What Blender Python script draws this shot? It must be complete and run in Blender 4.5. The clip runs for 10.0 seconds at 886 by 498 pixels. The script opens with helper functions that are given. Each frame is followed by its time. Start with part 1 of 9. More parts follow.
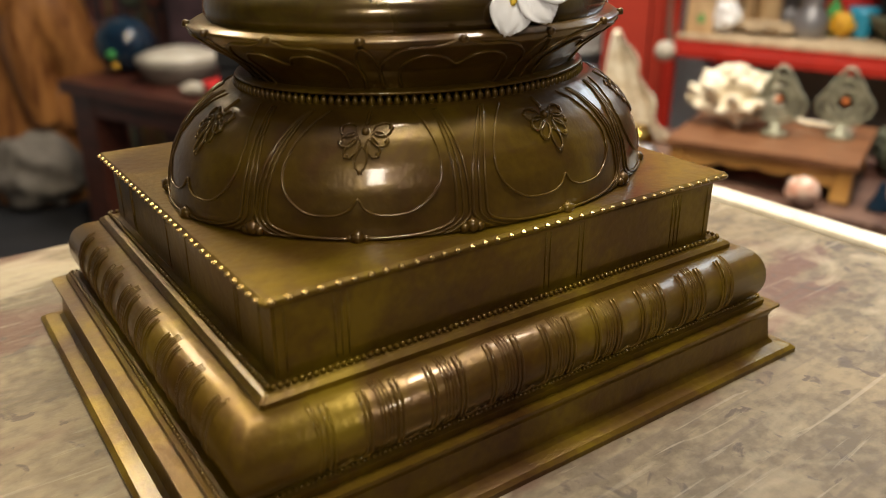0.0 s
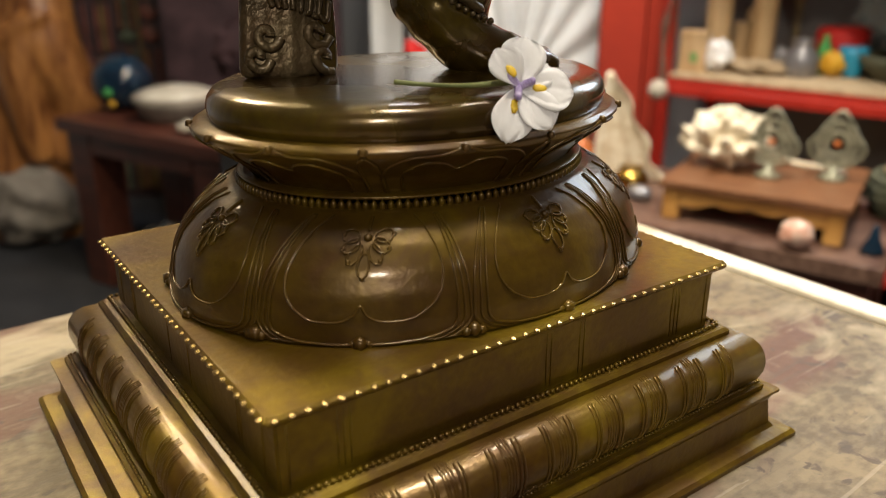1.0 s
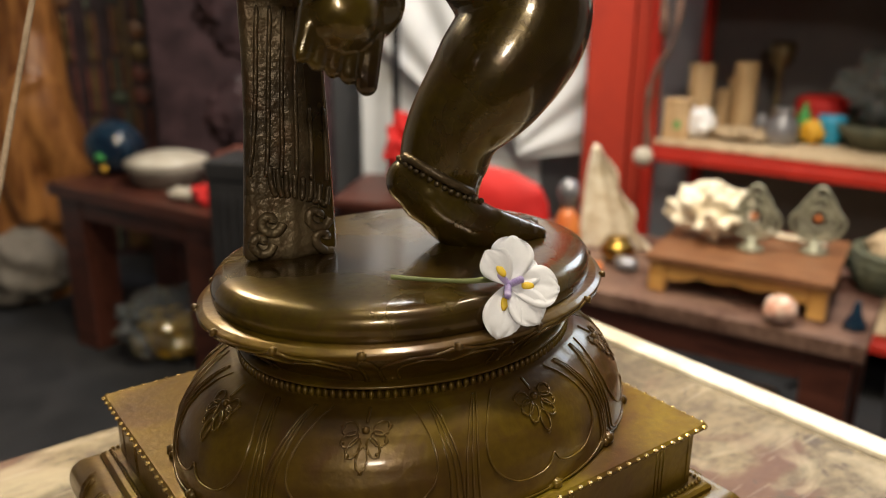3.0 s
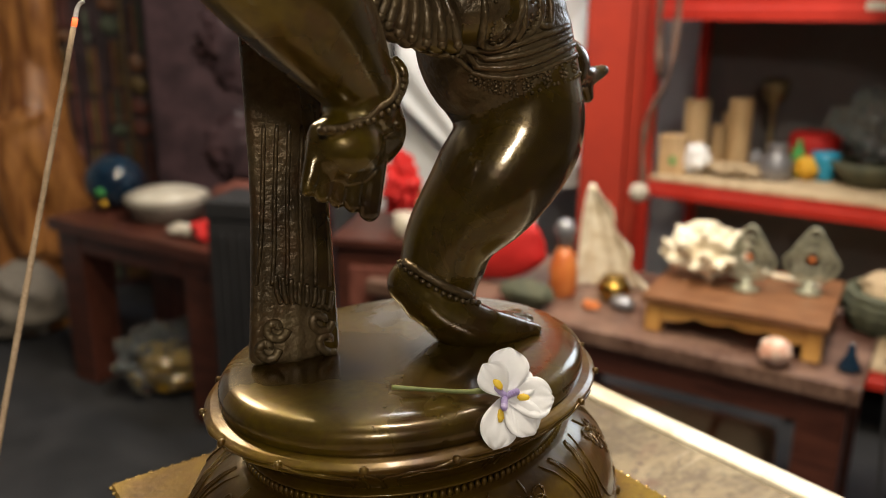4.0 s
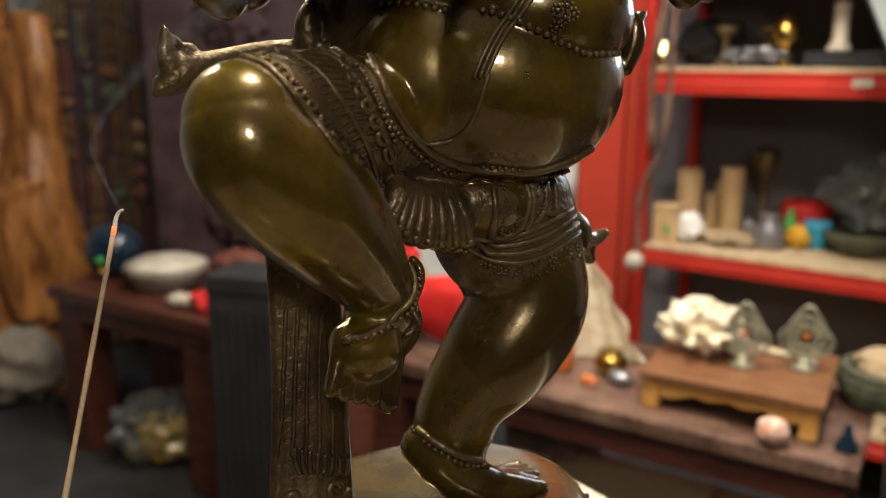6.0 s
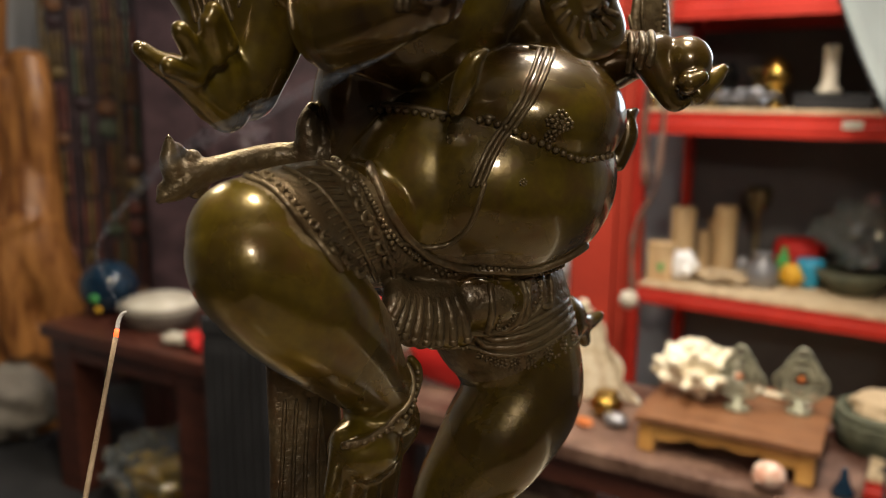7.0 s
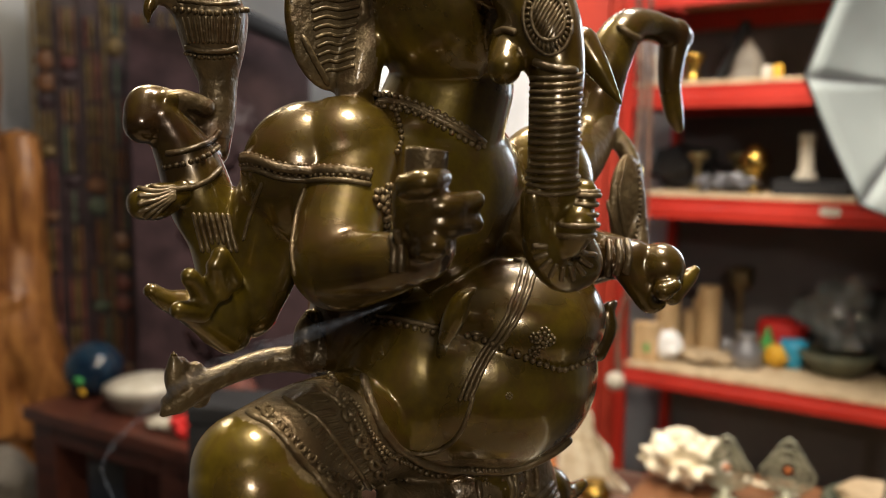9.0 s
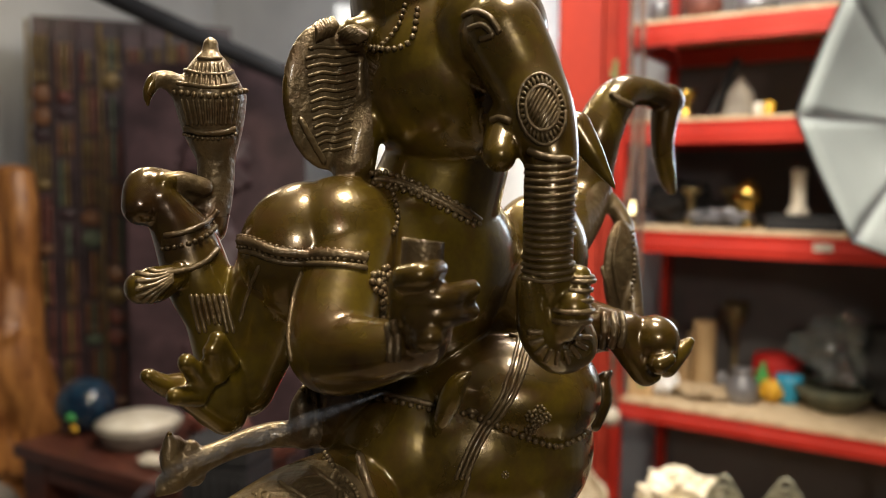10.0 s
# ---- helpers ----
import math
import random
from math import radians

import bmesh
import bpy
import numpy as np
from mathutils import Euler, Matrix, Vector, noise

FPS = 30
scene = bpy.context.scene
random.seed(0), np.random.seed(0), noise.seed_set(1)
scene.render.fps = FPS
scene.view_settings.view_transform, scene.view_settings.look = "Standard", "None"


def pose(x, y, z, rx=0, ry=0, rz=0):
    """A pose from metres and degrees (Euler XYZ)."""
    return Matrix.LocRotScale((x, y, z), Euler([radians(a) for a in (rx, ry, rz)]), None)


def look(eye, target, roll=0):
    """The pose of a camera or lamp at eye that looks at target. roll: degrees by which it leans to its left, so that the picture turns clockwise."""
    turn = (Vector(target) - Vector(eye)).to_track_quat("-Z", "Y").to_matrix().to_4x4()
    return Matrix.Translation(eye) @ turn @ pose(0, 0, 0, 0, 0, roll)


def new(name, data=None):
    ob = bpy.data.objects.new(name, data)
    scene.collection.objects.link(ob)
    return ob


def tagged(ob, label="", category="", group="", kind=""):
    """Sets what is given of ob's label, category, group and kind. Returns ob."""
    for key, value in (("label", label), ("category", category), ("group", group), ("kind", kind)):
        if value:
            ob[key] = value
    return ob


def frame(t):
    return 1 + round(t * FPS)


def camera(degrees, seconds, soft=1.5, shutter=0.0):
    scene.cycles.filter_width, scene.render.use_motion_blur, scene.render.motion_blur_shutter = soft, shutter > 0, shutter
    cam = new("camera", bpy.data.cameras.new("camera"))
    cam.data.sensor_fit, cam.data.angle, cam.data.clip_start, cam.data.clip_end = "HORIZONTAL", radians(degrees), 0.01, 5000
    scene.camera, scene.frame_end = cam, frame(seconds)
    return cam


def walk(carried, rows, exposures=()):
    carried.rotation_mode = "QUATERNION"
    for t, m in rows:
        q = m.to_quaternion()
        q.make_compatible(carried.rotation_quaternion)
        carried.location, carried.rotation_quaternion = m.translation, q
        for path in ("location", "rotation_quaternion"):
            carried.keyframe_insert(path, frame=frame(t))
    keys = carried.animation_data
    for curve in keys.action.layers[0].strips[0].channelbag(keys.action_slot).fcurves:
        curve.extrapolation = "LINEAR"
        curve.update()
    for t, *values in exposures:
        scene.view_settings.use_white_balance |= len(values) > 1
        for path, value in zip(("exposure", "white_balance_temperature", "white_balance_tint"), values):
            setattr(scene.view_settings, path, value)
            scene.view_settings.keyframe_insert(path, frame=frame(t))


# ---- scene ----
cam = camera(57.6, 10.0, soft=0.8)
METRES, EYE, TILT, LEAN, TURN = 0.325, 1.04, -23.0, 0.0, 0.0
ROWS = [
    (0.0, 0.0, 0.0, 0.0, 0.0, 0.0, -0.0),
    (0.5, -0.014, 0.0085, 0.044, -0.23, 0.99, 0.02),
    (1.0, -0.0089, -0.0047, 0.091, -0.4, 1.93, 0.08),
    (1.5, -0.0029, -0.0115, 0.1188, -0.64, 2.8, 0.12),
    (2.0, -0.0046, -0.0283, 0.1682, -0.87, 3.53, 0.18),
    (2.5, -0.0134, -0.0449, 0.2149, -1.07, 4.31, 0.2),
    (4.0, -0.0188, -0.1283, 0.3835, -1.39, 6.66, 0.2),
    (4.5, -0.0293, -0.1463, 0.4262, -1.46, 7.48, 0.24),
    (5.0, -0.0383, -0.1698, 0.4645, -1.55, 8.29, 0.25),
    (5.5, -0.0437, -0.1974, 0.5121, -1.64, 9.17, 0.28),
    (7.0, -0.0508, -0.2552, 0.6507, -2.12, 12.1, 0.39),
    (7.5, -0.0539, -0.284, 0.6985, -2.37, 13.16, 0.44),
    (8.0, -0.0493, -0.3131, 0.7411, -2.6, 14.27, 0.53),
    (8.5, -0.0524, -0.3401, 0.7807, -2.83, 15.35, 0.6),
    (9.0, -0.0585, -0.3672, 0.8332, -3.02, 16.37, 0.67),
    (9.5, -0.061, -0.3817, 0.8665, -3.19, 17.38, 0.74),
    (10.0, -0.0609, -0.3948, 0.8969, -3.37, 18.33, 0.83),
]
walk(cam, [(t, pose(0, 0, EYE, TILT, LEAN, TURN) @ pose(METRES * x, METRES * y, METRES * z, 90 + pitch, roll, yaw)) for t, x, y, z, yaw, pitch, roll in ROWS])
cam.data.dof.use_dof, cam.data.dof.focus_distance, cam.data.dof.aperture_fstop = True, 0.355, 7.0

# ---- light ----
world = bpy.data.worlds.new("world")
scene.world = world
world.use_nodes = True
world.node_tree.nodes["Background"].inputs[0].default_value = (0.55, 0.6, 0.7, 1)
world.node_tree.nodes["Background"].inputs[1].default_value = 0.006
scene.view_settings.exposure = 0.0


def area_lamp(name, eye, target, size, size_y, watts, colour):
    data = bpy.data.lights.new(name, "AREA")
    data.shape, data.size, data.size_y, data.energy, data.color = "RECTANGLE", size, size_y, watts, colour
    ob = new(name, data)
    ob.matrix_world = look(eye, target)
    return tagged(ob, kind="structure")


STATUE = (-0.02, 0.39, 1.2)
area_lamp("key_light", (0.13, 0.27, 2.45), STATUE, 0.22, 0.26, 27, (1.0, 0.88, 0.7))
# Added lamp, unseen: lights the level faces from the back left.
area_lamp("fill_light_table", (-0.4, 1.25, 2.6), (-0.05, 0.4, 0.95), 0.25, 0.25, 26, (1.0, 0.82, 0.5))
area_lamp("front_light", (0.15, -1.2, 1.95), STATUE, 0.22, 0.22, 11, (1.0, 0.9, 0.76))
# Unseen lamp added to brighten the upper wall that the plate reflects.
wash = area_lamp("fill_light_wall", (-1.35, 2.55, 2.3), (-1.85, 3.7, 2.62), 0.4, 0.4, 3.2, (1.0, 0.84, 0.55))
wash.data.spread = radians(95)
# No known fixture here: added to lift the rack and bench.
area_lamp("fill_light_right", (0.5, 1.15, 2.8), (1.1, 2.1, 0.6), 0.5, 0.5, 54, (1.0, 0.9, 0.76))
# Added only to whiten the drapery; no lamp is known there.
area_lamp("fill_light_back", (0.1, 2.1, 2.75), (0.25, 3.0, 1.0), 0.4, 0.4, 16, (0.95, 0.97, 1.0))
# Another unseen, added lamp, narrowed to rake the plate's left side.
side_lamp = area_lamp("fill_light_left", (-1.2, 1.9, 2.55), (-0.15, 0.6, 0.9), 0.5, 0.5, 4, (1.0, 0.82, 0.55))
side_lamp.data.spread = radians(70)
area_lamp("softbox_light", (1.15, 1.6, 1.62), STATUE, 0.5, 0.5, 6, (0.72, 0.85, 1.0))

# ---- materials ----
def nodes_of(name):
    m = bpy.data.materials.new(name)
    m.use_nodes = True
    t = m.node_tree
    return m, t, t.nodes["Principled BSDF"]


def surface(name, a, b, rough=0.5, metal=0.0, scale=20.0, fine=200.0, bump=0.15, spread=0.25, stretch=(1, 1, 1), coat=0.0, warp=0.6, edges=(0.34, 0.66)):
    """Two base colours mixed by a coarse and a fine noise, with roughness that varies and a fine relief."""
    m, t, bsdf = nodes_of(name)
    add, link = t.nodes.new, t.links.new
    co = add("ShaderNodeTexCoord")
    mp = add("ShaderNodeMapping")
    mp.inputs["Scale"].default_value = stretch
    link(co.outputs["Object"], mp.inputs[0])
    n1, n2 = add("ShaderNodeTexNoise"), add("ShaderNodeTexNoise")
    for n, s, d in ((n1, scale, 5), (n2, fine, 3)):
        n.inputs["Scale"].default_value, n.inputs["Detail"].default_value = s, d
        link(mp.outputs[0], n.inputs["Vector"])
    n1.inputs["Distortion"].default_value = warp
    ramp = add("ShaderNodeValToRGB")
    ramp.color_ramp.elements[0].position, ramp.color_ramp.elements[1].position = edges
    ramp.color_ramp.elements[0].color, ramp.color_ramp.elements[1].color = (*a, 1), (*b, 1)
    mix = add("ShaderNodeMath")
    mix.operation = "MULTIPLY_ADD"
    mix.inputs[1].default_value = spread
    link(n2.outputs[0], mix.inputs[0])
    sub = add("ShaderNodeMath")
    sub.operation = "SUBTRACT"
    sub.inputs[1].default_value = spread / 2
    link(n1.outputs[0], sub.inputs[0])
    link(sub.outputs[0], mix.inputs[2])
    link(mix.outputs[0], ramp.inputs[0])
    link(ramp.outputs[0], bsdf.inputs["Base Color"])
    rg = add("ShaderNodeMapRange")
    rg.inputs[3].default_value, rg.inputs[4].default_value = max(rough - 0.1, 0.03), min(rough + 0.12, 1)
    link(n1.outputs[0], rg.inputs[0])
    link(rg.outputs[0], bsdf.inputs["Roughness"])
    bsdf.inputs["Metallic"].default_value = metal
    bsdf.inputs["Coat Weight"].default_value = coat
    bsdf.inputs["Coat Roughness"].default_value = 0.2
    if bump:
        bp = add("ShaderNodeBump")
        bp.inputs["Strength"].default_value, bp.inputs["Distance"].default_value = bump, 0.002
        link(n2.outputs[0], bp.inputs["Height"])
        link(bp.outputs[0], bsdf.inputs["Normal"])
    return m


def worn_table(name):
    """Old pale paint with long scratches, brown stains and dark specks."""
    m = surface(name, (0.08, 0.06, 0.034), (0.17, 0.132, 0.08), 0.6, 0, 11, 120, 0.5, 0.8, (1, 1.5, 1))
    t = m.node_tree
    bsdf = t.nodes["Principled BSDF"]
    add, link = t.nodes.new, t.links.new
    old = bsdf.inputs["Base Color"].links[0].from_socket
    co = add("ShaderNodeTexCoord")
    last = old
    for scale, stretch, lo, hi, colour, amount in ((4.2, (1, 2.6, 1), 0.53, 0.6, (0.085, 0.034, 0.022), 0.8), (30, (0.22, 3.2, 1), 0.6, 0.68, (0.075, 0.055, 0.038), 0.5), (70, (1, 1, 1), 0.6, 0.66, (0.05, 0.036, 0.026), 0.85), (13, (1, 1.6, 1), 0.55, 0.68, (0.32, 0.275, 0.19), 0.6), (120, (0.12, 1.6, 1), 0.62, 0.68, (0.3, 0.26, 0.2), 0.4)):
        mp, n, r, mix = add("ShaderNodeMapping"), add("ShaderNodeTexNoise"), add("ShaderNodeMapRange"), add("ShaderNodeMix")
        mp.inputs["Scale"].default_value = stretch
        link(co.outputs["Object"], mp.inputs[0])
        link(mp.outputs[0], n.inputs["Vector"])
        n.inputs["Scale"].default_value, n.inputs["Detail"].default_value, n.inputs["Distortion"].default_value = scale, 7, 0.8
        r.inputs[1].default_value, r.inputs[2].default_value, r.inputs[4].default_value = lo, hi, amount
        link(n.outputs[0], r.inputs[0])
        mix.data_type = "RGBA"
        link(r.outputs[0], mix.inputs[0])
        link(last, mix.inputs[6])
        mix.inputs[7].default_value = (*colour, 1)
        last = mix.outputs[2]
    link(last, bsdf.inputs["Base Color"])
    return m


def glow(name, colour, strength):
    m, t, bsdf = nodes_of(name)
    bsdf.inputs["Base Color"].default_value = (*colour, 1)
    bsdf.inputs["Emission Color"].default_value = (*colour, 1)
    bsdf.inputs["Emission Strength"].default_value = strength
    return m


def glass(name, colour, rough=0.05, clear=0.6):
    m, t, bsdf = nodes_of(name)
    bsdf.inputs["Base Color"].default_value = (*colour, 1)
    bsdf.inputs["Transmission Weight"].default_value = clear
    bsdf.inputs["Roughness"].default_value = rough
    return m


def patina(name, dark, mid, light, metal, rough, coat, relief):
    """Waxed bronze: dark umber, brown and olive gold in clouds, with thin wear streaks and a glossy wax coat."""
    m = surface(name, dark, light, rough, metal, 16, 260, relief, 0.2, coat=coat, edges=(0.32, 0.7))
    t = m.node_tree
    bsdf = t.nodes["Principled BSDF"]
    add, link = t.nodes.new, t.links.new
    ramp = [n for n in t.nodes if n.type == "VALTORGB"][0].color_ramp
    e = ramp.elements.new(0.52)
    e.color = (*mid, 1)
    co, n, r, mix = add("ShaderNodeTexCoord"), add("ShaderNodeTexNoise"), add("ShaderNodeMapRange"), add("ShaderNodeMix")
    link(co.outputs["Object"], n.inputs["Vector"])
    n.inputs["Scale"].default_value, n.inputs["Detail"].default_value, n.inputs["Distortion"].default_value = 45, 6, 1.4
    r.inputs[1].default_value, r.inputs[2].default_value, r.inputs[4].default_value = 0.5, 0.72, 0.6
    link(n.outputs[0], r.inputs[0])
    mix.data_type = "RGBA"
    old = bsdf.inputs["Base Color"].links[0].from_socket
    link(r.outputs[0], mix.inputs[0])
    link(old, mix.inputs[6])
    mix.inputs[7].default_value = (0.085, 0.038, 0.012, 1)
    link(mix.outputs[2], bsdf.inputs["Base Color"])
    bsdf.inputs["Coat Roughness"].default_value = 0.1
    return m


BRONZE = patina("bronze", (0.058, 0.025, 0.004), (0.118, 0.069, 0.004), (0.2, 0.135, 0.005), 0.48, 0.34, 0.22, 0.14)
BRONZE_DARK = patina("bronze_dark", (0.032, 0.015, 0.004), (0.078, 0.049, 0.005), (0.145, 0.1, 0.007), 0.45, 0.26, 0.6, 0.06)
BRONZE_LOTUS = patina("bronze_lotus", (0.045, 0.019, 0.004), (0.1, 0.056, 0.005), (0.17, 0.108, 0.007), 0.42, 0.33, 0.4, 0.1)
BRONZE_ORNATE = patina("bronze_ornate", (0.045, 0.03, 0.014), (0.115, 0.08, 0.038), (0.21, 0.155, 0.08), 0.48, 0.4, 0.2, 0.6)

TABLE_TOP = worn_table("worn_table_paint")
WHITE_STRIP = surface("chipped_white_paint", (0.5, 0.44, 0.33), (0.8, 0.76, 0.66), 0.5, 0, 18, 150, 0.2, 0.3)
RED = surface("red_enamel", (0.36, 0.02, 0.012), (0.46, 0.028, 0.016), 0.38, 0, 6, 60, 0.05, 0.2)
RED_DULL = surface("red_paint", (0.34, 0.024, 0.009), (0.43, 0.034, 0.012), 0.8, 0, 4, 50, 0.1, 0.25)
BOARD = surface("particle_board", (0.42, 0.31, 0.19), (0.6, 0.47, 0.31), 0.8, 0, 30, 260, 0.2, 0.6)
DARK_WOOD = surface("dark_stained_wood", (0.045, 0.014, 0.01), (0.11, 0.035, 0.022), 0.35, 0, 8, 60, 0.15, 0.4, (1, 8, 8))
BENCH_WOOD = surface("worn_dark_wood", (0.06, 0.028, 0.02), (0.2, 0.12, 0.09), 0.4, 0, 9, 80, 0.2, 0.6)
HONEY_WOOD = surface("honey_wood", (0.46, 0.22, 0.055), (0.66, 0.37, 0.11), 0.35, 0, 6, 50, 0.1, 0.3, (1, 6, 6))
BROWN_WOOD = surface("brown_wood", (0.13, 0.055, 0.025), (0.24, 0.11, 0.05), 0.4, 0, 8, 70, 0.15, 0.3, (2, 8, 8))
CARVED_WOOD = surface("carved_timber", (0.13, 0.042, 0.012), (0.4, 0.17, 0.045), 0.38, 0, 5, 40, 0.3, 0.3, (6, 6, 1))
FLOOR_GREY = surface("dark_carpet", (0.012, 0.013, 0.016), (0.03, 0.03, 0.034), 0.9, 0, 5, 300, 0.5, 0.4)
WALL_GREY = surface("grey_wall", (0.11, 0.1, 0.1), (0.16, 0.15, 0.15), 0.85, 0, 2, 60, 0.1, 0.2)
CEILING_WHITE = surface("ceiling_paint", (0.66, 0.66, 0.66), (0.74, 0.74, 0.74), 0.8, 0, 2, 60, 0.1, 0.2)
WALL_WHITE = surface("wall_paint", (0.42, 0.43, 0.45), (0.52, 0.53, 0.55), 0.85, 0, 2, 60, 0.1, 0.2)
BRONZE_BRIGHT = surface("bronze_pale", (0.3, 0.2, 0.07), (0.5, 0.36, 0.14), 0.25, 0.8, 30, 200, 0.05, 0.2)
FABRIC = surface("white_fabric", (0.66, 0.68, 0.7), (0.8, 0.81, 0.82), 0.8, 0, 5, 200, 0.15, 0.2)
BLACK = surface("black_fabric", (0.006, 0.006, 0.008), (0.015, 0.015, 0.018), 0.75, 0, 10, 120, 0.3, 0.3)


# ---- building helpers ----
def finish(name, bm, material, parent=None, label="", smooth=False):
    me = bpy.data.meshes.new(name)
    bmesh.ops.recalc_face_normals(bm, faces=bm.faces)
    bm.to_mesh(me)
    bm.free()
    if smooth:
        me.polygons.foreach_set("use_smooth", [True] * len(me.polygons))
    me.materials.append(material)
    ob = new(name, me)
    if parent is not None:
        ob.parent = parent
    if label:
        ob["label"] = label
    return ob


def part(name, bm, material, parent, label="", smooth=False):
    return finish(name, bm, material, parent, label, smooth)


def root(name, m, label, category, group="", kind=""):
    ob = new(name)
    ob.empty_display_size = 0.05
    ob.matrix_world = m
    return tagged(ob, label, category, group, kind)


def box_bm(x, y, z, dx, dy, dz, bevel=0.0, seg=2, m=None):
    """A box centred on (x, y) that stands on z."""
    bm = bmesh.new()
    bmesh.ops.create_cube(bm, size=1)
    for v in bm.verts:
        v.co = Vector((x + v.co.x * dx, y + v.co.y * dy, z + (v.co.z + 0.5) * dz))
    if bevel:
        bmesh.ops.bevel(bm, geom=bm.edges[:], offset=bevel, segments=seg, affect="EDGES", profile=0.6)
    if m is not None:
        bm.transform(m)
    return bm


def lathe_bm(profile, seg=32, rx=1.0, ry=1.0, bm=None, m=None):
    """A turned form from (radius, height) pairs, stretched by rx and ry."""
    bm = bm or bmesh.new()
    rings = []
    for r, z in profile:
        ring = []
        for i in range(seg):
            a = 2 * math.pi * i / seg
            p = Vector((r * rx * math.cos(a), r * ry * math.sin(a), z))
            ring.append(bm.verts.new(m @ p if m else p))
        rings.append(ring)
    for lo, hi in zip(rings, rings[1:]):
        for i in range(seg):
            bm.faces.new((lo[i], lo[(i + 1) % seg], hi[(i + 1) % seg], hi[i]))
    bm.faces.new(rings[0][::-1])
    bm.faces.new(rings[-1])
    return bm


def tube_bm(points, seg=8, bm=None):
    """A tube through (x, y, z, radius) points, with its ends closed."""
    bm = bm or bmesh.new()
    ps = [Vector(p[:3]) for p in points]
    rings, side = [], None
    for i, p in enumerate(ps):
        d = (ps[min(i + 1, len(ps) - 1)] - ps[max(i - 1, 0)]).normalized()
        side = (side - d * side.dot(d)).normalized() if side is not None else d.orthogonal().normalized()
        up = d.cross(side)
        rings.append([bm.verts.new(p + points[i][3] * (math.cos(a) * side + math.sin(a) * up)) for a in (2 * math.pi * k / seg for k in range(seg))])
    for lo, hi in zip(rings, rings[1:]):
        for i in range(seg):
            bm.faces.new((lo[i], lo[(i + 1) % seg], hi[(i + 1) % seg], hi[i]))
    bm.faces.new(rings[0][::-1])
    bm.faces.new(rings[-1])
    return bm


def ball_bm(bm, x, y, z, r, sx=1.0, sy=1.0, sz=1.0, turn=None, u=16, v=10):
    got = bmesh.ops.create_uvsphere(bm, u_segments=u, v_segments=v, radius=r)
    m = Matrix.Translation((x, y, z)) @ (turn or Matrix()) @ Matrix.Diagonal((sx, sy, sz, 1))
    for w in got["verts"]:
        w.co = m @ w.co
    return bm


def smooth_path(points, steps=6):
    """Catmull-Rom through rows of numbers."""
    out, n = [], len(points)
    pts = [np.array(p, float) for p in points]
    for i in range(n - 1):
        a, b, c, d = pts[max(i - 1, 0)], pts[i], pts[i + 1], pts[min(i + 2, n - 1)]
        for k in range(steps):
            s = k / steps
            out.append(0.5 * (2 * b + (c - a) * s + (2 * a - 5 * b + 4 * c - d) * s * s + (3 * b - a - 3 * c + d) * s ** 3))
    out.append(pts[-1])
    return [tuple(float(x) for x in p) for p in out]

# ---- the room, turned against the table ----
ROOM = pose(0, 0, 0, 0, 0, -36)


def slab(name, x, y, z, dx, dy, dz, material):
    return tagged(finish(name, box_bm(x, y, z, dx, dy, dz, m=ROOM), material), kind="structure")


slab("floor", -0.3, 0.4, -0.1, 6.6, 5.6, 0.1, FLOOR_GREY)
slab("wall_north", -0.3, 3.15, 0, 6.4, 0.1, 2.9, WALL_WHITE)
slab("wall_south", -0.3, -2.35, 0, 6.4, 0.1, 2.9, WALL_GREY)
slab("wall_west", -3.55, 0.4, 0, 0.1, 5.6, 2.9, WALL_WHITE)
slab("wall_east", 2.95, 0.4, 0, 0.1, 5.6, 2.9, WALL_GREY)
slab("ceiling", -0.3, 0.4, 2.9, 6.6, 5.6, 0.1, CEILING_WHITE)

# ---- the table ----
TOP = 0.8275
TABLE = pose(-0.019, 0.379, 0, 0, 0, 37)
TX, TY, TL, TW = -0.10, -0.17, 0.84, 0.84
table = root("work_table", TABLE, "worn cream-painted wooden table with chipped white edge", "table")
part("tabletop", box_bm(TX, TY, TOP - 0.03, TL, TW, 0.03, 0.003), TABLE_TOP, table)
part("edge_strip", box_bm(TX + TL / 2 + 0.011, TY, TOP - 0.032, 0.022, TW + 0.002, 0.036, 0.003), WHITE_STRIP, table, "chipped white-painted edge strip")
for sx in (-1, 1):
    for sy in (-1, 1):
        part("leg", box_bm(TX + sx * (TL / 2 - 0.06), TY + sy * (TW / 2 - 0.06), 0, 0.06, 0.06, TOP - 0.03, 0.004), BROWN_WOOD, table)
for sy in (-1, 1):
    part("apron", box_bm(TX, TY + sy * (TW / 2 - 0.045), TOP - 0.11, TL - 0.19, 0.02, 0.08), BROWN_WOOD, table)

# ---- the pedestal ----
K = 0.65
BASE = pose(-0.0205, 0.3818, TOP, 0, 0, 35)
pedestal = root("pedestal", BASE, "brown patinated bronze pedestal with lotus petals and stepped plinth", "pedestal")


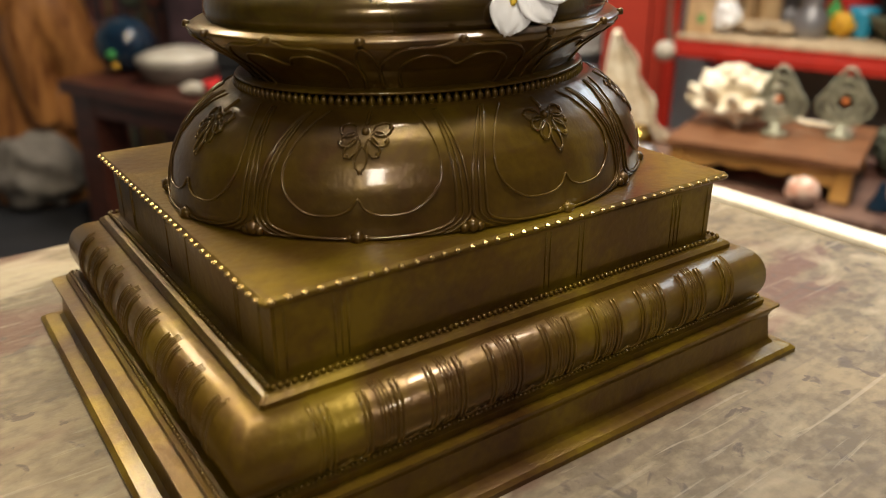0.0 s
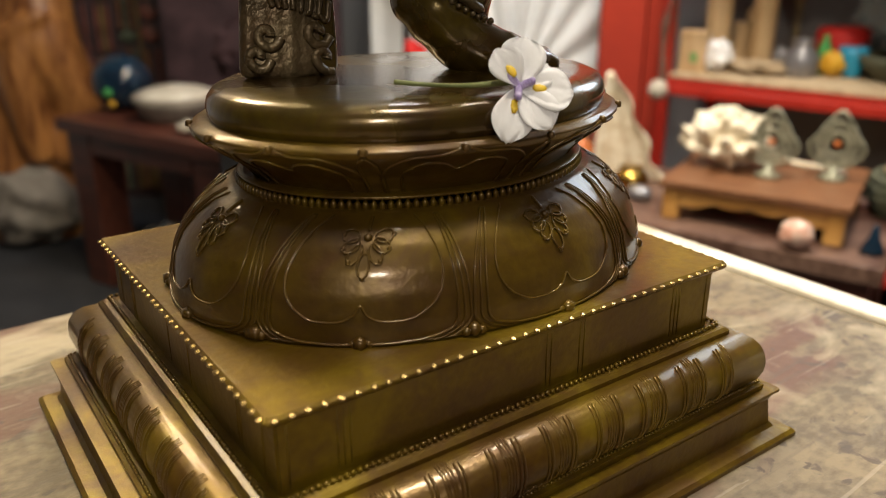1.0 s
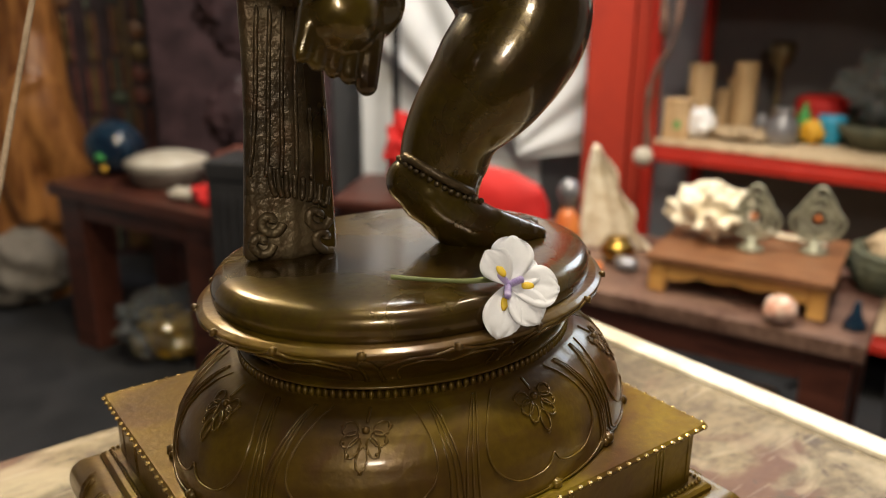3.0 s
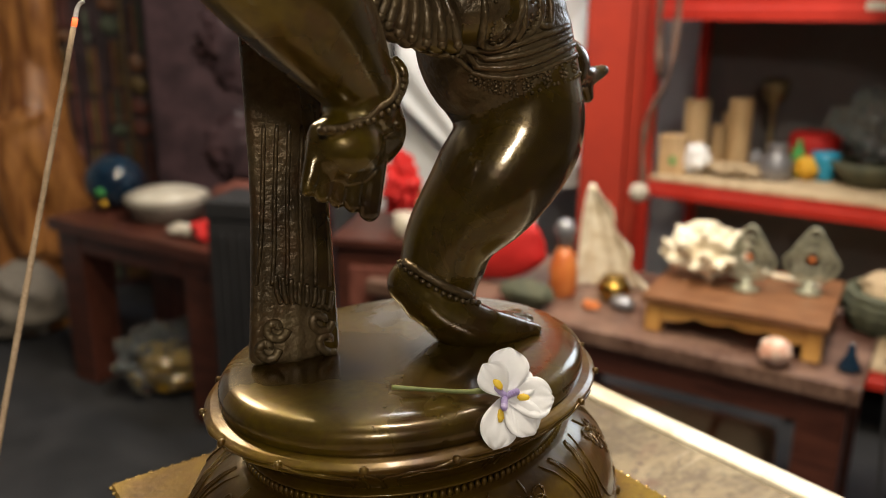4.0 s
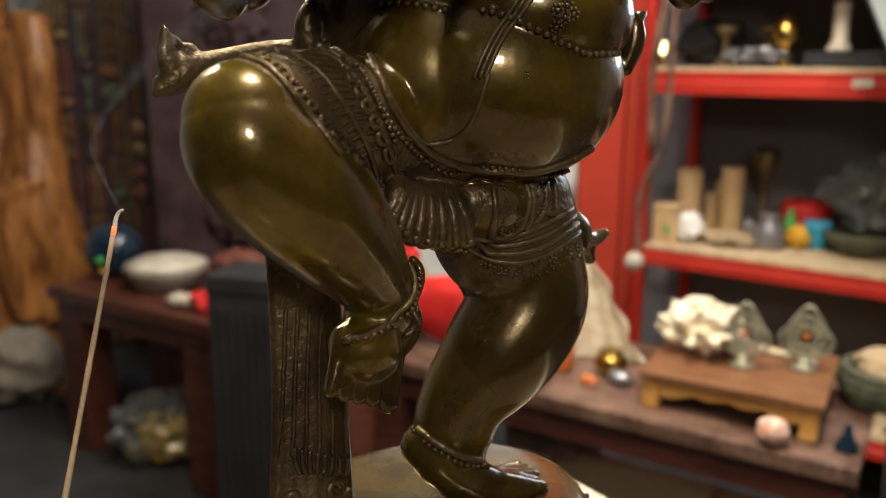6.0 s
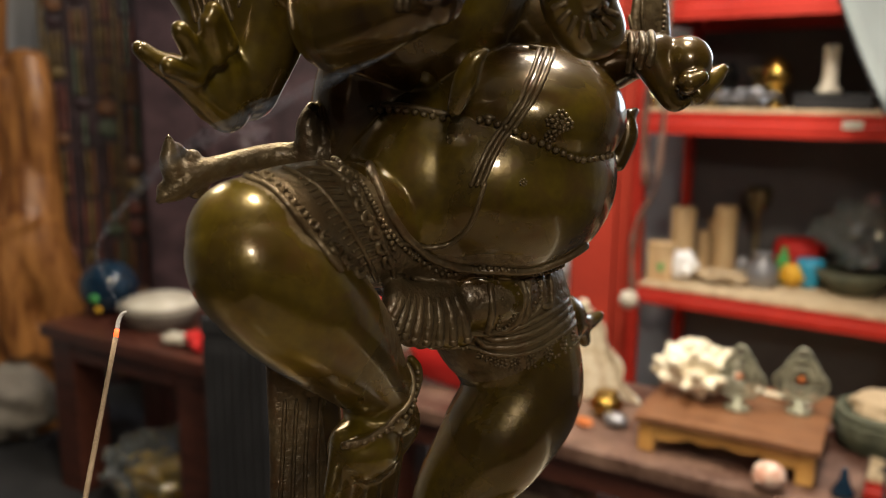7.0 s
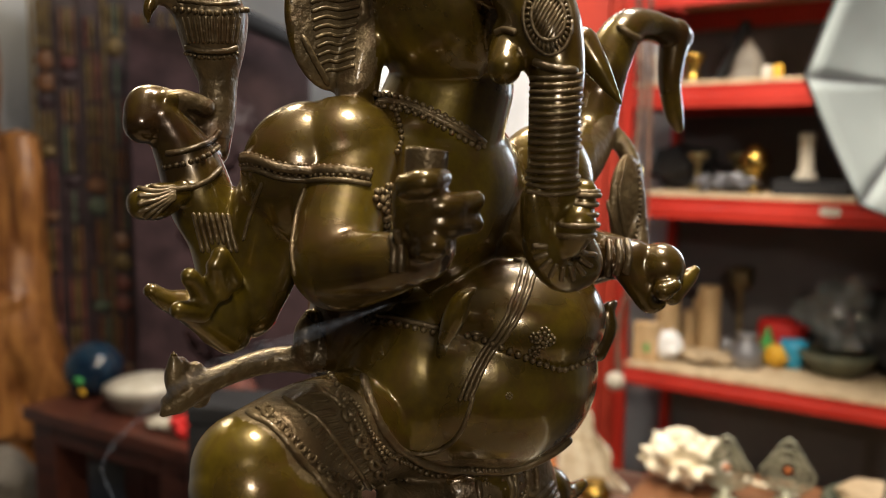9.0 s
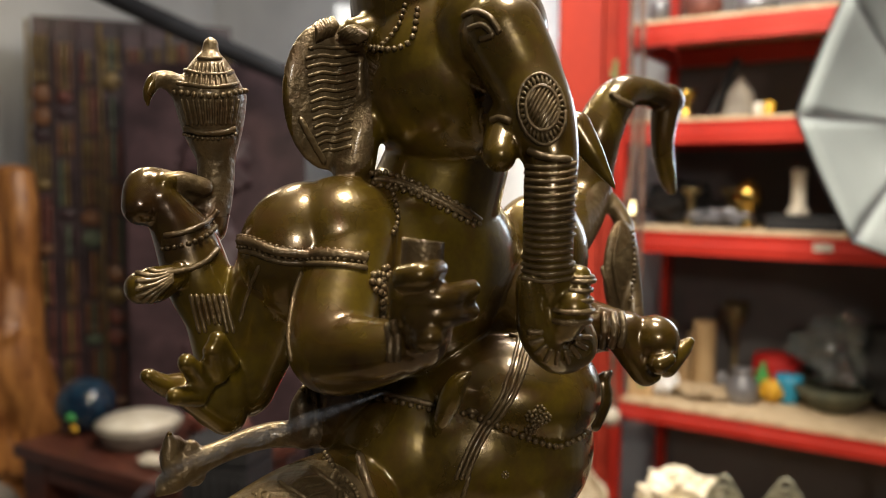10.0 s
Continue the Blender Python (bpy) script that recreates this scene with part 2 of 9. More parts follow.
def step_bm(profile):
    """A rectangular moulding from (half length, half width, height) rows."""
    bm, rings = bmesh.new(), []
    for a, b, z in profile:
        rings.append([bm.verts.new((sx * a * K, sy * b * K, z * K)) for sx, sy in ((-1, -1), (1, -1), (1, 1), (-1, 1))])
    for lo, hi in zip(rings, rings[1:]):
        for i in range(4):
            bm.faces.new((lo[i], lo[(i + 1) % 4], hi[(i + 1) % 4], hi[i]))
    bm.faces.new(rings[0][::-1])
    bm.faces.new(rings[-1])
    corners = [e for e in bm.edges if abs(e.verts[0].co.z - e.verts[1].co.z) > 1e-5]
    bmesh.ops.bevel(bm, geom=corners, offset=0.0009, segments=2, affect="EDGES", clamp_overlap=True)
    return bm


TORUS_A, TORUS_B, TORUS_OUT, TORUS_Z0, TORUS_Z1 = 0.186, 0.162, 0.026, 0.047, 0.0905


def torus_at(s):
    """Outward offset and height on the half-round moulding, s from 0 (below) to 1."""
    return TORUS_OUT * math.sin(math.pi * (0.1 + 0.87 * s)) ** 0.7, TORUS_Z0 + (TORUS_Z1 - TORUS_Z0) * (1 - math.cos(math.pi * s)) / 2


def soup():
    return [], []


def add_soup(s, verts, faces):
    n = len(s[0])
    s[0].extend(verts)
    s[1].extend(tuple(i + n for i in f) for f in faces)


def soup_ob(name, s, material, parent, label="", smooth=True):
    me = bpy.data.meshes.new(name)
    me.from_pydata([tuple(v) for v in s[0]], [], s[1])
    if smooth:
        me.polygons.foreach_set("use_smooth", [True] * len(me.polygons))
    me.materials.append(material)
    ob = new(name, me)
    ob.parent = parent
    if label:
        ob["label"] = label
    return ob


def bead_template():
    bm = bmesh.new()
    bmesh.ops.create_icosphere(bm, subdivisions=1, radius=1)
    vs, fs = [v.co.copy() for v in bm.verts], [tuple(v.index for v in f.verts) for f in bm.faces]
    bm.free()
    return vs, fs


BEAD_V, BEAD_F = bead_template()


def add_bead(s, p, r, sx=1.0, sy=1.0, sz=1.0):
    add_soup(s, [(p[0] + v.x * r * sx, p[1] + v.y * r * sy, p[2] + v.z * r * sz) for v in BEAD_V], BEAD_F)


def add_tube(s, pts, r, seg=6, taper=True):
    """A thin tube along points, with its ends drawn in."""
    ps = [Vector(p) for p in pts]
    side, verts, n = None, [], len(ps)
    for i, p in enumerate(ps):
        d = ps[min(i + 1, n - 1)] - ps[max(i - 1, 0)]
        if d.length < 1e-9:
            d = Vector((0, 0, 1))
        d.normalize()
        side = (side - d * side.dot(d)) if side is not None else d.orthogonal()
        if side.length < 1e-6:
            side = d.orthogonal()
        side.normalize()
        up, q = d.cross(side), r * (0.35 if taper and i in (0, n - 1) else 1)
        verts += [tuple(p + q * (math.cos(2 * math.pi * k / seg) * side + math.sin(2 * math.pi * k / seg) * up)) for k in range(seg)]
    faces = [(i * seg + k, i * seg + (k + 1) % seg, (i + 1) * seg + (k + 1) % seg, (i + 1) * seg + k) for i in range(n - 1) for k in range(seg)]
    add_soup(s, verts, faces + [tuple(range(seg))[::-1], tuple(range((n - 1) * seg, n * seg))])


part("foot", step_bm([(0.242, 0.201, 0), (0.242, 0.201, 0.004), (0.239, 0.198, 0.006), (0.229, 0.189, 0.0075), (0.226, 0.186, 0.011), (0.224, 0.184, 0.031), (0.2255, 0.186, 0.036), (0.229, 0.189, 0.0385), (0.229, 0.189, 0.041)]), BRONZE, pedestal)
part("lower_ledge", step_bm([(0.219, 0.181, 0.041), (0.219, 0.181, 0.0455), (0.212, 0.176, 0.048)]), BRONZE, pedestal)
part("half_round", step_bm([(TORUS_A + o, TORUS_B + o - 0.004, z) for o, z in (torus_at(i / 14) for i in range(15))]), BRONZE, pedestal, "", True)
part("upper_ledge", step_bm([(0.189, 0.164, 0.0905), (0.189, 0.164, 0.094), (0.186, 0.161, 0.096), (0.18, 0.156, 0.0975)]), BRONZE, pedestal)
block = part("block", step_bm([(0.1745, 0.1525, 0.0975), (0.1745, 0.1525, 0.143)]), BRONZE, pedestal)
plate = part("plate", step_bm([(0.176, 0.154, 0.142), (0.1805, 0.1575, 0.1435), (0.182, 0.159, 0.1455), (0.182, 0.159, 0.1475), (0.18, 0.157, 0.149)]), BRONZE, pedestal)


def round_rect(half_a, half_b, z, gap, jitter=0.0):
    """Points at even steps along the four sides of a rectangle."""
    out = []
    for ax, ay, bx, by in ((-1, -1, 1, -1), (1, -1, 1, 1), (1, 1, -1, 1), (-1, 1, -1, -1)):
        p, q = Vector((ax * half_a, ay * half_b, z)) * K, Vector((bx * half_a, by * half_b, z)) * K
        n = round((q - p).length / gap)
        out += [p.lerp(q, (i + 0.5 + random.uniform(-jitter, jitter)) / n) for i in range(n)]
    return out


bead_mesh = bpy.data.meshes.new("bead")
bead_mesh.from_pydata([(v.x * 0.00176, v.y * 0.00176, v.z * 0.00104) for v in BEAD_V], [], BEAD_F)
bead_mesh.materials.append(BRONZE_BRIGHT)
for p in round_rect(0.1815, 0.1585, 0.1472, 0.0062, 0.08):
    bead = new("bead", bead_mesh)
    bead.parent = plate
    bead.location = p
rope = soup()
for p in round_rect(0.1815, 0.158, 0.0988, 0.0027):
    add_bead(rope, p, 0.0012)
tagged(soup_ob("ledge_beading", rope, BRONZE, pedestal), kind="stuff")
rope = soup()
for p in round_rect(0.2155, 0.178, 0.0475, 0.0022):
    add_bead(rope, p, 0.001)
tagged(soup_ob("lower_ledge_beading", rope, BRONZE, pedestal), kind="stuff")

def panel_line(x0, y0):
    line = soup()
    add_tube(line, [(x0 * K, y0 * K, z * K) for z in (0.1, 0.12, 0.139)], 0.0005)
    soup_ob("panel_line", line, BRONZE, block)


for sy in (-1, 1):
    for x in (-0.168, -0.139, -0.135, -0.131, 0.011, 0.015, 0.040, 0.044, 0.131, 0.135, 0.139, 0.168):
        panel_line(x, sy * 0.1526)
for sx in (-1, 1):
    for y in (-0.136, -0.105, -0.101, -0.02, 0.02, 0.101, 0.105, 0.136):
        panel_line(sx * 0.1746, y)


def torus_line(s, side, points, r):
    """A raised line on one side of the half-round moulding from (along, up) points."""
    out = []
    for u, v in points:
        o, z = torus_at(v)
        a, b = TORUS_A + o, TORUS_B + o - 0.004
        out.append(((u * K, -b * K, z * K), (a * K, u * K, z * K), (u * K, b * K, z * K), (-a * K, u * K, z * K))[side])
    add_tube(s, out, r)


for side, half in ((0, 0.17), (1, 0.145), (2, 0.17), (3, 0.145)):
    n = 8 if side % 2 == 0 else 7
    w = 2 * half / n
    for k in range(n):
        leaf, c = soup(), -half + (k + 0.5) * w
        for g, r in ((0.30, 0.0008), (0.225, 0.00065)):
            pts = [(c + sx * w * g * (0.35 if v < 0.2 else 1), v) for sx, v in ((-1, 0.88), (-1, 0.7), (-1, 0.5), (-1, 0.33), (-0.9, 0.22), (-0.3, 0.2), (0, 0.27), (0.3, 0.2), (0.9, 0.22), (1, 0.33), (1, 0.5), (1, 0.7), (1, 0.88))]
            torus_line(leaf, side, smooth_path(pts, 4), r)
        for e in (-0.42, -0.47, 0.42, 0.47):
            torus_line(leaf, side, [(c + w * (e + 0.04 * math.sin(3 * v)), v) for v in (0.1, 0.25, 0.4, 0.55, 0.7, 0.85, 0.93)], 0.0006)
        soup_ob("engraved_leaf", leaf, BRONZE, pedestal)

# the double lotus
LOWER = ((1.0, 0.149), (1.045, 0.1505), (1.043, 0.156), (1.036, 0.165), (1.015, 0.178), (0.975, 0.191), (0.92, 0.202), (0.85, 0.2115), (0.775, 0.218))
UPPER = ((0.74, 0.217), (0.76, 0.222), (0.79, 0.229), (0.85, 0.238), (0.93, 0.246), (1.0, 0.254), (1.015, 0.258), (0.98, 0.261))
L_RX, L_RY, U_RX, U_RY = 0.174, 0.138, 0.156, 0.122
LOTUS_SHIFT = pose(0.0071, -0.0032, 0)


def on_profile(profile, rx, ry, phi, s, off=0.0, wave=0.0, tilt=0.0):
    f = max(0.0, min(0.9999, s)) * (len(profile) - 1)
    i = int(f)
    (r0, z0), (r1, z1) = profile[i], profile[i + 1]
    r, z = r0 + (r1 - r0) * (f - i), z0 + (z1 - z0) * (f - i)
    dip = wave * abs(math.cos(math.radians(4 * (phi - 6)))) ** 0.35 - wave * 0.6
    a = math.radians(phi)
    return Vector(((r + dip) * rx + off, 0, 0)).x * math.cos(a) * K, ((r + dip) * ry + off) * math.sin(a) * K, (z + tilt * abs(math.sin(math.radians(4 * (phi - 6))))) * K


def lotus_bm(profile, rx, ry, wave, tilt, seg=192, rows=32):
    bm = bmesh.new()
    rings = [[bm.verts.new(on_profile(profile, rx, ry, 360 * k / seg, j / rows, 0, wave * (1 - 0.5 * j / rows), tilt)) for k in range(seg)] for j in range(rows + 1)]
    for lo, hi in zip(rings, rings[1:]):
        for k in range(seg):
            bm.faces.new((lo[k], lo[(k + 1) % seg], hi[(k + 1) % seg], hi[k]))
    bm.faces.new(rings[0][::-1])
    bm.faces.new(rings[-1])
    return bm


lower = part("lower_lotus", lotus_bm(LOWER, L_RX, L_RY, 0.022, 0), BRONZE_LOTUS, pedestal, "", True)
upper = part("upper_lotus", lotus_bm(UPPER, U_RX, U_RY, 0.014, 0), BRONZE_LOTUS, pedestal, "", True)
# Darker patina than the lotus, with the figure's shade put into the colour.
drum = part("drum", lathe_bm([(r * K, z * K) for r, z in ((0.93, 0.258), (0.955, 0.264), (0.957, 0.27), (0.95, 0.2745), (0.925, 0.279), (0.885, 0.2815), (0.8, 0.2827), (0.4, 0.283))], 128, 0.154, 0.121), BRONZE_DARK, pedestal, "", True)


def petal_line(s, phi, pts, r, low=True, off=0.0006):
    args = (LOWER, L_RX, L_RY) if low else (UPPER, U_RX, U_RY)
    w = 0.022 if low else 0.014
    add_tube(s, [on_profile(*args, phi + d, v, off, w * (1 - 0.5 * v)) for d, v in smooth_path(pts, 5)], r)


for k in range(8):
    phi = 6 + 45 * k
    leaf = soup()
    heart = [(-10.5, 0.97), (-13.5, 0.86), (-16.2, 0.7), (-16.6, 0.56), (-14.5, 0.45), (-10, 0.37), (-5, 0.36), (-1.5, 0.40), (0, 0.455)]
    petal_line(leaf, phi, heart + [(-d, v) for d, v in heart[-2::-1]], 0.00048)
    for sgn in (-1, 1):
        for e, r in ((0, 0.00055), (1.5, 0.0005), (3.0, 0.0006)):
            petal_line(leaf, phi, [(sgn * (d + e * q), v) for d, v, q in ((15.5, 0.97, 0.35), (17.3, 0.82, 0.6), (19.0, 0.62, 0.8), (19.4, 0.42, 0.9), (18.6, 0.27, 1.0), (13.5, 0.16 - 0.03 * e, 0.8), (7, 0.13 - 0.03 * e, 0.4), (1.5, 0.12 - 0.03 * e, 0))], r)
    for d, v in ((22.5, 0.16), (0, 0.1)):
        for q in (-1.6, 0, 1.6):
            add_bead(leaf, on_profile(LOWER, L_RX, L_RY, phi + d + q, v + 0.03 * (q == 0), 0.001), 0.0034 if q == 0 else 0.0022)
    soup_ob("petal_outline", leaf, BRONZE_LOTUS, lower)
    bloom = soup()
    c, sp = 0.79, 1.0
    add_bead(bloom, on_profile(LOWER, L_RX, L_RY, phi, 0.82, 0.0012), 0.0019)
    petal_line(bloom, phi, [(0, 0.97), (0, 0.92), (0, 0.86)], 0.0007, off=0.001)
    for j in range(7):
        a = math.radians((-186, -158, -128, -90, -52, -22, 6)[j])
        long = (1.0, 0.95, 0.95, 1.25, 0.95, 0.95, 1.0)[j]
        cx, cv = 3.9 * long * math.cos(a), 0.82 + 0.125 * long * math.sin(a)
        ring = []
        for i in range(9):
            b = a + math.pi + 2 * math.pi * i / 8
            ux, uv = math.cos(b - a) * 1.0, math.sin(b - a) * 0.62
            ring.append((cx + 2.1 * (ux * math.cos(a) - uv * math.sin(a)), cv + 0.068 * (ux * math.sin(a) + uv * math.cos(a))))
        add_tube(bloom, [on_profile(LOWER, L_RX, L_RY, phi + d, v, 0.0012, 0.022 * (1 - 0.5 * v)) for d, v in ring], 0.00048)
        tip = (5.9 * long * math.cos(a), 0.82 + 0.185 * long * math.sin(a))
        add_bead(bloom, on_profile(LOWER, L_RX, L_RY, phi + tip[0], tip[1], 0.001), 0.0011)
    soup_ob("rosette", bloom, BRONZE_LOTUS, lower)
    leaf = soup()
    for shift, top in ((22.5, 0.96), ):
        heart = [(-13, 0.12), (-15, 0.3), (-14, 0.5), (-9, 0.62), (-4, 0.6), (0, 0.5)]
        petal_line(leaf, phi + shift, heart + [(-d, v) for d, v in heart[-2::-1]], 0.0006, False)
        out = [(-17, 0.1), (-20, 0.3), (-19, 0.52), (-13, 0.7), (-5, 0.74), (0, 0.85)]
        petal_line(leaf, phi + shift, out + [(-d, v) for d, v in out[-2::-1]], 0.0007, False)
    petal_line(leaf, phi, [(-2, 0.1), (-2.6, 0.4), (-2, 0.62), (0, 0.74)], 0.0007, False)
    petal_line(leaf, phi, [(2, 0.1), (2.6, 0.4), (2, 0.62), (0, 0.74)], 0.0007, False)
    for shift in (0, 22.5):
        p = Vector(on_profile(UPPER, U_RX, U_RY, phi + shift, 0.8, 0.0))
        q = Vector(on_profile(UPPER, U_RX, U_RY, phi + shift, 0.97, 0.006))
        add_tube(leaf, [tuple(p.lerp(q, s)) for s in (0, 0.5, 1)], 0.0022)
    soup_ob("petal_outline", leaf, BRONZE_LOTUS, upper)

rope = soup()
for k in range(150):
    a = 2 * math.pi * k / 150
    add_bead(rope, (0.815 * 0.160 * K * math.cos(a), 0.815 * 0.126 * K * math.sin(a), 0.2195 * K), 0.0019, 0.8, 0.8, 1.5)
neck = tagged(soup_ob("neck_beading", rope, BRONZE, pedestal), kind="stuff")
flange = part("lotus_flange", lathe_bm([(r * K, z * K) for r, z in ((1.03, 0.1488), (1.045, 0.1495), (1.045, 0.1515), (1.02, 0.153), (0.95, 0.1535))], 128, L_RX, L_RY), BRONZE, pedestal, "", True)
for z, r in ((0.2145, 0.835), (0.2245, 0.815)):
    band = part("neck_band", lathe_bm([((r - 0.03) * K, (z - 0.0016) * K), (r * K, (z - 0.001) * K), ((r + 0.005) * K, z * K), (r * K, (z + 0.001) * K), ((r - 0.03) * K, (z + 0.0016) * K)], 128, 0.160, 0.126), BRONZE, pedestal, "", True)
    band.matrix_local = LOTUS_SHIFT
for ob in (lower, upper, drum, neck, flange):
    ob.matrix_local = LOTUS_SHIFT

# ---- the bronze figure ----
from mathutils.bvhtree import BVHTree

FIGURE = pose(-0.019, 0.379, TOP + 0.2825 * K, 0, 0, 34.3)
rough = soup()


def round_form(m, u=72, v=44):
    """A ball of radius 1, placed and stretched by m."""
    verts = [m @ Vector((0, 0, -1))]
    for j in range(1, v):
        q = math.pi * (j / v - 0.5)
        verts += [m @ Vector((math.cos(q) * math.cos(2 * math.pi * i / u), math.cos(q) * math.sin(2 * math.pi * i / u), math.sin(q))) for i in range(u)]
    verts.append(m @ Vector((0, 0, 1)))
    faces = [(0, 1 + (i + 1) % u, 1 + i) for i in range(u)]
    faces += [(1 + j * u + i, 1 + j * u + (i + 1) % u, 1 + (j + 1) * u + (i + 1) % u, 1 + (j + 1) * u + i) for j in range(v - 2) for i in range(u)]
    last = len(verts) - 1
    faces += [(last, 1 + (v - 2) * u + i, 1 + (v - 2) * u + (i + 1) % u) for i in range(u)]
    add_soup(rough, [tuple(p) for p in verts], faces)


def blob(x, y, z, rx, ry, rz):
    round_form(Matrix.Translation((x, y, z)) @ Matrix.Diagonal((rx, ry, rz, 1)))


def limb(*rows):
    """A rounded limb through (x, y, z, radius) rows."""
    path = smooth_path(rows, 9)
    bm = tube_bm(path, 44)
    bm.verts.index_update()
    add_soup(rough, [tuple(v.co) for v in bm.verts], [tuple(v.index for v in f.verts) for f in bm.faces])
    bm.free()
    for p in (path[0], path[-1]):
        round_form(Matrix.Translation(p[:3]) @ Matrix.Scale(p[3], 4), 40, 24)


def slab_limb(a, b, c, half, thick):
    """A flat hanging sash through three points."""
    for sx in np.linspace(-1, 1, 7):
        q = thick * (1.1 - 0.35 * abs(sx))
        limb(*[(p[0] + sx * half * g, p[1] - 0.15 * sx * half, p[2], q) for p, g in ((a, 0.75), (b, 0.8), (c, 1.0))])


# the standing leg
limb((0.0633, 0.0020, 0.1457, 0.0350), (0.0677, -0.0030, 0.1235, 0.0332), (0.0668, -0.0090, 0.1017, 0.0316), (0.0486, -0.0080, 0.0780, 0.0292), (0.0316, -0.0030, 0.0564, 0.0229), (0.0272, 0.0000, 0.0372, 0.0210), (0.0282, 0.0000, 0.0217, 0.0163))
limb((0.0124, 0.0065, 0.0308, 0.0119), (0.0186, 0.0000, 0.0254, 0.0153), (0.0252, -0.0065, 0.0169, 0.0125), (0.0413, -0.0163, 0.0077, 0.0109), (0.0617, -0.0215, 0.0038, 0.0059))
limb((0.0246, 0.0000, 0.0210, 0.0149), (0.0297, -0.0078, 0.0101, 0.0126), (0.0385, -0.0130, 0.0029, 0.0075), (0.0531, -0.0182, -0.0009, 0.0047))
limb((0.0441, -0.0195, 0.0122, 0.0057), (0.0699, -0.0221, 0.0014, 0.0045))
limb((0.0506, -0.0117, 0.0079, 0.0059), (0.0720, -0.0143, 0.0045, 0.0039))
limb((0.0572, -0.0039, 0.0035, 0.0060), (0.0728, -0.0065, 0.0049, 0.0034))
limb((0.0637, 0.0039, -0.0009, 0.0062), (0.0735, 0.0013, 0.0040, 0.0028))
# the raised leg
limb((-0.0097, -0.0000, 0.1958, 0.0286), (-0.0575, -0.0195, 0.2039, 0.0256), (-0.0921, -0.0325, 0.2034, 0.0224))
limb((-0.0921, -0.0325, 0.2034, 0.0224), (-0.0906, -0.0358, 0.1932, 0.0249), (-0.0739, -0.0357, 0.1768, 0.0264), (-0.0539, -0.0325, 0.1558, 0.0230), (-0.0360, -0.0292, 0.1336, 0.0159))
limb((-0.0345, -0.0293, 0.1235, 0.0157), (-0.0240, -0.0260, 0.1125, 0.0113), (-0.0358, -0.0293, 0.1064, 0.0120))
limb((-0.0543, -0.0325, 0.1152, 0.0050), (-0.0595, -0.0364, 0.1055, 0.0039), (-0.0640, -0.0390, 0.0954, 0.0031))
limb((-0.0496, -0.0325, 0.1144, 0.0051), (-0.0542, -0.0364, 0.1035, 0.0039), (-0.0580, -0.0390, 0.0922, 0.0031))
limb((-0.0443, -0.0325, 0.1136, 0.0051), (-0.0483, -0.0364, 0.1016, 0.0039), (-0.0515, -0.0390, 0.0893, 0.0031))
limb((-0.0388, -0.0325, 0.1114, 0.0054), (-0.0422, -0.0364, 0.0994, 0.0042), (-0.0448, -0.0390, 0.0869, 0.0034))
limb((-0.0305, -0.0325, 0.1113, 0.0067), (-0.0342, -0.0364, 0.0975, 0.0055), (-0.0371, -0.0390, 0.0832, 0.0044))
blob(-0.0448, -0.0340, 0.1091, 0.0158, 0.0150, 0.0144)
limb((-0.0171, -0.0280, 0.1412, 0.0022), (-0.0145, -0.0300, 0.1364, 0.0022), (-0.0180, -0.0340, 0.1299, 0.0021), (-0.0272, -0.0390, 0.1239, 0.0021), (-0.0404, -0.0440, 0.1198, 0.0020), (-0.0513, -0.0450, 0.1182, 0.0020), (-0.0599, -0.0440, 0.1178, 0.0020))
# hips, belly, chest
blob(0.0257, 0.0020, 0.1654, 0.0352, 0.0340, 0.0203)
blob(0.0333, -0.0060, 0.1620, 0.0375, 0.0340, 0.0214)
blob(0.0508, -0.0120, 0.2453, 0.0520, 0.0580, 0.0360)
blob(0.0223, 0.0260, 0.2097, 0.0472, 0.0400, 0.0601)
blob(0.0147, 0.0325, 0.2294, 0.0355, 0.0341, 0.0426)
blob(-0.0044, 0.0195, 0.2423, 0.0312, 0.0299, 0.0516)
blob(0.0603, -0.0098, 0.2791, 0.0365, 0.0335, 0.0350)
blob(0.0434, -0.0078, 0.2166, 0.0622, 0.0591, 0.0512)
blob(0.0159, -0.0000, 0.2125, 0.0483, 0.0457, 0.0510)
blob(0.0138, 0.0032, 0.3041, 0.0597, 0.0416, 0.0527)
blob(0.0020, 0.0032, 0.3212, 0.0543, 0.0326, 0.0299)
blob(-0.0469, -0.0000, 0.3155, 0.0311, 0.0249, 0.0324)
blob(0.0934, 0.0000, 0.3091, 0.0279, 0.0279, 0.0340)
limb((0.0197, -0.0000, 0.3319, 0.0332), (0.0249, -0.0065, 0.3567, 0.0301))
blob(-0.0341, -0.0060, 0.3221, 0.0283, 0.0270, 0.0283)
# head and trunk
blob(0.0193, -0.0130, 0.3962, 0.0399, 0.0399, 0.0452)
blob(0.0171, -0.0455, 0.4123, 0.0246, 0.0270, 0.0270)
blob(0.0264, -0.0488, 0.3835, 0.0155, 0.0175, 0.0200)
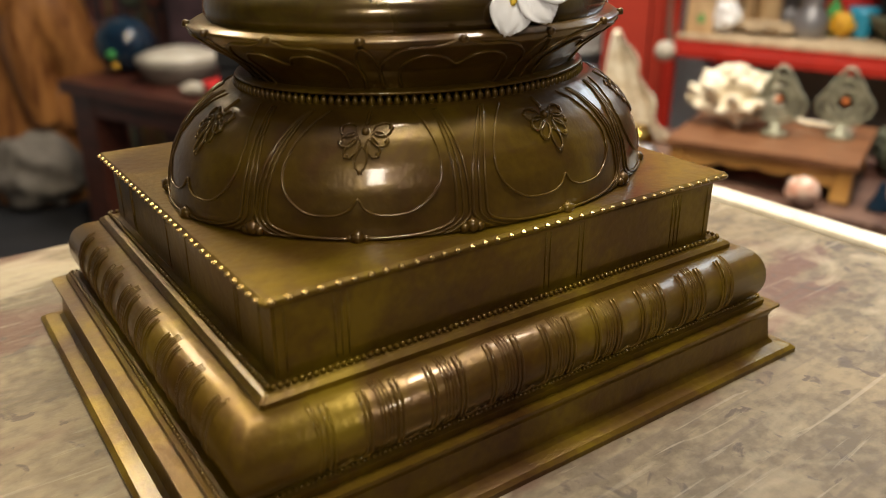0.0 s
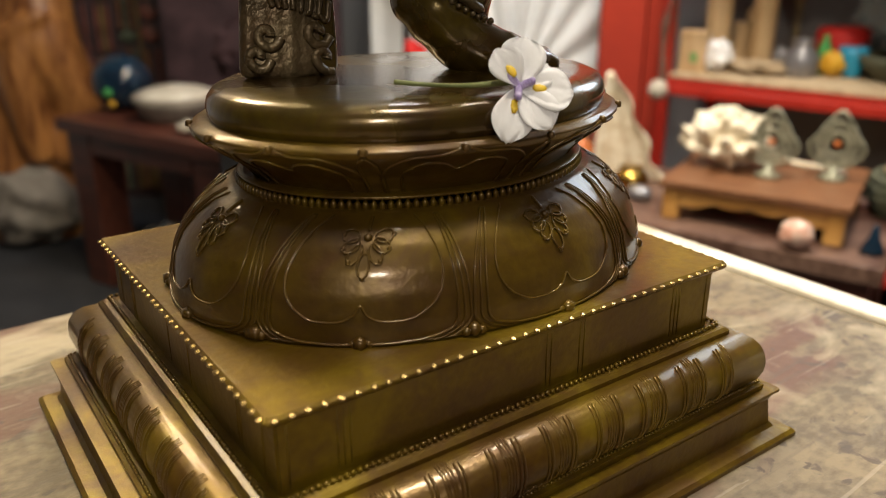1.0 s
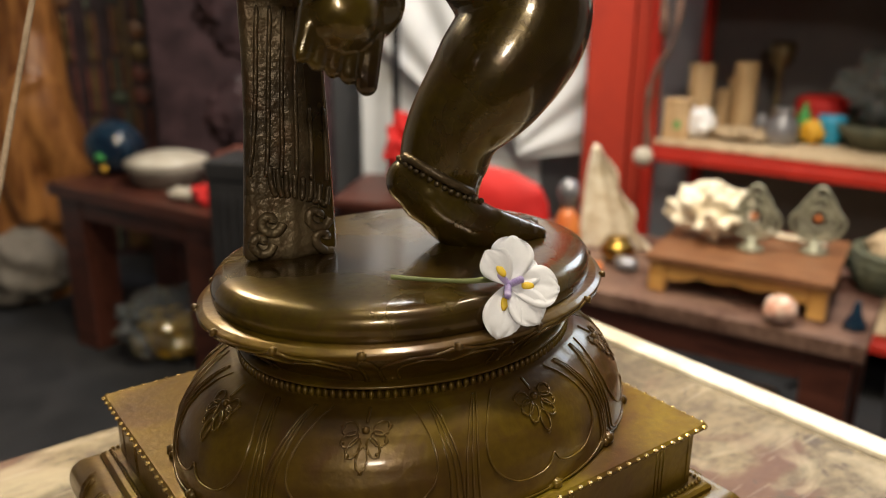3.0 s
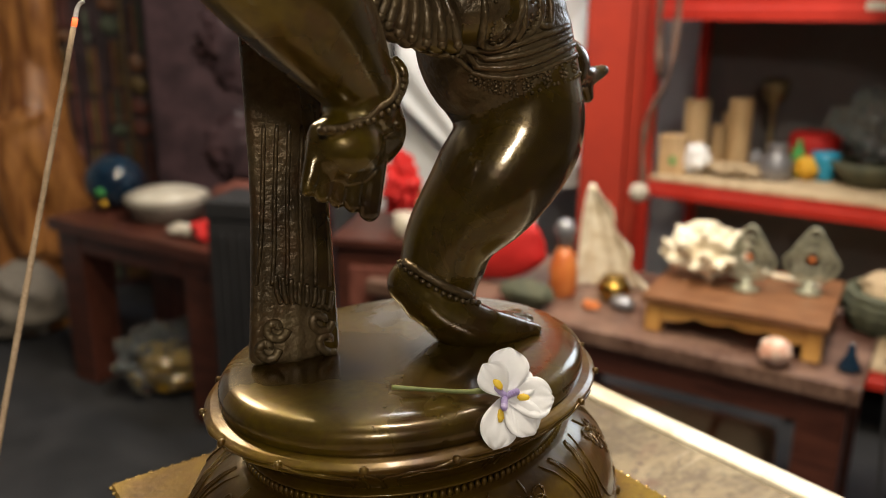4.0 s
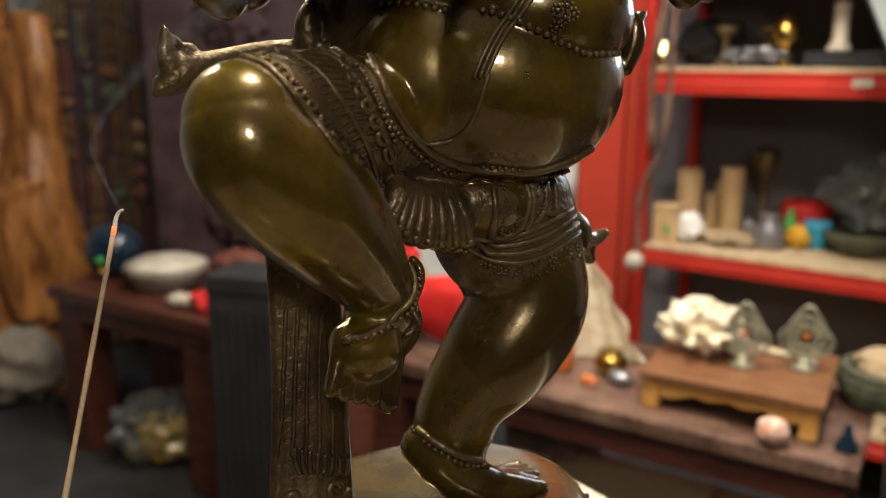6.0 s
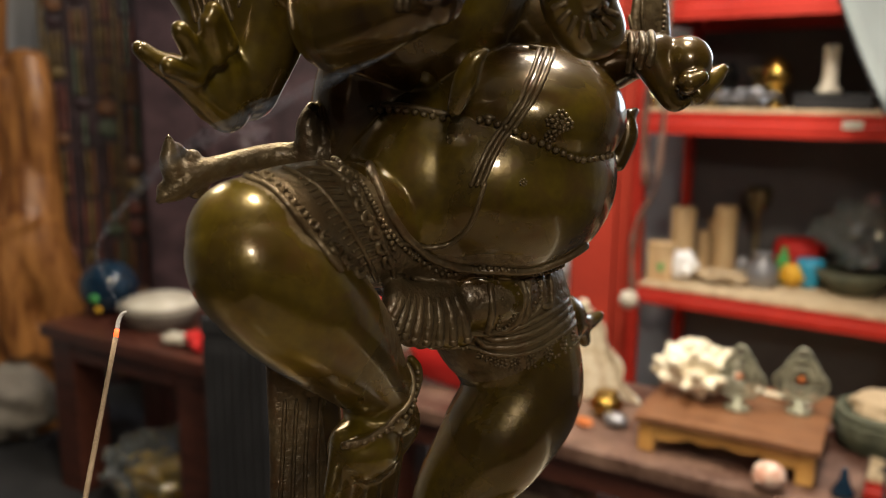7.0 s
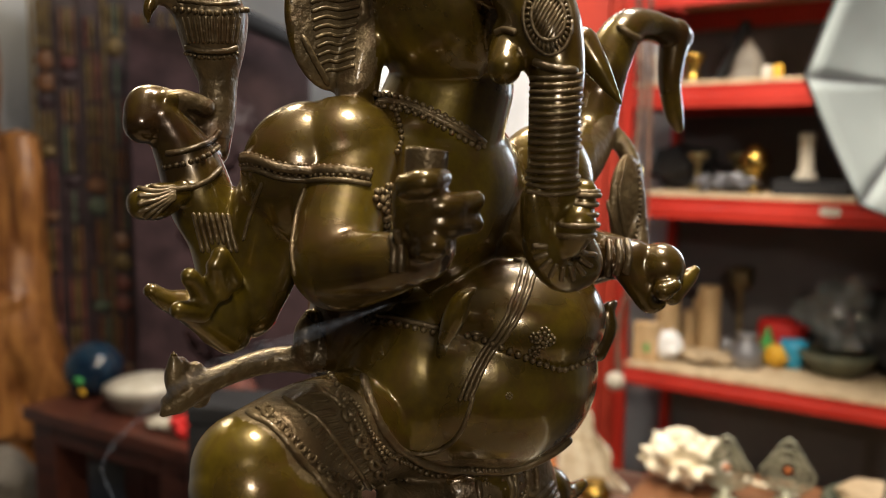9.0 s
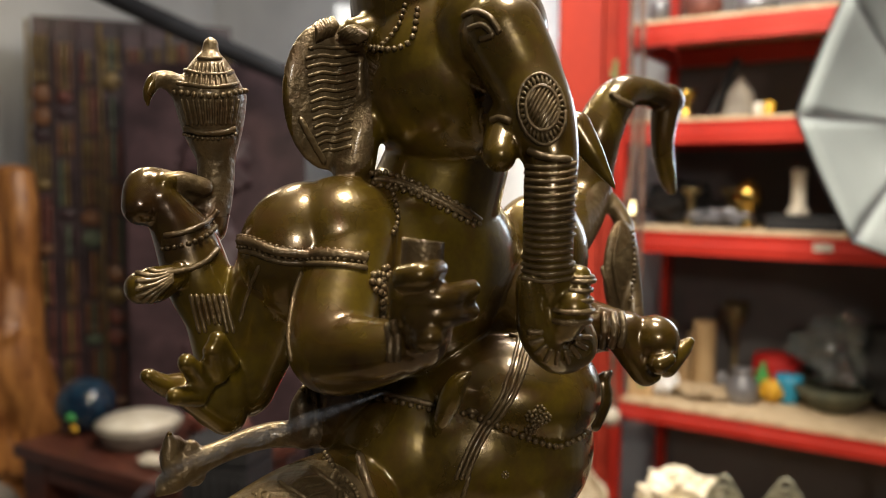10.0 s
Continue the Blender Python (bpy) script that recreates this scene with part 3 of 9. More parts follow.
limb((0.0079, -0.0650, 0.4085, 0.0174), (0.0118, -0.0747, 0.3896, 0.0156), (0.0107, -0.0845, 0.3720, 0.0148), (0.0108, -0.0910, 0.3574, 0.0111), (0.0070, -0.0943, 0.3443, 0.0100), (0.0069, -0.0943, 0.3267, 0.0099), (0.0113, -0.0910, 0.3084, 0.0099), (0.0242, -0.0877, 0.2908, 0.0098), (0.0334, -0.0858, 0.2800, 0.0090), (0.0197, -0.0877, 0.2784, 0.0083), (0.0050, -0.0910, 0.2887, 0.0071), (0.0009, -0.0910, 0.3025, 0.0057), (-0.0004, -0.0910, 0.3092, 0.0048))
limb((0.0075, -0.0715, 0.3726, 0.0103), (-0.0034, -0.0780, 0.3628, 0.0075), (-0.0074, -0.0813, 0.3582, 0.0066))
limb((0.0346, -0.0812, 0.3712, 0.0071), (0.0371, -0.0878, 0.3617, 0.0051), (0.0402, -0.0930, 0.3524, 0.0028), (0.0422, -0.0975, 0.3457, 0.0007))
limb((0.0140, -0.0975, 0.2921, 0.0067), (0.0142, -0.1008, 0.2993, 0.0079), (0.0165, -0.1007, 0.3046, 0.0053), (0.0177, -0.1008, 0.3090, 0.0049), (0.0182, -0.1007, 0.3116, 0.0049))
# ears
blob(-0.0322, 0.0065, 0.3860, 0.0235, 0.0056, 0.0335)
limb((-0.0238, -0.0000, 0.3557, 0.0103), (-0.0193, -0.0000, 0.3712, 0.0103), (-0.0070, 0.0000, 0.3796, 0.0131))
limb((-0.0223, 0.0000, 0.4139, 0.0076), (-0.0008, -0.0000, 0.4164, 0.0158))
# crown
limb((0.0221, -0.0000, 0.4325, 0.0408), (0.0185, -0.0000, 0.4505, 0.0350), (0.0167, -0.0000, 0.4684, 0.0268), (0.0149, -0.0000, 0.4836, 0.0160), (0.0148, -0.0000, 0.4939, 0.0066))
# lower right arm with the tusk
limb((-0.0331, -0.0130, 0.3208, 0.0210), (-0.0432, -0.0227, 0.3051, 0.0191), (-0.0561, -0.0357, 0.2844, 0.0177), (-0.0560, -0.0423, 0.2798, 0.0166), (-0.0514, -0.0618, 0.2833, 0.0133), (-0.0459, -0.0715, 0.2858, 0.0106))
blob(-0.0393, -0.0767, 0.2934, 0.0110, 0.0095, 0.0152)
limb((-0.0544, -0.0845, 0.3142, 0.0048), (-0.0518, -0.0910, 0.3155, 0.0049), (-0.0419, -0.0877, 0.3168, 0.0039))
limb((-0.0494, -0.0845, 0.3058, 0.0048), (-0.0421, -0.0910, 0.3068, 0.0050), (-0.0267, -0.0878, 0.3086, 0.0040))
limb((-0.0494, -0.0845, 0.2996, 0.0049), (-0.0423, -0.0910, 0.3007, 0.0050), (-0.0271, -0.0878, 0.3001, 0.0040))
limb((-0.0480, -0.0845, 0.2913, 0.0049), (-0.0478, -0.0910, 0.2931, 0.0050), (-0.0403, -0.0877, 0.2930, 0.0039))
limb((-0.0505, -0.0780, 0.2989, 0.0053), (-0.0543, -0.0813, 0.3119, 0.0040))
limb((-0.0446, -0.0813, 0.3050, 0.0074), (-0.0442, -0.0813, 0.3150, 0.0074))
# upper right arm, its hand and the mace
limb((-0.0505, 0.0065, 0.3177, 0.0213), (-0.0599, 0.0097, 0.2978, 0.0195), (-0.0653, 0.0130, 0.2777, 0.0180), (-0.0722, 0.0130, 0.2583, 0.0144))
blob(-0.0852, 0.0065, 0.2591, 0.0144, 0.0096, 0.0168)
limb((-0.0829, 0.0065, 0.2489, 0.0092), (-0.1010, 0.0032, 0.2622, 0.0069), (-0.1112, 0.0000, 0.2667, 0.0045), (-0.1173, -0.0000, 0.2712, 0.0033))
limb((-0.0976, -0.0065, 0.2660, 0.0045), (-0.1067, -0.0130, 0.2776, 0.0037))
limb((-0.0916, -0.0065, 0.2698, 0.0046), (-0.0964, -0.0130, 0.2808, 0.0038))
limb((-0.0868, -0.0065, 0.2738, 0.0046), (-0.0941, -0.0130, 0.2850, 0.0038))
limb((-0.1000, -0.0065, 0.2618, 0.0045), (-0.1113, -0.0130, 0.2649, 0.0037))
limb((-0.0772, 0.0195, 0.2679, 0.0130), (-0.0808, 0.0227, 0.2879, 0.0129), (-0.0857, 0.0260, 0.3029, 0.0144), (-0.0905, 0.0292, 0.3203, 0.0135), (-0.0965, 0.0292, 0.3315, 0.0107), (-0.1012, 0.0293, 0.3400, 0.0082))
limb((-0.1095, 0.0293, 0.3365, 0.0081), (-0.1071, 0.0325, 0.3459, 0.0072), (-0.0963, 0.0325, 0.3460, 0.0059), (-0.0834, 0.0338, 0.3423, 0.0055))
limb((-0.1009, 0.0260, 0.3467, 0.0036), (-0.0937, 0.0260, 0.3477, 0.0041), (-0.0833, 0.0273, 0.3449, 0.0042))
limb((-0.0789, 0.0357, 0.3271, 0.0092), (-0.0745, 0.0364, 0.3423, 0.0082), (-0.0733, 0.0371, 0.3576, 0.0084))
limb((-0.0733, 0.0371, 0.3576, 0.0087), (-0.0742, 0.0377, 0.3690, 0.0128), (-0.0751, 0.0377, 0.3803, 0.0153), (-0.0755, 0.0377, 0.3866, 0.0157), (-0.0754, 0.0377, 0.3953, 0.0114), (-0.0753, 0.0377, 0.4016, 0.0071), (-0.0752, 0.0377, 0.4053, 0.0040), (-0.0749, 0.0377, 0.4083, 0.0035))
limb((-0.0876, 0.0377, 0.3869, 0.0060), (-0.0939, 0.0370, 0.3907, 0.0044), (-0.1002, 0.0364, 0.3901, 0.0036), (-0.1037, 0.0358, 0.3843, 0.0024), (-0.1038, 0.0358, 0.3795, 0.0010))
# the left arms, the noose and the sweet
limb((0.1105, 0.0130, 0.3106, 0.0227), (0.1485, 0.0227, 0.3325, 0.0179), (0.1613, 0.0260, 0.3568, 0.0161), (0.1671, 0.0227, 0.3812, 0.0147), (0.1810, 0.0195, 0.4027, 0.0120), (0.2056, 0.0195, 0.4074, 0.0094), (0.2322, 0.0195, 0.4028, 0.0097))
limb((0.2291, 0.0195, 0.4044, 0.0104), (0.2257, 0.0195, 0.3765, 0.0075), (0.2317, 0.0195, 0.3543, 0.0060), (0.2371, 0.0195, 0.3449, 0.0038))
blob(0.1636, -0.0000, 0.2973, 0.0150, 0.0048, 0.0299)
limb((0.1685, -0.0065, 0.2686, 0.0068), (0.1741, 0.0065, 0.3223, 0.0056), (0.1649, 0.0195, 0.3429, 0.0063))
limb((0.0983, -0.0000, 0.2869, 0.0235), (0.1006, -0.0195, 0.2736, 0.0182), (0.0979, -0.0455, 0.2747, 0.0121), (0.0998, -0.0585, 0.2741, 0.0107))
limb((0.0955, -0.0585, 0.2740, 0.0095), (0.0989, -0.0650, 0.2606, 0.0067), (0.1017, -0.0683, 0.2529, 0.0045), (0.1062, -0.0715, 0.2537, 0.0031))
blob(0.1087, -0.0683, 0.2713, 0.0123, 0.0123, 0.0123)
limb((0.1151, -0.0715, 0.2568, 0.0051), (0.1267, -0.0728, 0.2657, 0.0043), (0.1294, -0.0741, 0.2685, 0.0029))
limb((0.0996, -0.0780, 0.2615, 0.0049), (0.1038, -0.0813, 0.2643, 0.0033))
# the sashes and the support
slab_limb((-0.0377, 0.0390, 0.1555), (-0.0400, 0.0292, 0.0774), (-0.0455, 0.0195, 0.0043), 0.0175, 0.006)
limb((-0.0205, 0.0065, 0.2295, 0.0077), (-0.0365, 0.0195, 0.2280, 0.0067), (-0.0541, 0.0292, 0.2277, 0.0061), (-0.0753, 0.0292, 0.2246, 0.0054), (-0.0907, 0.0286, 0.2206, 0.0062), (-0.0982, 0.0286, 0.2155, 0.0052), (-0.1050, 0.0286, 0.2117, 0.0019))
limb((-0.0957, 0.0286, 0.2177, 0.0057), (-0.0995, 0.0286, 0.2262, 0.0047), (-0.0996, 0.0286, 0.2328, 0.0033), (-0.0998, 0.0286, 0.2374, 0.0016))
limb((-0.0393, 0.0195, 0.2268, 0.0061), (-0.0404, 0.0195, 0.2407, 0.0056), (-0.0382, 0.0195, 0.2494, 0.0030))
limb((0.1024, 0.0000, 0.1336, 0.0149), (0.1196, 0.0000, 0.1282, 0.0067), (0.1333, -0.0000, 0.1304, 0.0034))
limb((0.1175, 0.0000, 0.1268, 0.0061), (0.1226, 0.0000, 0.1173, 0.0037))
limb((-0.1002, 0.0162, 0.3078, 0.0052), (-0.1095, 0.0130, 0.3054, 0.0076), (-0.1156, 0.0117, 0.3046, 0.0068))
limb((-0.0198, -0.0618, 0.2507, 0.0032), (-0.0172, -0.0650, 0.2604, 0.0050), (-0.0158, -0.0682, 0.2679, 0.0039), (-0.0133, -0.0715, 0.2716, 0.0018))
limb((0.0994, -0.0390, 0.2228, 0.0041), (0.1042, -0.0390, 0.2356, 0.0059), (0.1047, -0.0390, 0.2445, 0.0044), (0.1099, -0.0390, 0.2483, 0.0024))
blob(-0.0932, 0.0310, 0.2230, 0.0061, 0.0061, 0.0061)
blob(-0.1009, 0.0310, 0.2148, 0.0046, 0.0046, 0.0046)
blob(-0.0881, 0.0310, 0.2156, 0.0052, 0.0052, 0.0052)
blob(-0.0962, 0.0310, 0.2320, 0.0036, 0.0036, 0.0036)
blob(-0.0822, 0.0310, 0.2231, 0.0049, 0.0049, 0.0049)
blob(-0.0893, 0.0310, 0.2286, 0.0038, 0.0038, 0.0038)
# the skirt and its fan of pleats
blob(0.0591, -0.0040, 0.1592, 0.0330, 0.0270, 0.0230)
limb((0.0516, 0.0040, 0.1631, 0.0335), (0.0563, 0.0020, 0.1444, 0.0361), (0.0639, -0.0020, 0.1272, 0.0339), (0.0670, -0.0070, 0.1122, 0.0307))
PLEATS = (((-0.0232, -0.0300, 0.1735), (-0.0269, -0.0340, 0.1691), (-0.0308, -0.0350, 0.1629)),
          ((-0.0205, -0.0300, 0.1723), (-0.0244, -0.0340, 0.1663), (-0.0284, -0.0350, 0.1583)),
          ((-0.0175, -0.0300, 0.1711), (-0.0210, -0.0340, 0.1640), (-0.0247, -0.0350, 0.1550)),
          ((-0.0138, -0.0300, 0.1701), (-0.0167, -0.0340, 0.1621), (-0.0197, -0.0350, 0.1522)),
          ((-0.0099, -0.0300, 0.1693), (-0.0116, -0.0340, 0.1608), (-0.0136, -0.0350, 0.1502)),
          ((-0.0053, -0.0300, 0.1685), (-0.0059, -0.0340, 0.1596), (-0.0067, -0.0350, 0.1486)),
          ((-0.0003, -0.0300, 0.1679), (0.0004, -0.0340, 0.1588), (0.0010, -0.0350, 0.1476)),
          ((0.0042, -0.0300, 0.1675), (0.0067, -0.0340, 0.1585), (0.0092, -0.0350, 0.1473)))
for a, b, c in PLEATS:
    limb((a[0], a[1] + 0.004, a[2], 0.0055), (b[0], b[1] + 0.004, b[2], 0.0055), (c[0], c[1] + 0.004, c[2], 0.0045))

helper_mesh = bpy.data.meshes.new("rough_figure")
helper_mesh.from_pydata(rough[0], [], rough[1])
helper = new("rough_figure", helper_mesh)
mod = helper.modifiers.new("remesh", "REMESH")
mod.mode, mod.voxel_size = "VOXEL", 0.0012
mod = helper.modifiers.new("smooth", "SMOOTH")
mod.factor, mod.iterations = 0.5, 4
skin = bpy.data.meshes.new_from_object(helper.evaluated_get(bpy.context.evaluated_depsgraph_get()))
bpy.data.objects.remove(helper)
tree = BVHTree.FromPolygons([v.co for v in skin.vertices], [tuple(p.vertices) for p in skin.polygons])
figure = soup()
add_soup(figure, [tuple(v.co) for v in skin.vertices], [tuple(p.vertices) for p in skin.polygons])
PLAIN = len(figure[1])


def on_skin(points, lift, steps=3):
    out = []
    for p in smooth_path(points, steps):
        at, normal, _, _ = tree.find_nearest(Vector(p))
        out.append(at + normal * lift)
    return out


def cord(points, r):
    add_tube(figure, on_skin(points, r * 0.25), r, 7)


def beads(points, r):
    path, run = on_skin(points, r * 0.5, 8), 0.0
    add_bead(figure, path[0], r)
    for a, b in zip(path, path[1:]):
        run += (b - a).length
        if run > 2.1 * r:
            add_bead(figure, b, r)
            run = 0.0


def rope(points, r):
    path = on_skin(points, r * 0.2, 4)
    for i, p in enumerate(path):
        d = (path[min(i + 1, len(path) - 1)] - path[max(i - 1, 0)]).normalized()
        s = d.cross(Vector((0, 1, 0))).normalized() * r
        add_tube(figure, [tuple(p - s - d * r * 0.4), tuple(p - Vector((0, r * 0.7, 0))), tuple(p + s + d * r * 0.4)], r * 0.42, 6)


def sprig(x, y, z, r, n=7):
    """A raised flower jewel."""
    at, normal, _, _ = tree.find_nearest(Vector((x, y, z)))
    side = normal.orthogonal().normalized()
    up = normal.cross(side)
    add_bead(figure, at + normal * r * 0.2, r * 0.45)
    for k in range(n):
        a = 2 * math.pi * k / n
        add_bead(figure, at + r * 0.85 * (math.cos(a) * side + math.sin(a) * up) + normal * r * 0.1, r * 0.38)


# anklets
cord([(0.0063, 0.0033, 0.0442), (0.0059, -0.0046, 0.0432), (0.0078, -0.0105, 0.0412), (0.0115, -0.0152, 0.0382), (0.0165, -0.0180, 0.0350), (0.0232, -0.0189, 0.0314), (0.0325, -0.0164, 0.0268)], 0.00220)
beads([(0.0070, 0.0071, 0.0417), (0.0059, -0.0003, 0.0409), (0.0067, -0.0058, 0.0391), (0.0090, -0.0106, 0.0369), (0.0127, -0.0142, 0.0339), (0.0177, -0.0164, 0.0307), (0.0244, -0.0171, 0.0271), (0.0324, -0.0166, 0.0233), (0.0385, -0.0171, 0.0207)], 0.00160)
cord([(-0.0221, -0.0330, 0.1431), (-0.0195, -0.0350, 0.1385), (-0.0230, -0.0390, 0.1321), (-0.0321, -0.0440, 0.1262), (-0.0450, -0.0490, 0.1222), (-0.0556, -0.0500, 0.1206), (-0.0640, -0.0490, 0.1202)], 0.00130)
beads([(-0.0201, -0.0330, 0.1411), (-0.0175, -0.0350, 0.1364), (-0.0211, -0.0390, 0.1300), (-0.0302, -0.0440, 0.1241), (-0.0432, -0.0490, 0.1202), (-0.0539, -0.0500, 0.1186), (-0.0624, -0.0490, 0.1183)], 0.00140)
# belt and skirt bands
cord([(-0.0302, -0.0145, 0.2267), (-0.0361, -0.0286, 0.2223), (-0.0368, -0.0358, 0.2152), (-0.0337, -0.0375, 0.2080), (-0.0291, -0.0366, 0.2021), (-0.0233, -0.0346, 0.1966), (-0.0152, -0.0308, 0.1910), (-0.0084, -0.0312, 0.1867), (-0.0015, -0.0331, 0.1832), (0.0068, -0.0342, 0.1803), (0.0144, -0.0379, 0.1787), (0.0215, -0.0430, 0.1783), (0.0309, -0.0448, 0.1779), (0.0392, -0.0466, 0.1787), (0.0464, -0.0490, 0.1807), (0.0532, -0.0507, 0.1829), (0.0596, -0.0517, 0.1856), (0.0666, -0.0511, 0.1883)], 0.00200)
beads([(-0.0457, -0.0358, 0.2200), (-0.0449, -0.0385, 0.2160), (-0.0422, -0.0400, 0.2101), (-0.0377, -0.0395, 0.2040), (-0.0322, -0.0376, 0.1986), (-0.0250, -0.0342, 0.1929), (-0.0159, -0.0297, 0.1872), (-0.0076, -0.0288, 0.1823), (0.0004, -0.0301, 0.1783), (0.0055, -0.0360, 0.1764), (0.0105, -0.0428, 0.1759), (0.0181, -0.0471, 0.1755), (0.0278, -0.0484, 0.1751), (0.0427, -0.0438, 0.1742), (0.0553, -0.0415, 0.1750), (0.0670, -0.0372, 0.1748)], 0.00140)
cord([(-0.0077, -0.0260, 0.1436), (0.0054, -0.0260, 0.1433), (0.0189, -0.0260, 0.1434), (0.0331, -0.0260, 0.1445), (0.0478, -0.0260, 0.1469), (0.0631, -0.0260, 0.1503), (0.0791, -0.0260, 0.1544)], 0.00170)
cord([(-0.0047, -0.0260, 0.1400), (0.0083, -0.0260, 0.1396), (0.0218, -0.0260, 0.1397), (0.0359, -0.0260, 0.1407), (0.0506, -0.0260, 0.1430), (0.0658, -0.0260, 0.1464), (0.0816, -0.0260, 0.1504)], 0.00150)
cord([(-0.0017, -0.0260, 0.1363), (0.0113, -0.0260, 0.1358), (0.0247, -0.0260, 0.1358), (0.0388, -0.0260, 0.1369), (0.0533, -0.0260, 0.1391), (0.0685, -0.0260, 0.1424), (0.0842, -0.0260, 0.1464)], 0.00170)
cord([(0.0014, -0.0260, 0.1326), (0.0143, -0.0260, 0.1320), (0.0277, -0.0260, 0.1319), (0.0417, -0.0260, 0.1328), (0.0562, -0.0260, 0.1349), (0.0712, -0.0260, 0.1381), (0.0869, -0.0260, 0.1421)], 0.00130)
beads([(0.0042, -0.0280, 0.1316), (0.0165, -0.0280, 0.1309), (0.0292, -0.0280, 0.1307), (0.0424, -0.0280, 0.1315), (0.0561, -0.0280, 0.1335), (0.0703, -0.0280, 0.1367), (0.0850, -0.0280, 0.1405)], 0.00100)
beads([(0.0093, -0.0280, 0.1255), (0.0212, -0.0280, 0.1245), (0.0337, -0.0280, 0.1240), (0.0465, -0.0280, 0.1245), (0.0599, -0.0280, 0.1262), (0.0736, -0.0280, 0.1289), (0.0879, -0.0280, 0.1324)], 0.00100)
for x, y, z in ((0.0130, -0.0280, 0.1281), (0.0205, -0.0280, 0.1276), (0.0283, -0.0280, 0.1274), (0.0362, -0.0280, 0.1275), (0.0443, -0.0280, 0.1280), (0.0526, -0.0280, 0.1291), (0.0610, -0.0280, 0.1306), (0.0696, -0.0280, 0.1325), (0.0784, -0.0280, 0.1347)):
    sprig(x, y, z, 0.0026, 6)
# pleats and loops
for a, b, c in PLEATS:
    add_tube(figure, smooth_path((a, b, c), 5), 0.0023, 8)
    add_bead(figure, c, 0.0026)
cord([(0.0241, -0.0270, 0.1672), (0.0247, -0.0270, 0.1585), (0.0266, -0.0270, 0.1512), (0.0315, -0.0270, 0.1494), (0.0363, -0.0270, 0.1512), (0.0378, -0.0270, 0.1590), (0.0378, -0.0270, 0.1680)], 0.00190)
beads([(0.0279, -0.0270, 0.1656), (0.0284, -0.0270, 0.1584), (0.0313, -0.0270, 0.1535), (0.0339, -0.0270, 0.1591), (0.0340, -0.0270, 0.1669)], 0.00100)
cord([(0.0401, -0.0270, 0.1699), (0.0408, -0.0270, 0.1607), (0.0425, -0.0270, 0.1529), (0.0467, -0.0270, 0.1511), (0.0507, -0.0270, 0.1529), (0.0518, -0.0270, 0.1613), (0.0517, -0.0270, 0.1708)], 0.00190)
beads([(0.0433, -0.0270, 0.1683), (0.0439, -0.0270, 0.1606), (0.0465, -0.0270, 0.1552), (0.0486, -0.0270, 0.1614), (0.0485, -0.0270, 0.1696)], 0.00100)
cord([(0.0541, -0.0270, 0.1722), (0.0549, -0.0270, 0.1626), (0.0564, -0.0270, 0.1543), (0.0600, -0.0270, 0.1526), (0.0635, -0.0270, 0.1545), (0.0642, -0.0270, 0.1633), (0.0640, -0.0270, 0.1733)], 0.00190)
beads([(0.0569, -0.0270, 0.1706), (0.0575, -0.0270, 0.1625), (0.0598, -0.0270, 0.1568), (0.0615, -0.0270, 0.1634), (0.0613, -0.0270, 0.1721)], 0.00100)
# sash grooves and curls
cord([(-0.0500, 0.0313, 0.1111), (-0.0510, 0.0306, 0.1030), (-0.0525, 0.0296, 0.0914), (-0.0539, 0.0287, 0.0802), (-0.0552, 0.0279, 0.0707), (-0.0564, 0.0271, 0.0618), (-0.0576, 0.0262, 0.0541), (-0.0587, 0.0256, 0.0475), (-0.0596, 0.0251, 0.0420), (-0.0603, 0.0247, 0.0384)], 0.00110)
cord([(-0.0448, 0.0293, 0.1109), (-0.0458, 0.0286, 0.1027), (-0.0473, 0.0276, 0.0911), (-0.0488, 0.0265, 0.0799), (-0.0500, 0.0254, 0.0705), (-0.0511, 0.0243, 0.0616), (-0.0521, 0.0234, 0.0538), (-0.0531, 0.0226, 0.0473), (-0.0540, 0.0219, 0.0418), (-0.0547, 0.0214, 0.0381)], 0.00110)
cord([(-0.0395, 0.0273, 0.1107), (-0.0406, 0.0266, 0.1025), (-0.0420, 0.0257, 0.0907), (-0.0434, 0.0245, 0.0796), (-0.0445, 0.0234, 0.0701), (-0.0454, 0.0223, 0.0611), (-0.0462, 0.0213, 0.0533), (-0.0471, 0.0204, 0.0467), (-0.0480, 0.0197, 0.0412), (-0.0485, 0.0193, 0.0375)], 0.00110)
cord([(-0.0335, 0.0267, 0.1102), (-0.0347, 0.0258, 0.1019), (-0.0364, 0.0243, 0.0903), (-0.0379, 0.0229, 0.0791), (-0.0388, 0.0217, 0.0695), (-0.0395, 0.0205, 0.0605), (-0.0402, 0.0195, 0.0526), (-0.0409, 0.0186, 0.0459), (-0.0417, 0.0179, 0.0404), (-0.0422, 0.0174, 0.0367)], 0.00110)
cord([(-0.0323, 0.0215, 0.0685), (-0.0327, 0.0203, 0.0594), (-0.0332, 0.0192, 0.0513), (-0.0338, 0.0184, 0.0445), (-0.0345, 0.0176, 0.0389), (-0.0349, 0.0171, 0.0352)], 0.00110)
cord([(-0.0258, 0.0211, 0.0676), (-0.0259, 0.0199, 0.0582), (-0.0262, 0.0188, 0.0501), (-0.0267, 0.0179, 0.0432), (-0.0272, 0.0172, 0.0375), (-0.0276, 0.0166, 0.0337)], 0.00110)
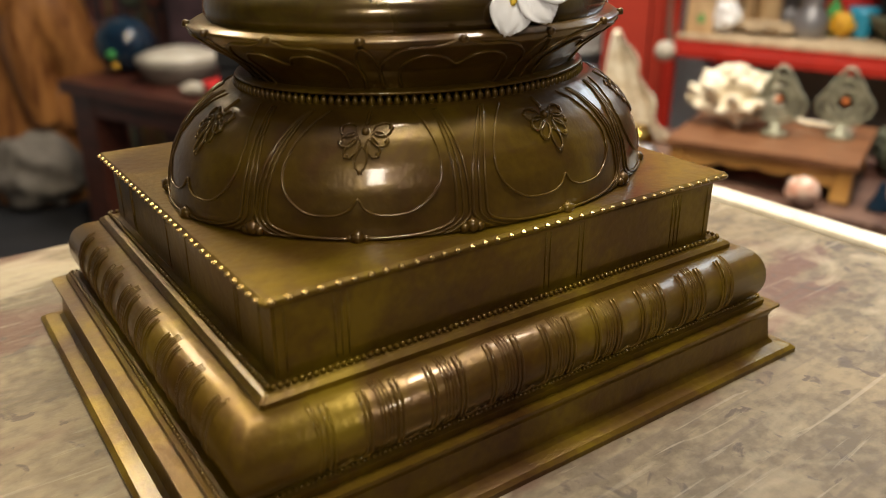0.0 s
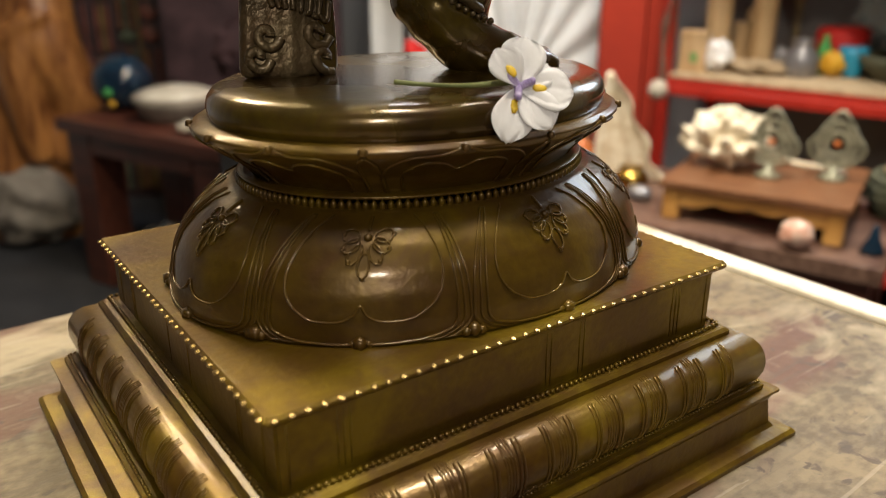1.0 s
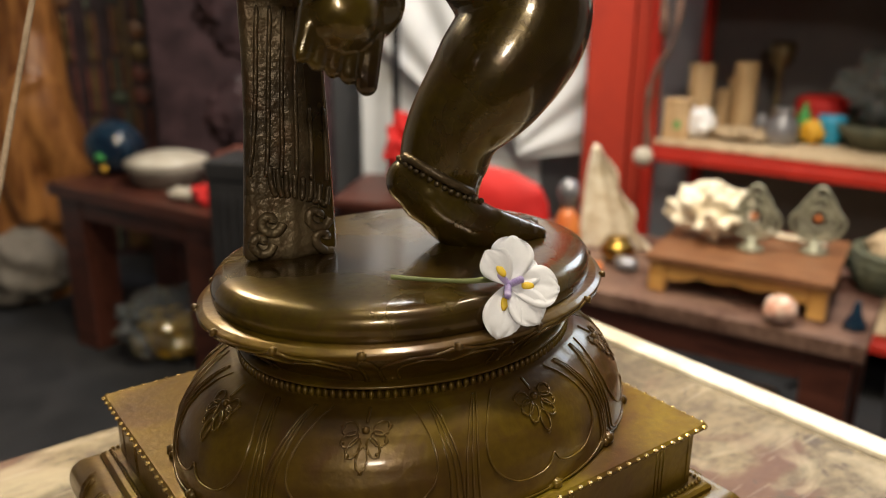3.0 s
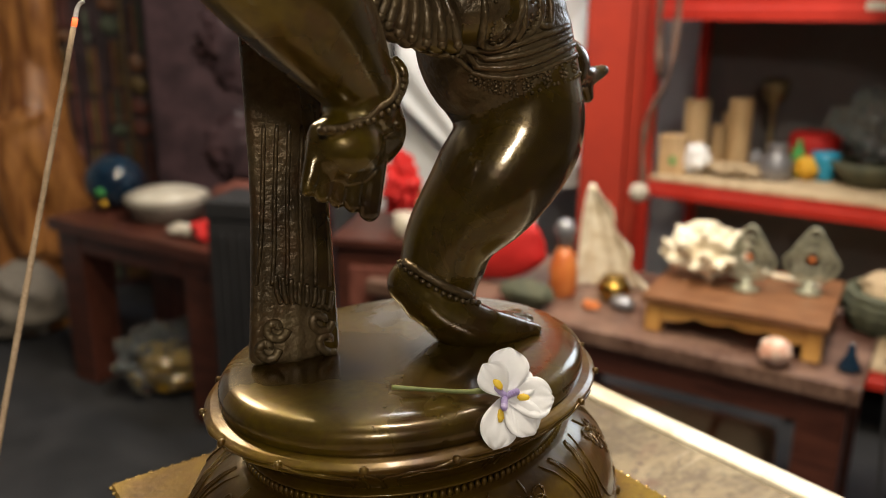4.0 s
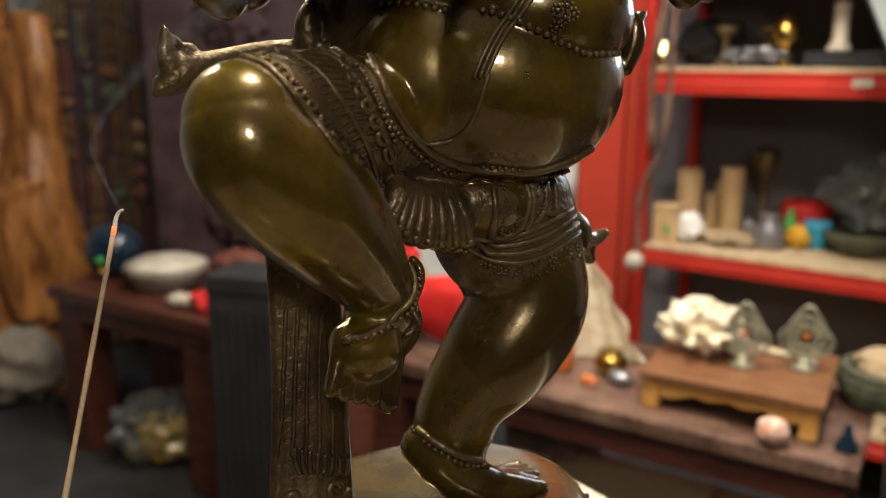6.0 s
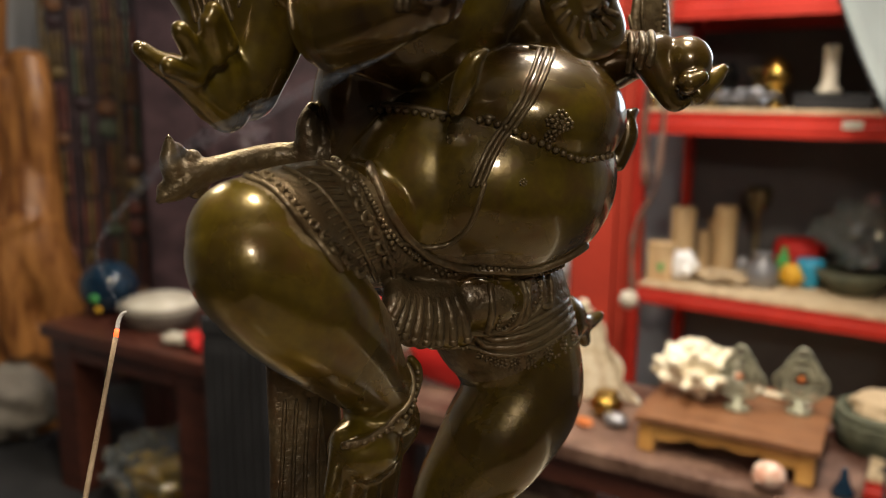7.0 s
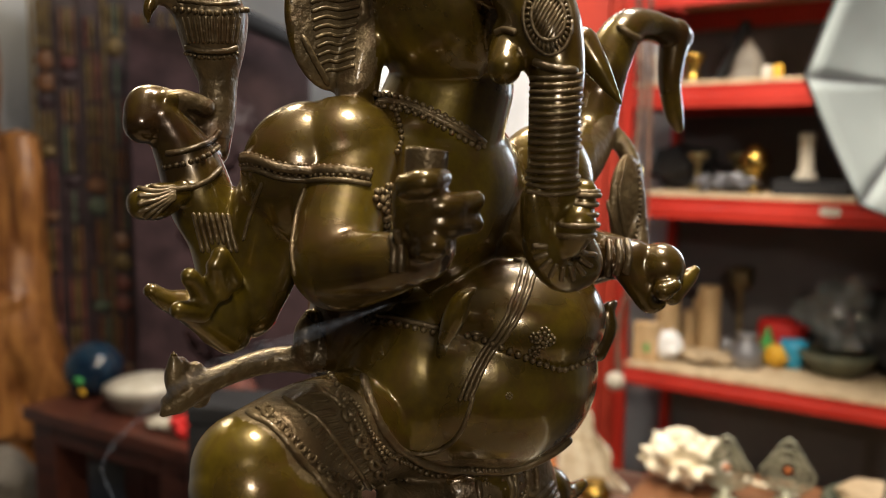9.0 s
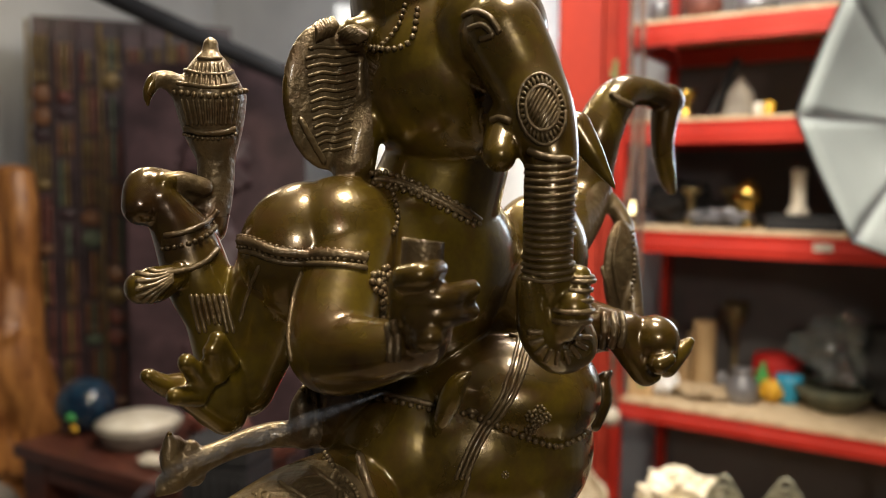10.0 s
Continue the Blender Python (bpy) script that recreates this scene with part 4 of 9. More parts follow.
cord([(-0.0529, 0.0217, 0.0433), (-0.0530, 0.0214, 0.0412), (-0.0531, 0.0208, 0.0381), (-0.0530, 0.0204, 0.0353), (-0.0526, 0.0198, 0.0329), (-0.0519, 0.0193, 0.0307), (-0.0515, 0.0188, 0.0292)], 0.00140)
cord([(-0.0495, 0.0204, 0.0418), (-0.0497, 0.0201, 0.0397), (-0.0499, 0.0196, 0.0366), (-0.0499, 0.0191, 0.0338), (-0.0497, 0.0187, 0.0318), (-0.0493, 0.0182, 0.0301), (-0.0490, 0.0179, 0.0289)], 0.00140)
cord([(-0.0462, 0.0191, 0.0404), (-0.0463, 0.0188, 0.0382), (-0.0466, 0.0184, 0.0350), (-0.0468, 0.0180, 0.0324), (-0.0467, 0.0176, 0.0307), (-0.0466, 0.0174, 0.0294), (-0.0465, 0.0172, 0.0285)], 0.00140)
cord([(-0.0428, 0.0178, 0.0390), (-0.0430, 0.0175, 0.0367), (-0.0434, 0.0171, 0.0335), (-0.0437, 0.0167, 0.0309), (-0.0438, 0.0165, 0.0295), (-0.0439, 0.0164, 0.0287), (-0.0440, 0.0163, 0.0282)], 0.00140)
cord([(-0.0389, 0.0174, 0.0371), (-0.0392, 0.0171, 0.0348), (-0.0396, 0.0167, 0.0315), (-0.0400, 0.0164, 0.0290), (-0.0404, 0.0163, 0.0280), (-0.0408, 0.0162, 0.0277), (-0.0411, 0.0162, 0.0276)], 0.00140)
cord([(-0.0349, 0.0171, 0.0352), (-0.0352, 0.0169, 0.0328), (-0.0358, 0.0164, 0.0295), (-0.0364, 0.0160, 0.0272), (-0.0371, 0.0159, 0.0265), (-0.0377, 0.0159, 0.0268), (-0.0382, 0.0160, 0.0270)], 0.00140)
cord([(-0.0309, 0.0167, 0.0332), (-0.0314, 0.0164, 0.0308), (-0.0320, 0.0159, 0.0275), (-0.0327, 0.0156, 0.0253), (-0.0336, 0.0156, 0.0250), (-0.0346, 0.0158, 0.0257), (-0.0353, 0.0159, 0.0263)], 0.00140)
cord([(-0.0269, 0.0163, 0.0313), (-0.0274, 0.0160, 0.0289), (-0.0281, 0.0155, 0.0255), (-0.0290, 0.0153, 0.0233), (-0.0301, 0.0155, 0.0234), (-0.0314, 0.0156, 0.0247), (-0.0324, 0.0157, 0.0257)], 0.00140)
cord([(-0.0551, 0.0163, 0.0085), (-0.0557, 0.0163, 0.0075), (-0.0566, 0.0163, 0.0061), (-0.0576, 0.0164, 0.0050), (-0.0588, 0.0168, 0.0045), (-0.0600, 0.0173, 0.0043), (-0.0612, 0.0176, 0.0045), (-0.0623, 0.0178, 0.0052), (-0.0632, 0.0181, 0.0061), (-0.0638, 0.0185, 0.0070), (-0.0640, 0.0189, 0.0079), (-0.0640, 0.0192, 0.0090), (-0.0638, 0.0193, 0.0099), (-0.0634, 0.0192, 0.0107), (-0.0628, 0.0190, 0.0114), (-0.0622, 0.0188, 0.0118), (-0.0615, 0.0187, 0.0120), (-0.0607, 0.0185, 0.0119), (-0.0601, 0.0184, 0.0116), (-0.0597, 0.0182, 0.0112), (-0.0594, 0.0180, 0.0107), (-0.0592, 0.0179, 0.0102), (-0.0592, 0.0178, 0.0098), (-0.0594, 0.0178, 0.0093), (-0.0595, 0.0178, 0.0090)], 0.00220)
cord([(-0.0278, 0.0145, 0.0168), (-0.0285, 0.0143, 0.0158), (-0.0295, 0.0141, 0.0145), (-0.0306, 0.0141, 0.0134), (-0.0320, 0.0141, 0.0131), (-0.0337, 0.0139, 0.0132), (-0.0350, 0.0141, 0.0135), (-0.0362, 0.0143, 0.0142), (-0.0372, 0.0145, 0.0152), (-0.0380, 0.0145, 0.0162), (-0.0384, 0.0147, 0.0174), (-0.0384, 0.0148, 0.0185), (-0.0382, 0.0149, 0.0194), (-0.0377, 0.0150, 0.0202), (-0.0370, 0.0152, 0.0207), (-0.0362, 0.0152, 0.0210), (-0.0354, 0.0152, 0.0211), (-0.0346, 0.0151, 0.0210), (-0.0339, 0.0150, 0.0207), (-0.0334, 0.0149, 0.0202), (-0.0330, 0.0149, 0.0197), (-0.0327, 0.0148, 0.0191), (-0.0327, 0.0147, 0.0186), (-0.0329, 0.0147, 0.0182), (-0.0331, 0.0146, 0.0179)], 0.00220)
cord([(-0.0503, 0.0163, 0.0174), (-0.0509, 0.0163, 0.0164), (-0.0518, 0.0164, 0.0149), (-0.0528, 0.0165, 0.0139), (-0.0539, 0.0169, 0.0133), (-0.0553, 0.0172, 0.0133), (-0.0565, 0.0175, 0.0135), (-0.0575, 0.0179, 0.0140), (-0.0583, 0.0184, 0.0148), (-0.0589, 0.0187, 0.0157), (-0.0592, 0.0190, 0.0167), (-0.0592, 0.0192, 0.0178), (-0.0590, 0.0193, 0.0188), (-0.0586, 0.0193, 0.0195), (-0.0580, 0.0192, 0.0201), (-0.0573, 0.0191, 0.0206), (-0.0566, 0.0189, 0.0207), (-0.0559, 0.0186, 0.0207), (-0.0554, 0.0184, 0.0205), (-0.0549, 0.0182, 0.0201), (-0.0546, 0.0180, 0.0196), (-0.0544, 0.0179, 0.0191), (-0.0544, 0.0178, 0.0186), (-0.0546, 0.0178, 0.0182), (-0.0547, 0.0178, 0.0178)], 0.00220)
cord([(-0.0273, 0.0139, 0.0021), (-0.0289, 0.0137, 0.0019), (-0.0305, 0.0137, 0.0020), (-0.0320, 0.0136, 0.0025), (-0.0335, 0.0132, 0.0035), (-0.0347, 0.0130, 0.0047), (-0.0355, 0.0131, 0.0058), (-0.0358, 0.0133, 0.0069), (-0.0359, 0.0134, 0.0080), (-0.0357, 0.0135, 0.0090), (-0.0352, 0.0136, 0.0097), (-0.0345, 0.0136, 0.0103), (-0.0337, 0.0137, 0.0107), (-0.0329, 0.0137, 0.0107), (-0.0320, 0.0137, 0.0105), (-0.0313, 0.0137, 0.0101), (-0.0308, 0.0136, 0.0097), (-0.0304, 0.0135, 0.0091), (-0.0301, 0.0134, 0.0086), (-0.0302, 0.0133, 0.0081), (-0.0304, 0.0133, 0.0077), (-0.0305, 0.0132, 0.0073)], 0.00220)
# thigh scrolls
cord([(-0.0836, -0.0353, 0.2260), (-0.0843, -0.0362, 0.2257), (-0.0852, -0.0373, 0.2252), (-0.0860, -0.0382, 0.2249), (-0.0866, -0.0385, 0.2248), (-0.0872, -0.0385, 0.2247), (-0.0876, -0.0383, 0.2248), (-0.0878, -0.0377, 0.2250), (-0.0878, -0.0369, 0.2253), (-0.0876, -0.0360, 0.2256), (-0.0872, -0.0348, 0.2259), (-0.0865, -0.0335, 0.2262), (-0.0858, -0.0324, 0.2264), (-0.0852, -0.0315, 0.2266), (-0.0846, -0.0311, 0.2267), (-0.0842, -0.0310, 0.2268), (-0.0841, -0.0316, 0.2267), (-0.0841, -0.0324, 0.2266), (-0.0842, -0.0330, 0.2265)], 0.00110)
cord([(-0.0827, -0.0429, 0.2223), (-0.0832, -0.0434, 0.2219), (-0.0839, -0.0441, 0.2214), (-0.0846, -0.0447, 0.2211), (-0.0852, -0.0450, 0.2210), (-0.0859, -0.0450, 0.2210), (-0.0864, -0.0450, 0.2211), (-0.0867, -0.0447, 0.2213), (-0.0868, -0.0443, 0.2216), (-0.0868, -0.0438, 0.2220), (-0.0866, -0.0433, 0.2223), (-0.0863, -0.0428, 0.2227), (-0.0859, -0.0423, 0.2230), (-0.0854, -0.0419, 0.2232), (-0.0850, -0.0417, 0.2233), (-0.0846, -0.0416, 0.2233), (-0.0843, -0.0417, 0.2233), (-0.0840, -0.0419, 0.2231), (-0.0839, -0.0420, 0.2230)], 0.00110)
cord([(-0.0802, -0.0469, 0.2182), (-0.0806, -0.0472, 0.2178), (-0.0812, -0.0477, 0.2173), (-0.0818, -0.0481, 0.2170), (-0.0825, -0.0483, 0.2168), (-0.0831, -0.0485, 0.2169), (-0.0837, -0.0485, 0.2170), (-0.0840, -0.0484, 0.2172), (-0.0843, -0.0482, 0.2176), (-0.0844, -0.0479, 0.2179), (-0.0843, -0.0476, 0.2183), (-0.0840, -0.0472, 0.2187), (-0.0837, -0.0469, 0.2190), (-0.0833, -0.0467, 0.2192), (-0.0828, -0.0465, 0.2193), (-0.0824, -0.0464, 0.2194), (-0.0821, -0.0464, 0.2193), (-0.0818, -0.0465, 0.2191), (-0.0816, -0.0466, 0.2190)], 0.00110)
cord([(-0.0768, -0.0491, 0.2138), (-0.0772, -0.0493, 0.2134), (-0.0777, -0.0496, 0.2129), (-0.0782, -0.0498, 0.2126), (-0.0789, -0.0500, 0.2124), (-0.0796, -0.0502, 0.2125), (-0.0801, -0.0503, 0.2126), (-0.0806, -0.0503, 0.2129), (-0.0809, -0.0502, 0.2133), (-0.0811, -0.0501, 0.2136), (-0.0810, -0.0499, 0.2140), (-0.0808, -0.0496, 0.2144), (-0.0805, -0.0494, 0.2147), (-0.0801, -0.0492, 0.2149), (-0.0796, -0.0490, 0.2150), (-0.0792, -0.0489, 0.2151), (-0.0789, -0.0489, 0.2150), (-0.0786, -0.0489, 0.2148), (-0.0784, -0.0490, 0.2147)], 0.00110)
cord([(-0.0725, -0.0496, 0.2091), (-0.0729, -0.0497, 0.2088), (-0.0734, -0.0500, 0.2082), (-0.0739, -0.0503, 0.2079), (-0.0746, -0.0505, 0.2078), (-0.0753, -0.0506, 0.2078), (-0.0759, -0.0508, 0.2079), (-0.0763, -0.0508, 0.2082), (-0.0767, -0.0508, 0.2086), (-0.0769, -0.0507, 0.2090), (-0.0769, -0.0506, 0.2094), (-0.0767, -0.0504, 0.2098), (-0.0764, -0.0502, 0.2101), (-0.0761, -0.0501, 0.2104), (-0.0756, -0.0499, 0.2105), (-0.0752, -0.0498, 0.2105), (-0.0748, -0.0497, 0.2104), (-0.0744, -0.0497, 0.2102), (-0.0742, -0.0497, 0.2100)], 0.00110)
cord([(-0.0674, -0.0487, 0.2041), (-0.0677, -0.0488, 0.2037), (-0.0683, -0.0492, 0.2032), (-0.0690, -0.0497, 0.2029), (-0.0698, -0.0501, 0.2028), (-0.0706, -0.0506, 0.2029), (-0.0713, -0.0508, 0.2031), (-0.0718, -0.0508, 0.2034), (-0.0721, -0.0507, 0.2038), (-0.0723, -0.0506, 0.2042), (-0.0722, -0.0504, 0.2046), (-0.0720, -0.0501, 0.2050), (-0.0717, -0.0500, 0.2053), (-0.0713, -0.0498, 0.2055), (-0.0709, -0.0497, 0.2056), (-0.0704, -0.0495, 0.2056), (-0.0700, -0.0494, 0.2055), (-0.0696, -0.0493, 0.2053), (-0.0693, -0.0492, 0.2051)], 0.00110)
cord([(-0.0617, -0.0472, 0.1987), (-0.0624, -0.0479, 0.1985), (-0.0635, -0.0493, 0.1982), (-0.0646, -0.0505, 0.1980), (-0.0656, -0.0513, 0.1981), (-0.0666, -0.0519, 0.1982), (-0.0674, -0.0523, 0.1984), (-0.0679, -0.0524, 0.1988), (-0.0682, -0.0522, 0.1991), (-0.0683, -0.0520, 0.1995), (-0.0681, -0.0515, 0.1998), (-0.0677, -0.0509, 0.2002), (-0.0672, -0.0503, 0.2004), (-0.0666, -0.0498, 0.2005), (-0.0659, -0.0492, 0.2005), (-0.0653, -0.0489, 0.2005), (-0.0648, -0.0486, 0.2003), (-0.0643, -0.0484, 0.2001), (-0.0640, -0.0483, 0.1999)], 0.00110)
cord([(-0.0555, -0.0449, 0.1930), (-0.0570, -0.0472, 0.1931), (-0.0589, -0.0498, 0.1931), (-0.0600, -0.0510, 0.1930), (-0.0611, -0.0519, 0.1931), (-0.0622, -0.0527, 0.1933), (-0.0631, -0.0532, 0.1936), (-0.0637, -0.0534, 0.1939), (-0.0640, -0.0533, 0.1943), (-0.0642, -0.0531, 0.1947), (-0.0640, -0.0526, 0.1951), (-0.0635, -0.0520, 0.1954), (-0.0630, -0.0514, 0.1956), (-0.0623, -0.0507, 0.1956), (-0.0615, -0.0500, 0.1956), (-0.0606, -0.0491, 0.1955), (-0.0598, -0.0485, 0.1952), (-0.0592, -0.0481, 0.1949), (-0.0588, -0.0477, 0.1946)], 0.00110)
cord([(-0.0443, -0.0348, 0.1850), (-0.0445, -0.0347, 0.1845), (-0.0528, -0.0479, 0.1874), (-0.0544, -0.0499, 0.1875), (-0.0557, -0.0510, 0.1876), (-0.0569, -0.0520, 0.1879), (-0.0579, -0.0528, 0.1883), (-0.0586, -0.0531, 0.1887), (-0.0591, -0.0532, 0.1891), (-0.0593, -0.0531, 0.1895), (-0.0591, -0.0526, 0.1899), (-0.0586, -0.0520, 0.1902), (-0.0580, -0.0513, 0.1904), (-0.0572, -0.0505, 0.1904), (-0.0563, -0.0496, 0.1903), (-0.0552, -0.0485, 0.1901), (-0.0540, -0.0470, 0.1896), (-0.0528, -0.0457, 0.1890), (-0.0519, -0.0446, 0.1885)], 0.00110)
cord([(-0.0737, -0.0335, 0.2268), (-0.0718, -0.0326, 0.2271), (-0.0690, -0.0312, 0.2275), (-0.0662, -0.0303, 0.2277), (-0.0633, -0.0304, 0.2275), (-0.0602, -0.0307, 0.2272), (-0.0580, -0.0309, 0.2269)], 0.00070)
cord([(-0.0741, -0.0382, 0.2247), (-0.0724, -0.0376, 0.2250), (-0.0698, -0.0365, 0.2255), (-0.0671, -0.0355, 0.2257), (-0.0640, -0.0351, 0.2255), (-0.0608, -0.0349, 0.2252), (-0.0584, -0.0345, 0.2249)], 0.00070)
cord([(-0.0737, -0.0413, 0.2225), (-0.0720, -0.0406, 0.2228), (-0.0696, -0.0396, 0.2233), (-0.0669, -0.0387, 0.2235), (-0.0639, -0.0382, 0.2234), (-0.0607, -0.0378, 0.2231), (-0.0584, -0.0375, 0.2228)], 0.00070)
cord([(-0.0731, -0.0438, 0.2203), (-0.0715, -0.0431, 0.2206), (-0.0691, -0.0422, 0.2210), (-0.0665, -0.0414, 0.2213), (-0.0635, -0.0407, 0.2212), (-0.0603, -0.0401, 0.2209), (-0.0579, -0.0396, 0.2206)], 0.00070)
cord([(-0.0720, -0.0453, 0.2179), (-0.0704, -0.0447, 0.2182), (-0.0681, -0.0438, 0.2187), (-0.0656, -0.0430, 0.2190), (-0.0626, -0.0423, 0.2189), (-0.0594, -0.0416, 0.2186), (-0.0571, -0.0411, 0.2184)], 0.00070)
cord([(-0.0708, -0.0467, 0.2155), (-0.0693, -0.0462, 0.2159), (-0.0670, -0.0453, 0.2164), (-0.0645, -0.0445, 0.2167), (-0.0616, -0.0437, 0.2166), (-0.0585, -0.0430, 0.2164), (-0.0563, -0.0424, 0.2162)], 0.00070)
cord([(-0.0693, -0.0475, 0.2130), (-0.0678, -0.0470, 0.2134), (-0.0656, -0.0462, 0.2139), (-0.0632, -0.0454, 0.2142), (-0.0604, -0.0446, 0.2142), (-0.0573, -0.0438, 0.2140), (-0.0550, -0.0431, 0.2139)], 0.00070)
cord([(-0.0675, -0.0479, 0.2105), (-0.0661, -0.0474, 0.2108), (-0.0640, -0.0466, 0.2114), (-0.0616, -0.0458, 0.2117), (-0.0589, -0.0450, 0.2118), (-0.0558, -0.0442, 0.2116), (-0.0536, -0.0435, 0.2115)], 0.00070)
cord([(-0.0657, -0.0481, 0.2078), (-0.0643, -0.0476, 0.2082), (-0.0622, -0.0469, 0.2088), (-0.0600, -0.0462, 0.2092), (-0.0573, -0.0454, 0.2093), (-0.0543, -0.0445, 0.2091), (-0.0521, -0.0438, 0.2090)], 0.00070)
cord([(-0.0634, -0.0475, 0.2050), (-0.0621, -0.0472, 0.2055), (-0.0602, -0.0466, 0.2061), (-0.0580, -0.0460, 0.2065), (-0.0553, -0.0452, 0.2066), (-0.0524, -0.0443, 0.2066), (-0.0503, -0.0436, 0.2065)], 0.00070)
cord([(-0.0610, -0.0468, 0.2022), (-0.0597, -0.0465, 0.2026), (-0.0578, -0.0459, 0.2033), (-0.0557, -0.0453, 0.2037), (-0.0532, -0.0445, 0.2039), (-0.0503, -0.0437, 0.2039), (-0.0483, -0.0430, 0.2038)], 0.00070)
cord([(-0.0583, -0.0457, 0.1992), (-0.0571, -0.0454, 0.1997), (-0.0554, -0.0451, 0.2004), (-0.0534, -0.0446, 0.2009), (-0.0509, -0.0438, 0.2011), (-0.0481, -0.0430, 0.2011), (-0.0461, -0.0423, 0.2011)], 0.00070)
cord([(-0.0552, -0.0439, 0.1959), (-0.0540, -0.0436, 0.1965), (-0.0524, -0.0433, 0.1972), (-0.0505, -0.0430, 0.1978), (-0.0482, -0.0424, 0.1981), (-0.0456, -0.0417, 0.1982), (-0.0437, -0.0412, 0.1983)], 0.00070)
cord([(-0.0519, -0.0418, 0.1926), (-0.0507, -0.0415, 0.1931), (-0.0492, -0.0414, 0.1939), (-0.0474, -0.0411, 0.1946), (-0.0452, -0.0406, 0.1950), (-0.0427, -0.0399, 0.1952), (-0.0409, -0.0395, 0.1953)], 0.00070)
cord([(-0.0478, -0.0386, 0.1889), (-0.0467, -0.0384, 0.1895), (-0.0455, -0.0387, 0.1904), (-0.0440, -0.0388, 0.1912), (-0.0420, -0.0385, 0.1917), (-0.0396, -0.0380, 0.1920), (-0.0379, -0.0376, 0.1922)], 0.00070)
cord([(-0.0482, -0.0317, 0.2242), (-0.0491, -0.0328, 0.2238), (-0.0504, -0.0343, 0.2231), (-0.0515, -0.0354, 0.2227), (-0.0525, -0.0360, 0.2225), (-0.0535, -0.0363, 0.2225), (-0.0542, -0.0363, 0.2226), (-0.0546, -0.0360, 0.2229), (-0.0547, -0.0354, 0.2234), (-0.0546, -0.0347, 0.2239), (-0.0541, -0.0338, 0.2244), (-0.0535, -0.0328, 0.2249), (-0.0528, -0.0319, 0.2254), (-0.0520, -0.0311, 0.2257), (-0.0511, -0.0305, 0.2259), (-0.0504, -0.0301, 0.2259), (-0.0499, -0.0300, 0.2258), (-0.0495, -0.0302, 0.2256), (-0.0494, -0.0305, 0.2254), (-0.0495, -0.0311, 0.2250), (-0.0499, -0.0318, 0.2247), (-0.0501, -0.0324, 0.2244)], 0.00140)
cord([(-0.0484, -0.0375, 0.2192), (-0.0491, -0.0381, 0.2187), (-0.0500, -0.0390, 0.2180), (-0.0509, -0.0397, 0.2175), (-0.0519, -0.0401, 0.2174), (-0.0528, -0.0404, 0.2174), (-0.0536, -0.0406, 0.2175), (-0.0541, -0.0405, 0.2179), (-0.0544, -0.0402, 0.2184), (-0.0545, -0.0398, 0.2189), (-0.0543, -0.0393, 0.2194), (-0.0538, -0.0387, 0.2200), (-0.0533, -0.0382, 0.2205), (-0.0527, -0.0377, 0.2208), (-0.0519, -0.0373, 0.2210), (-0.0513, -0.0370, 0.2210), (-0.0508, -0.0369, 0.2209), (-0.0503, -0.0370, 0.2207), (-0.0501, -0.0371, 0.2204), (-0.0501, -0.0374, 0.2201), (-0.0502, -0.0378, 0.2197), (-0.0503, -0.0381, 0.2194)], 0.00140)
cord([(-0.0471, -0.0405, 0.2139), (-0.0476, -0.0408, 0.2134), (-0.0483, -0.0414, 0.2127), (-0.0491, -0.0418, 0.2121), (-0.0500, -0.0422, 0.2120), (-0.0509, -0.0425, 0.2120), (-0.0517, -0.0427, 0.2122), (-0.0523, -0.0427, 0.2125), (-0.0528, -0.0427, 0.2131), (-0.0530, -0.0425, 0.2137), (-0.0530, -0.0423, 0.2142), (-0.0527, -0.0420, 0.2148), (-0.0522, -0.0416, 0.2153), (-0.0516, -0.0412, 0.2156), (-0.0510, -0.0409, 0.2158), (-0.0504, -0.0407, 0.2159), (-0.0498, -0.0406, 0.2157), (-0.0494, -0.0406, 0.2155), (-0.0490, -0.0406, 0.2152), (-0.0489, -0.0408, 0.2148), (-0.0490, -0.0409, 0.2144), (-0.0490, -0.0411, 0.2141)], 0.00140)
cord([(-0.0445, -0.0414, 0.2082), (-0.0450, -0.0417, 0.2077), (-0.0456, -0.0420, 0.2070), (-0.0463, -0.0423, 0.2064), (-0.0472, -0.0426, 0.2062), (-0.0481, -0.0429, 0.2063), (-0.0490, -0.0432, 0.2065), (-0.0496, -0.0434, 0.2069), (-0.0502, -0.0435, 0.2075), (-0.0505, -0.0435, 0.2081), (-0.0505, -0.0434, 0.2087), (-0.0503, -0.0432, 0.2093), (-0.0499, -0.0429, 0.2097), (-0.0494, -0.0426, 0.2101), (-0.0487, -0.0423, 0.2103), (-0.0481, -0.0421, 0.2103), (-0.0475, -0.0419, 0.2102), (-0.0470, -0.0418, 0.2099), (-0.0466, -0.0418, 0.2096), (-0.0465, -0.0419, 0.2092), (-0.0465, -0.0420, 0.2088), (-0.0465, -0.0421, 0.2085)], 0.00140)
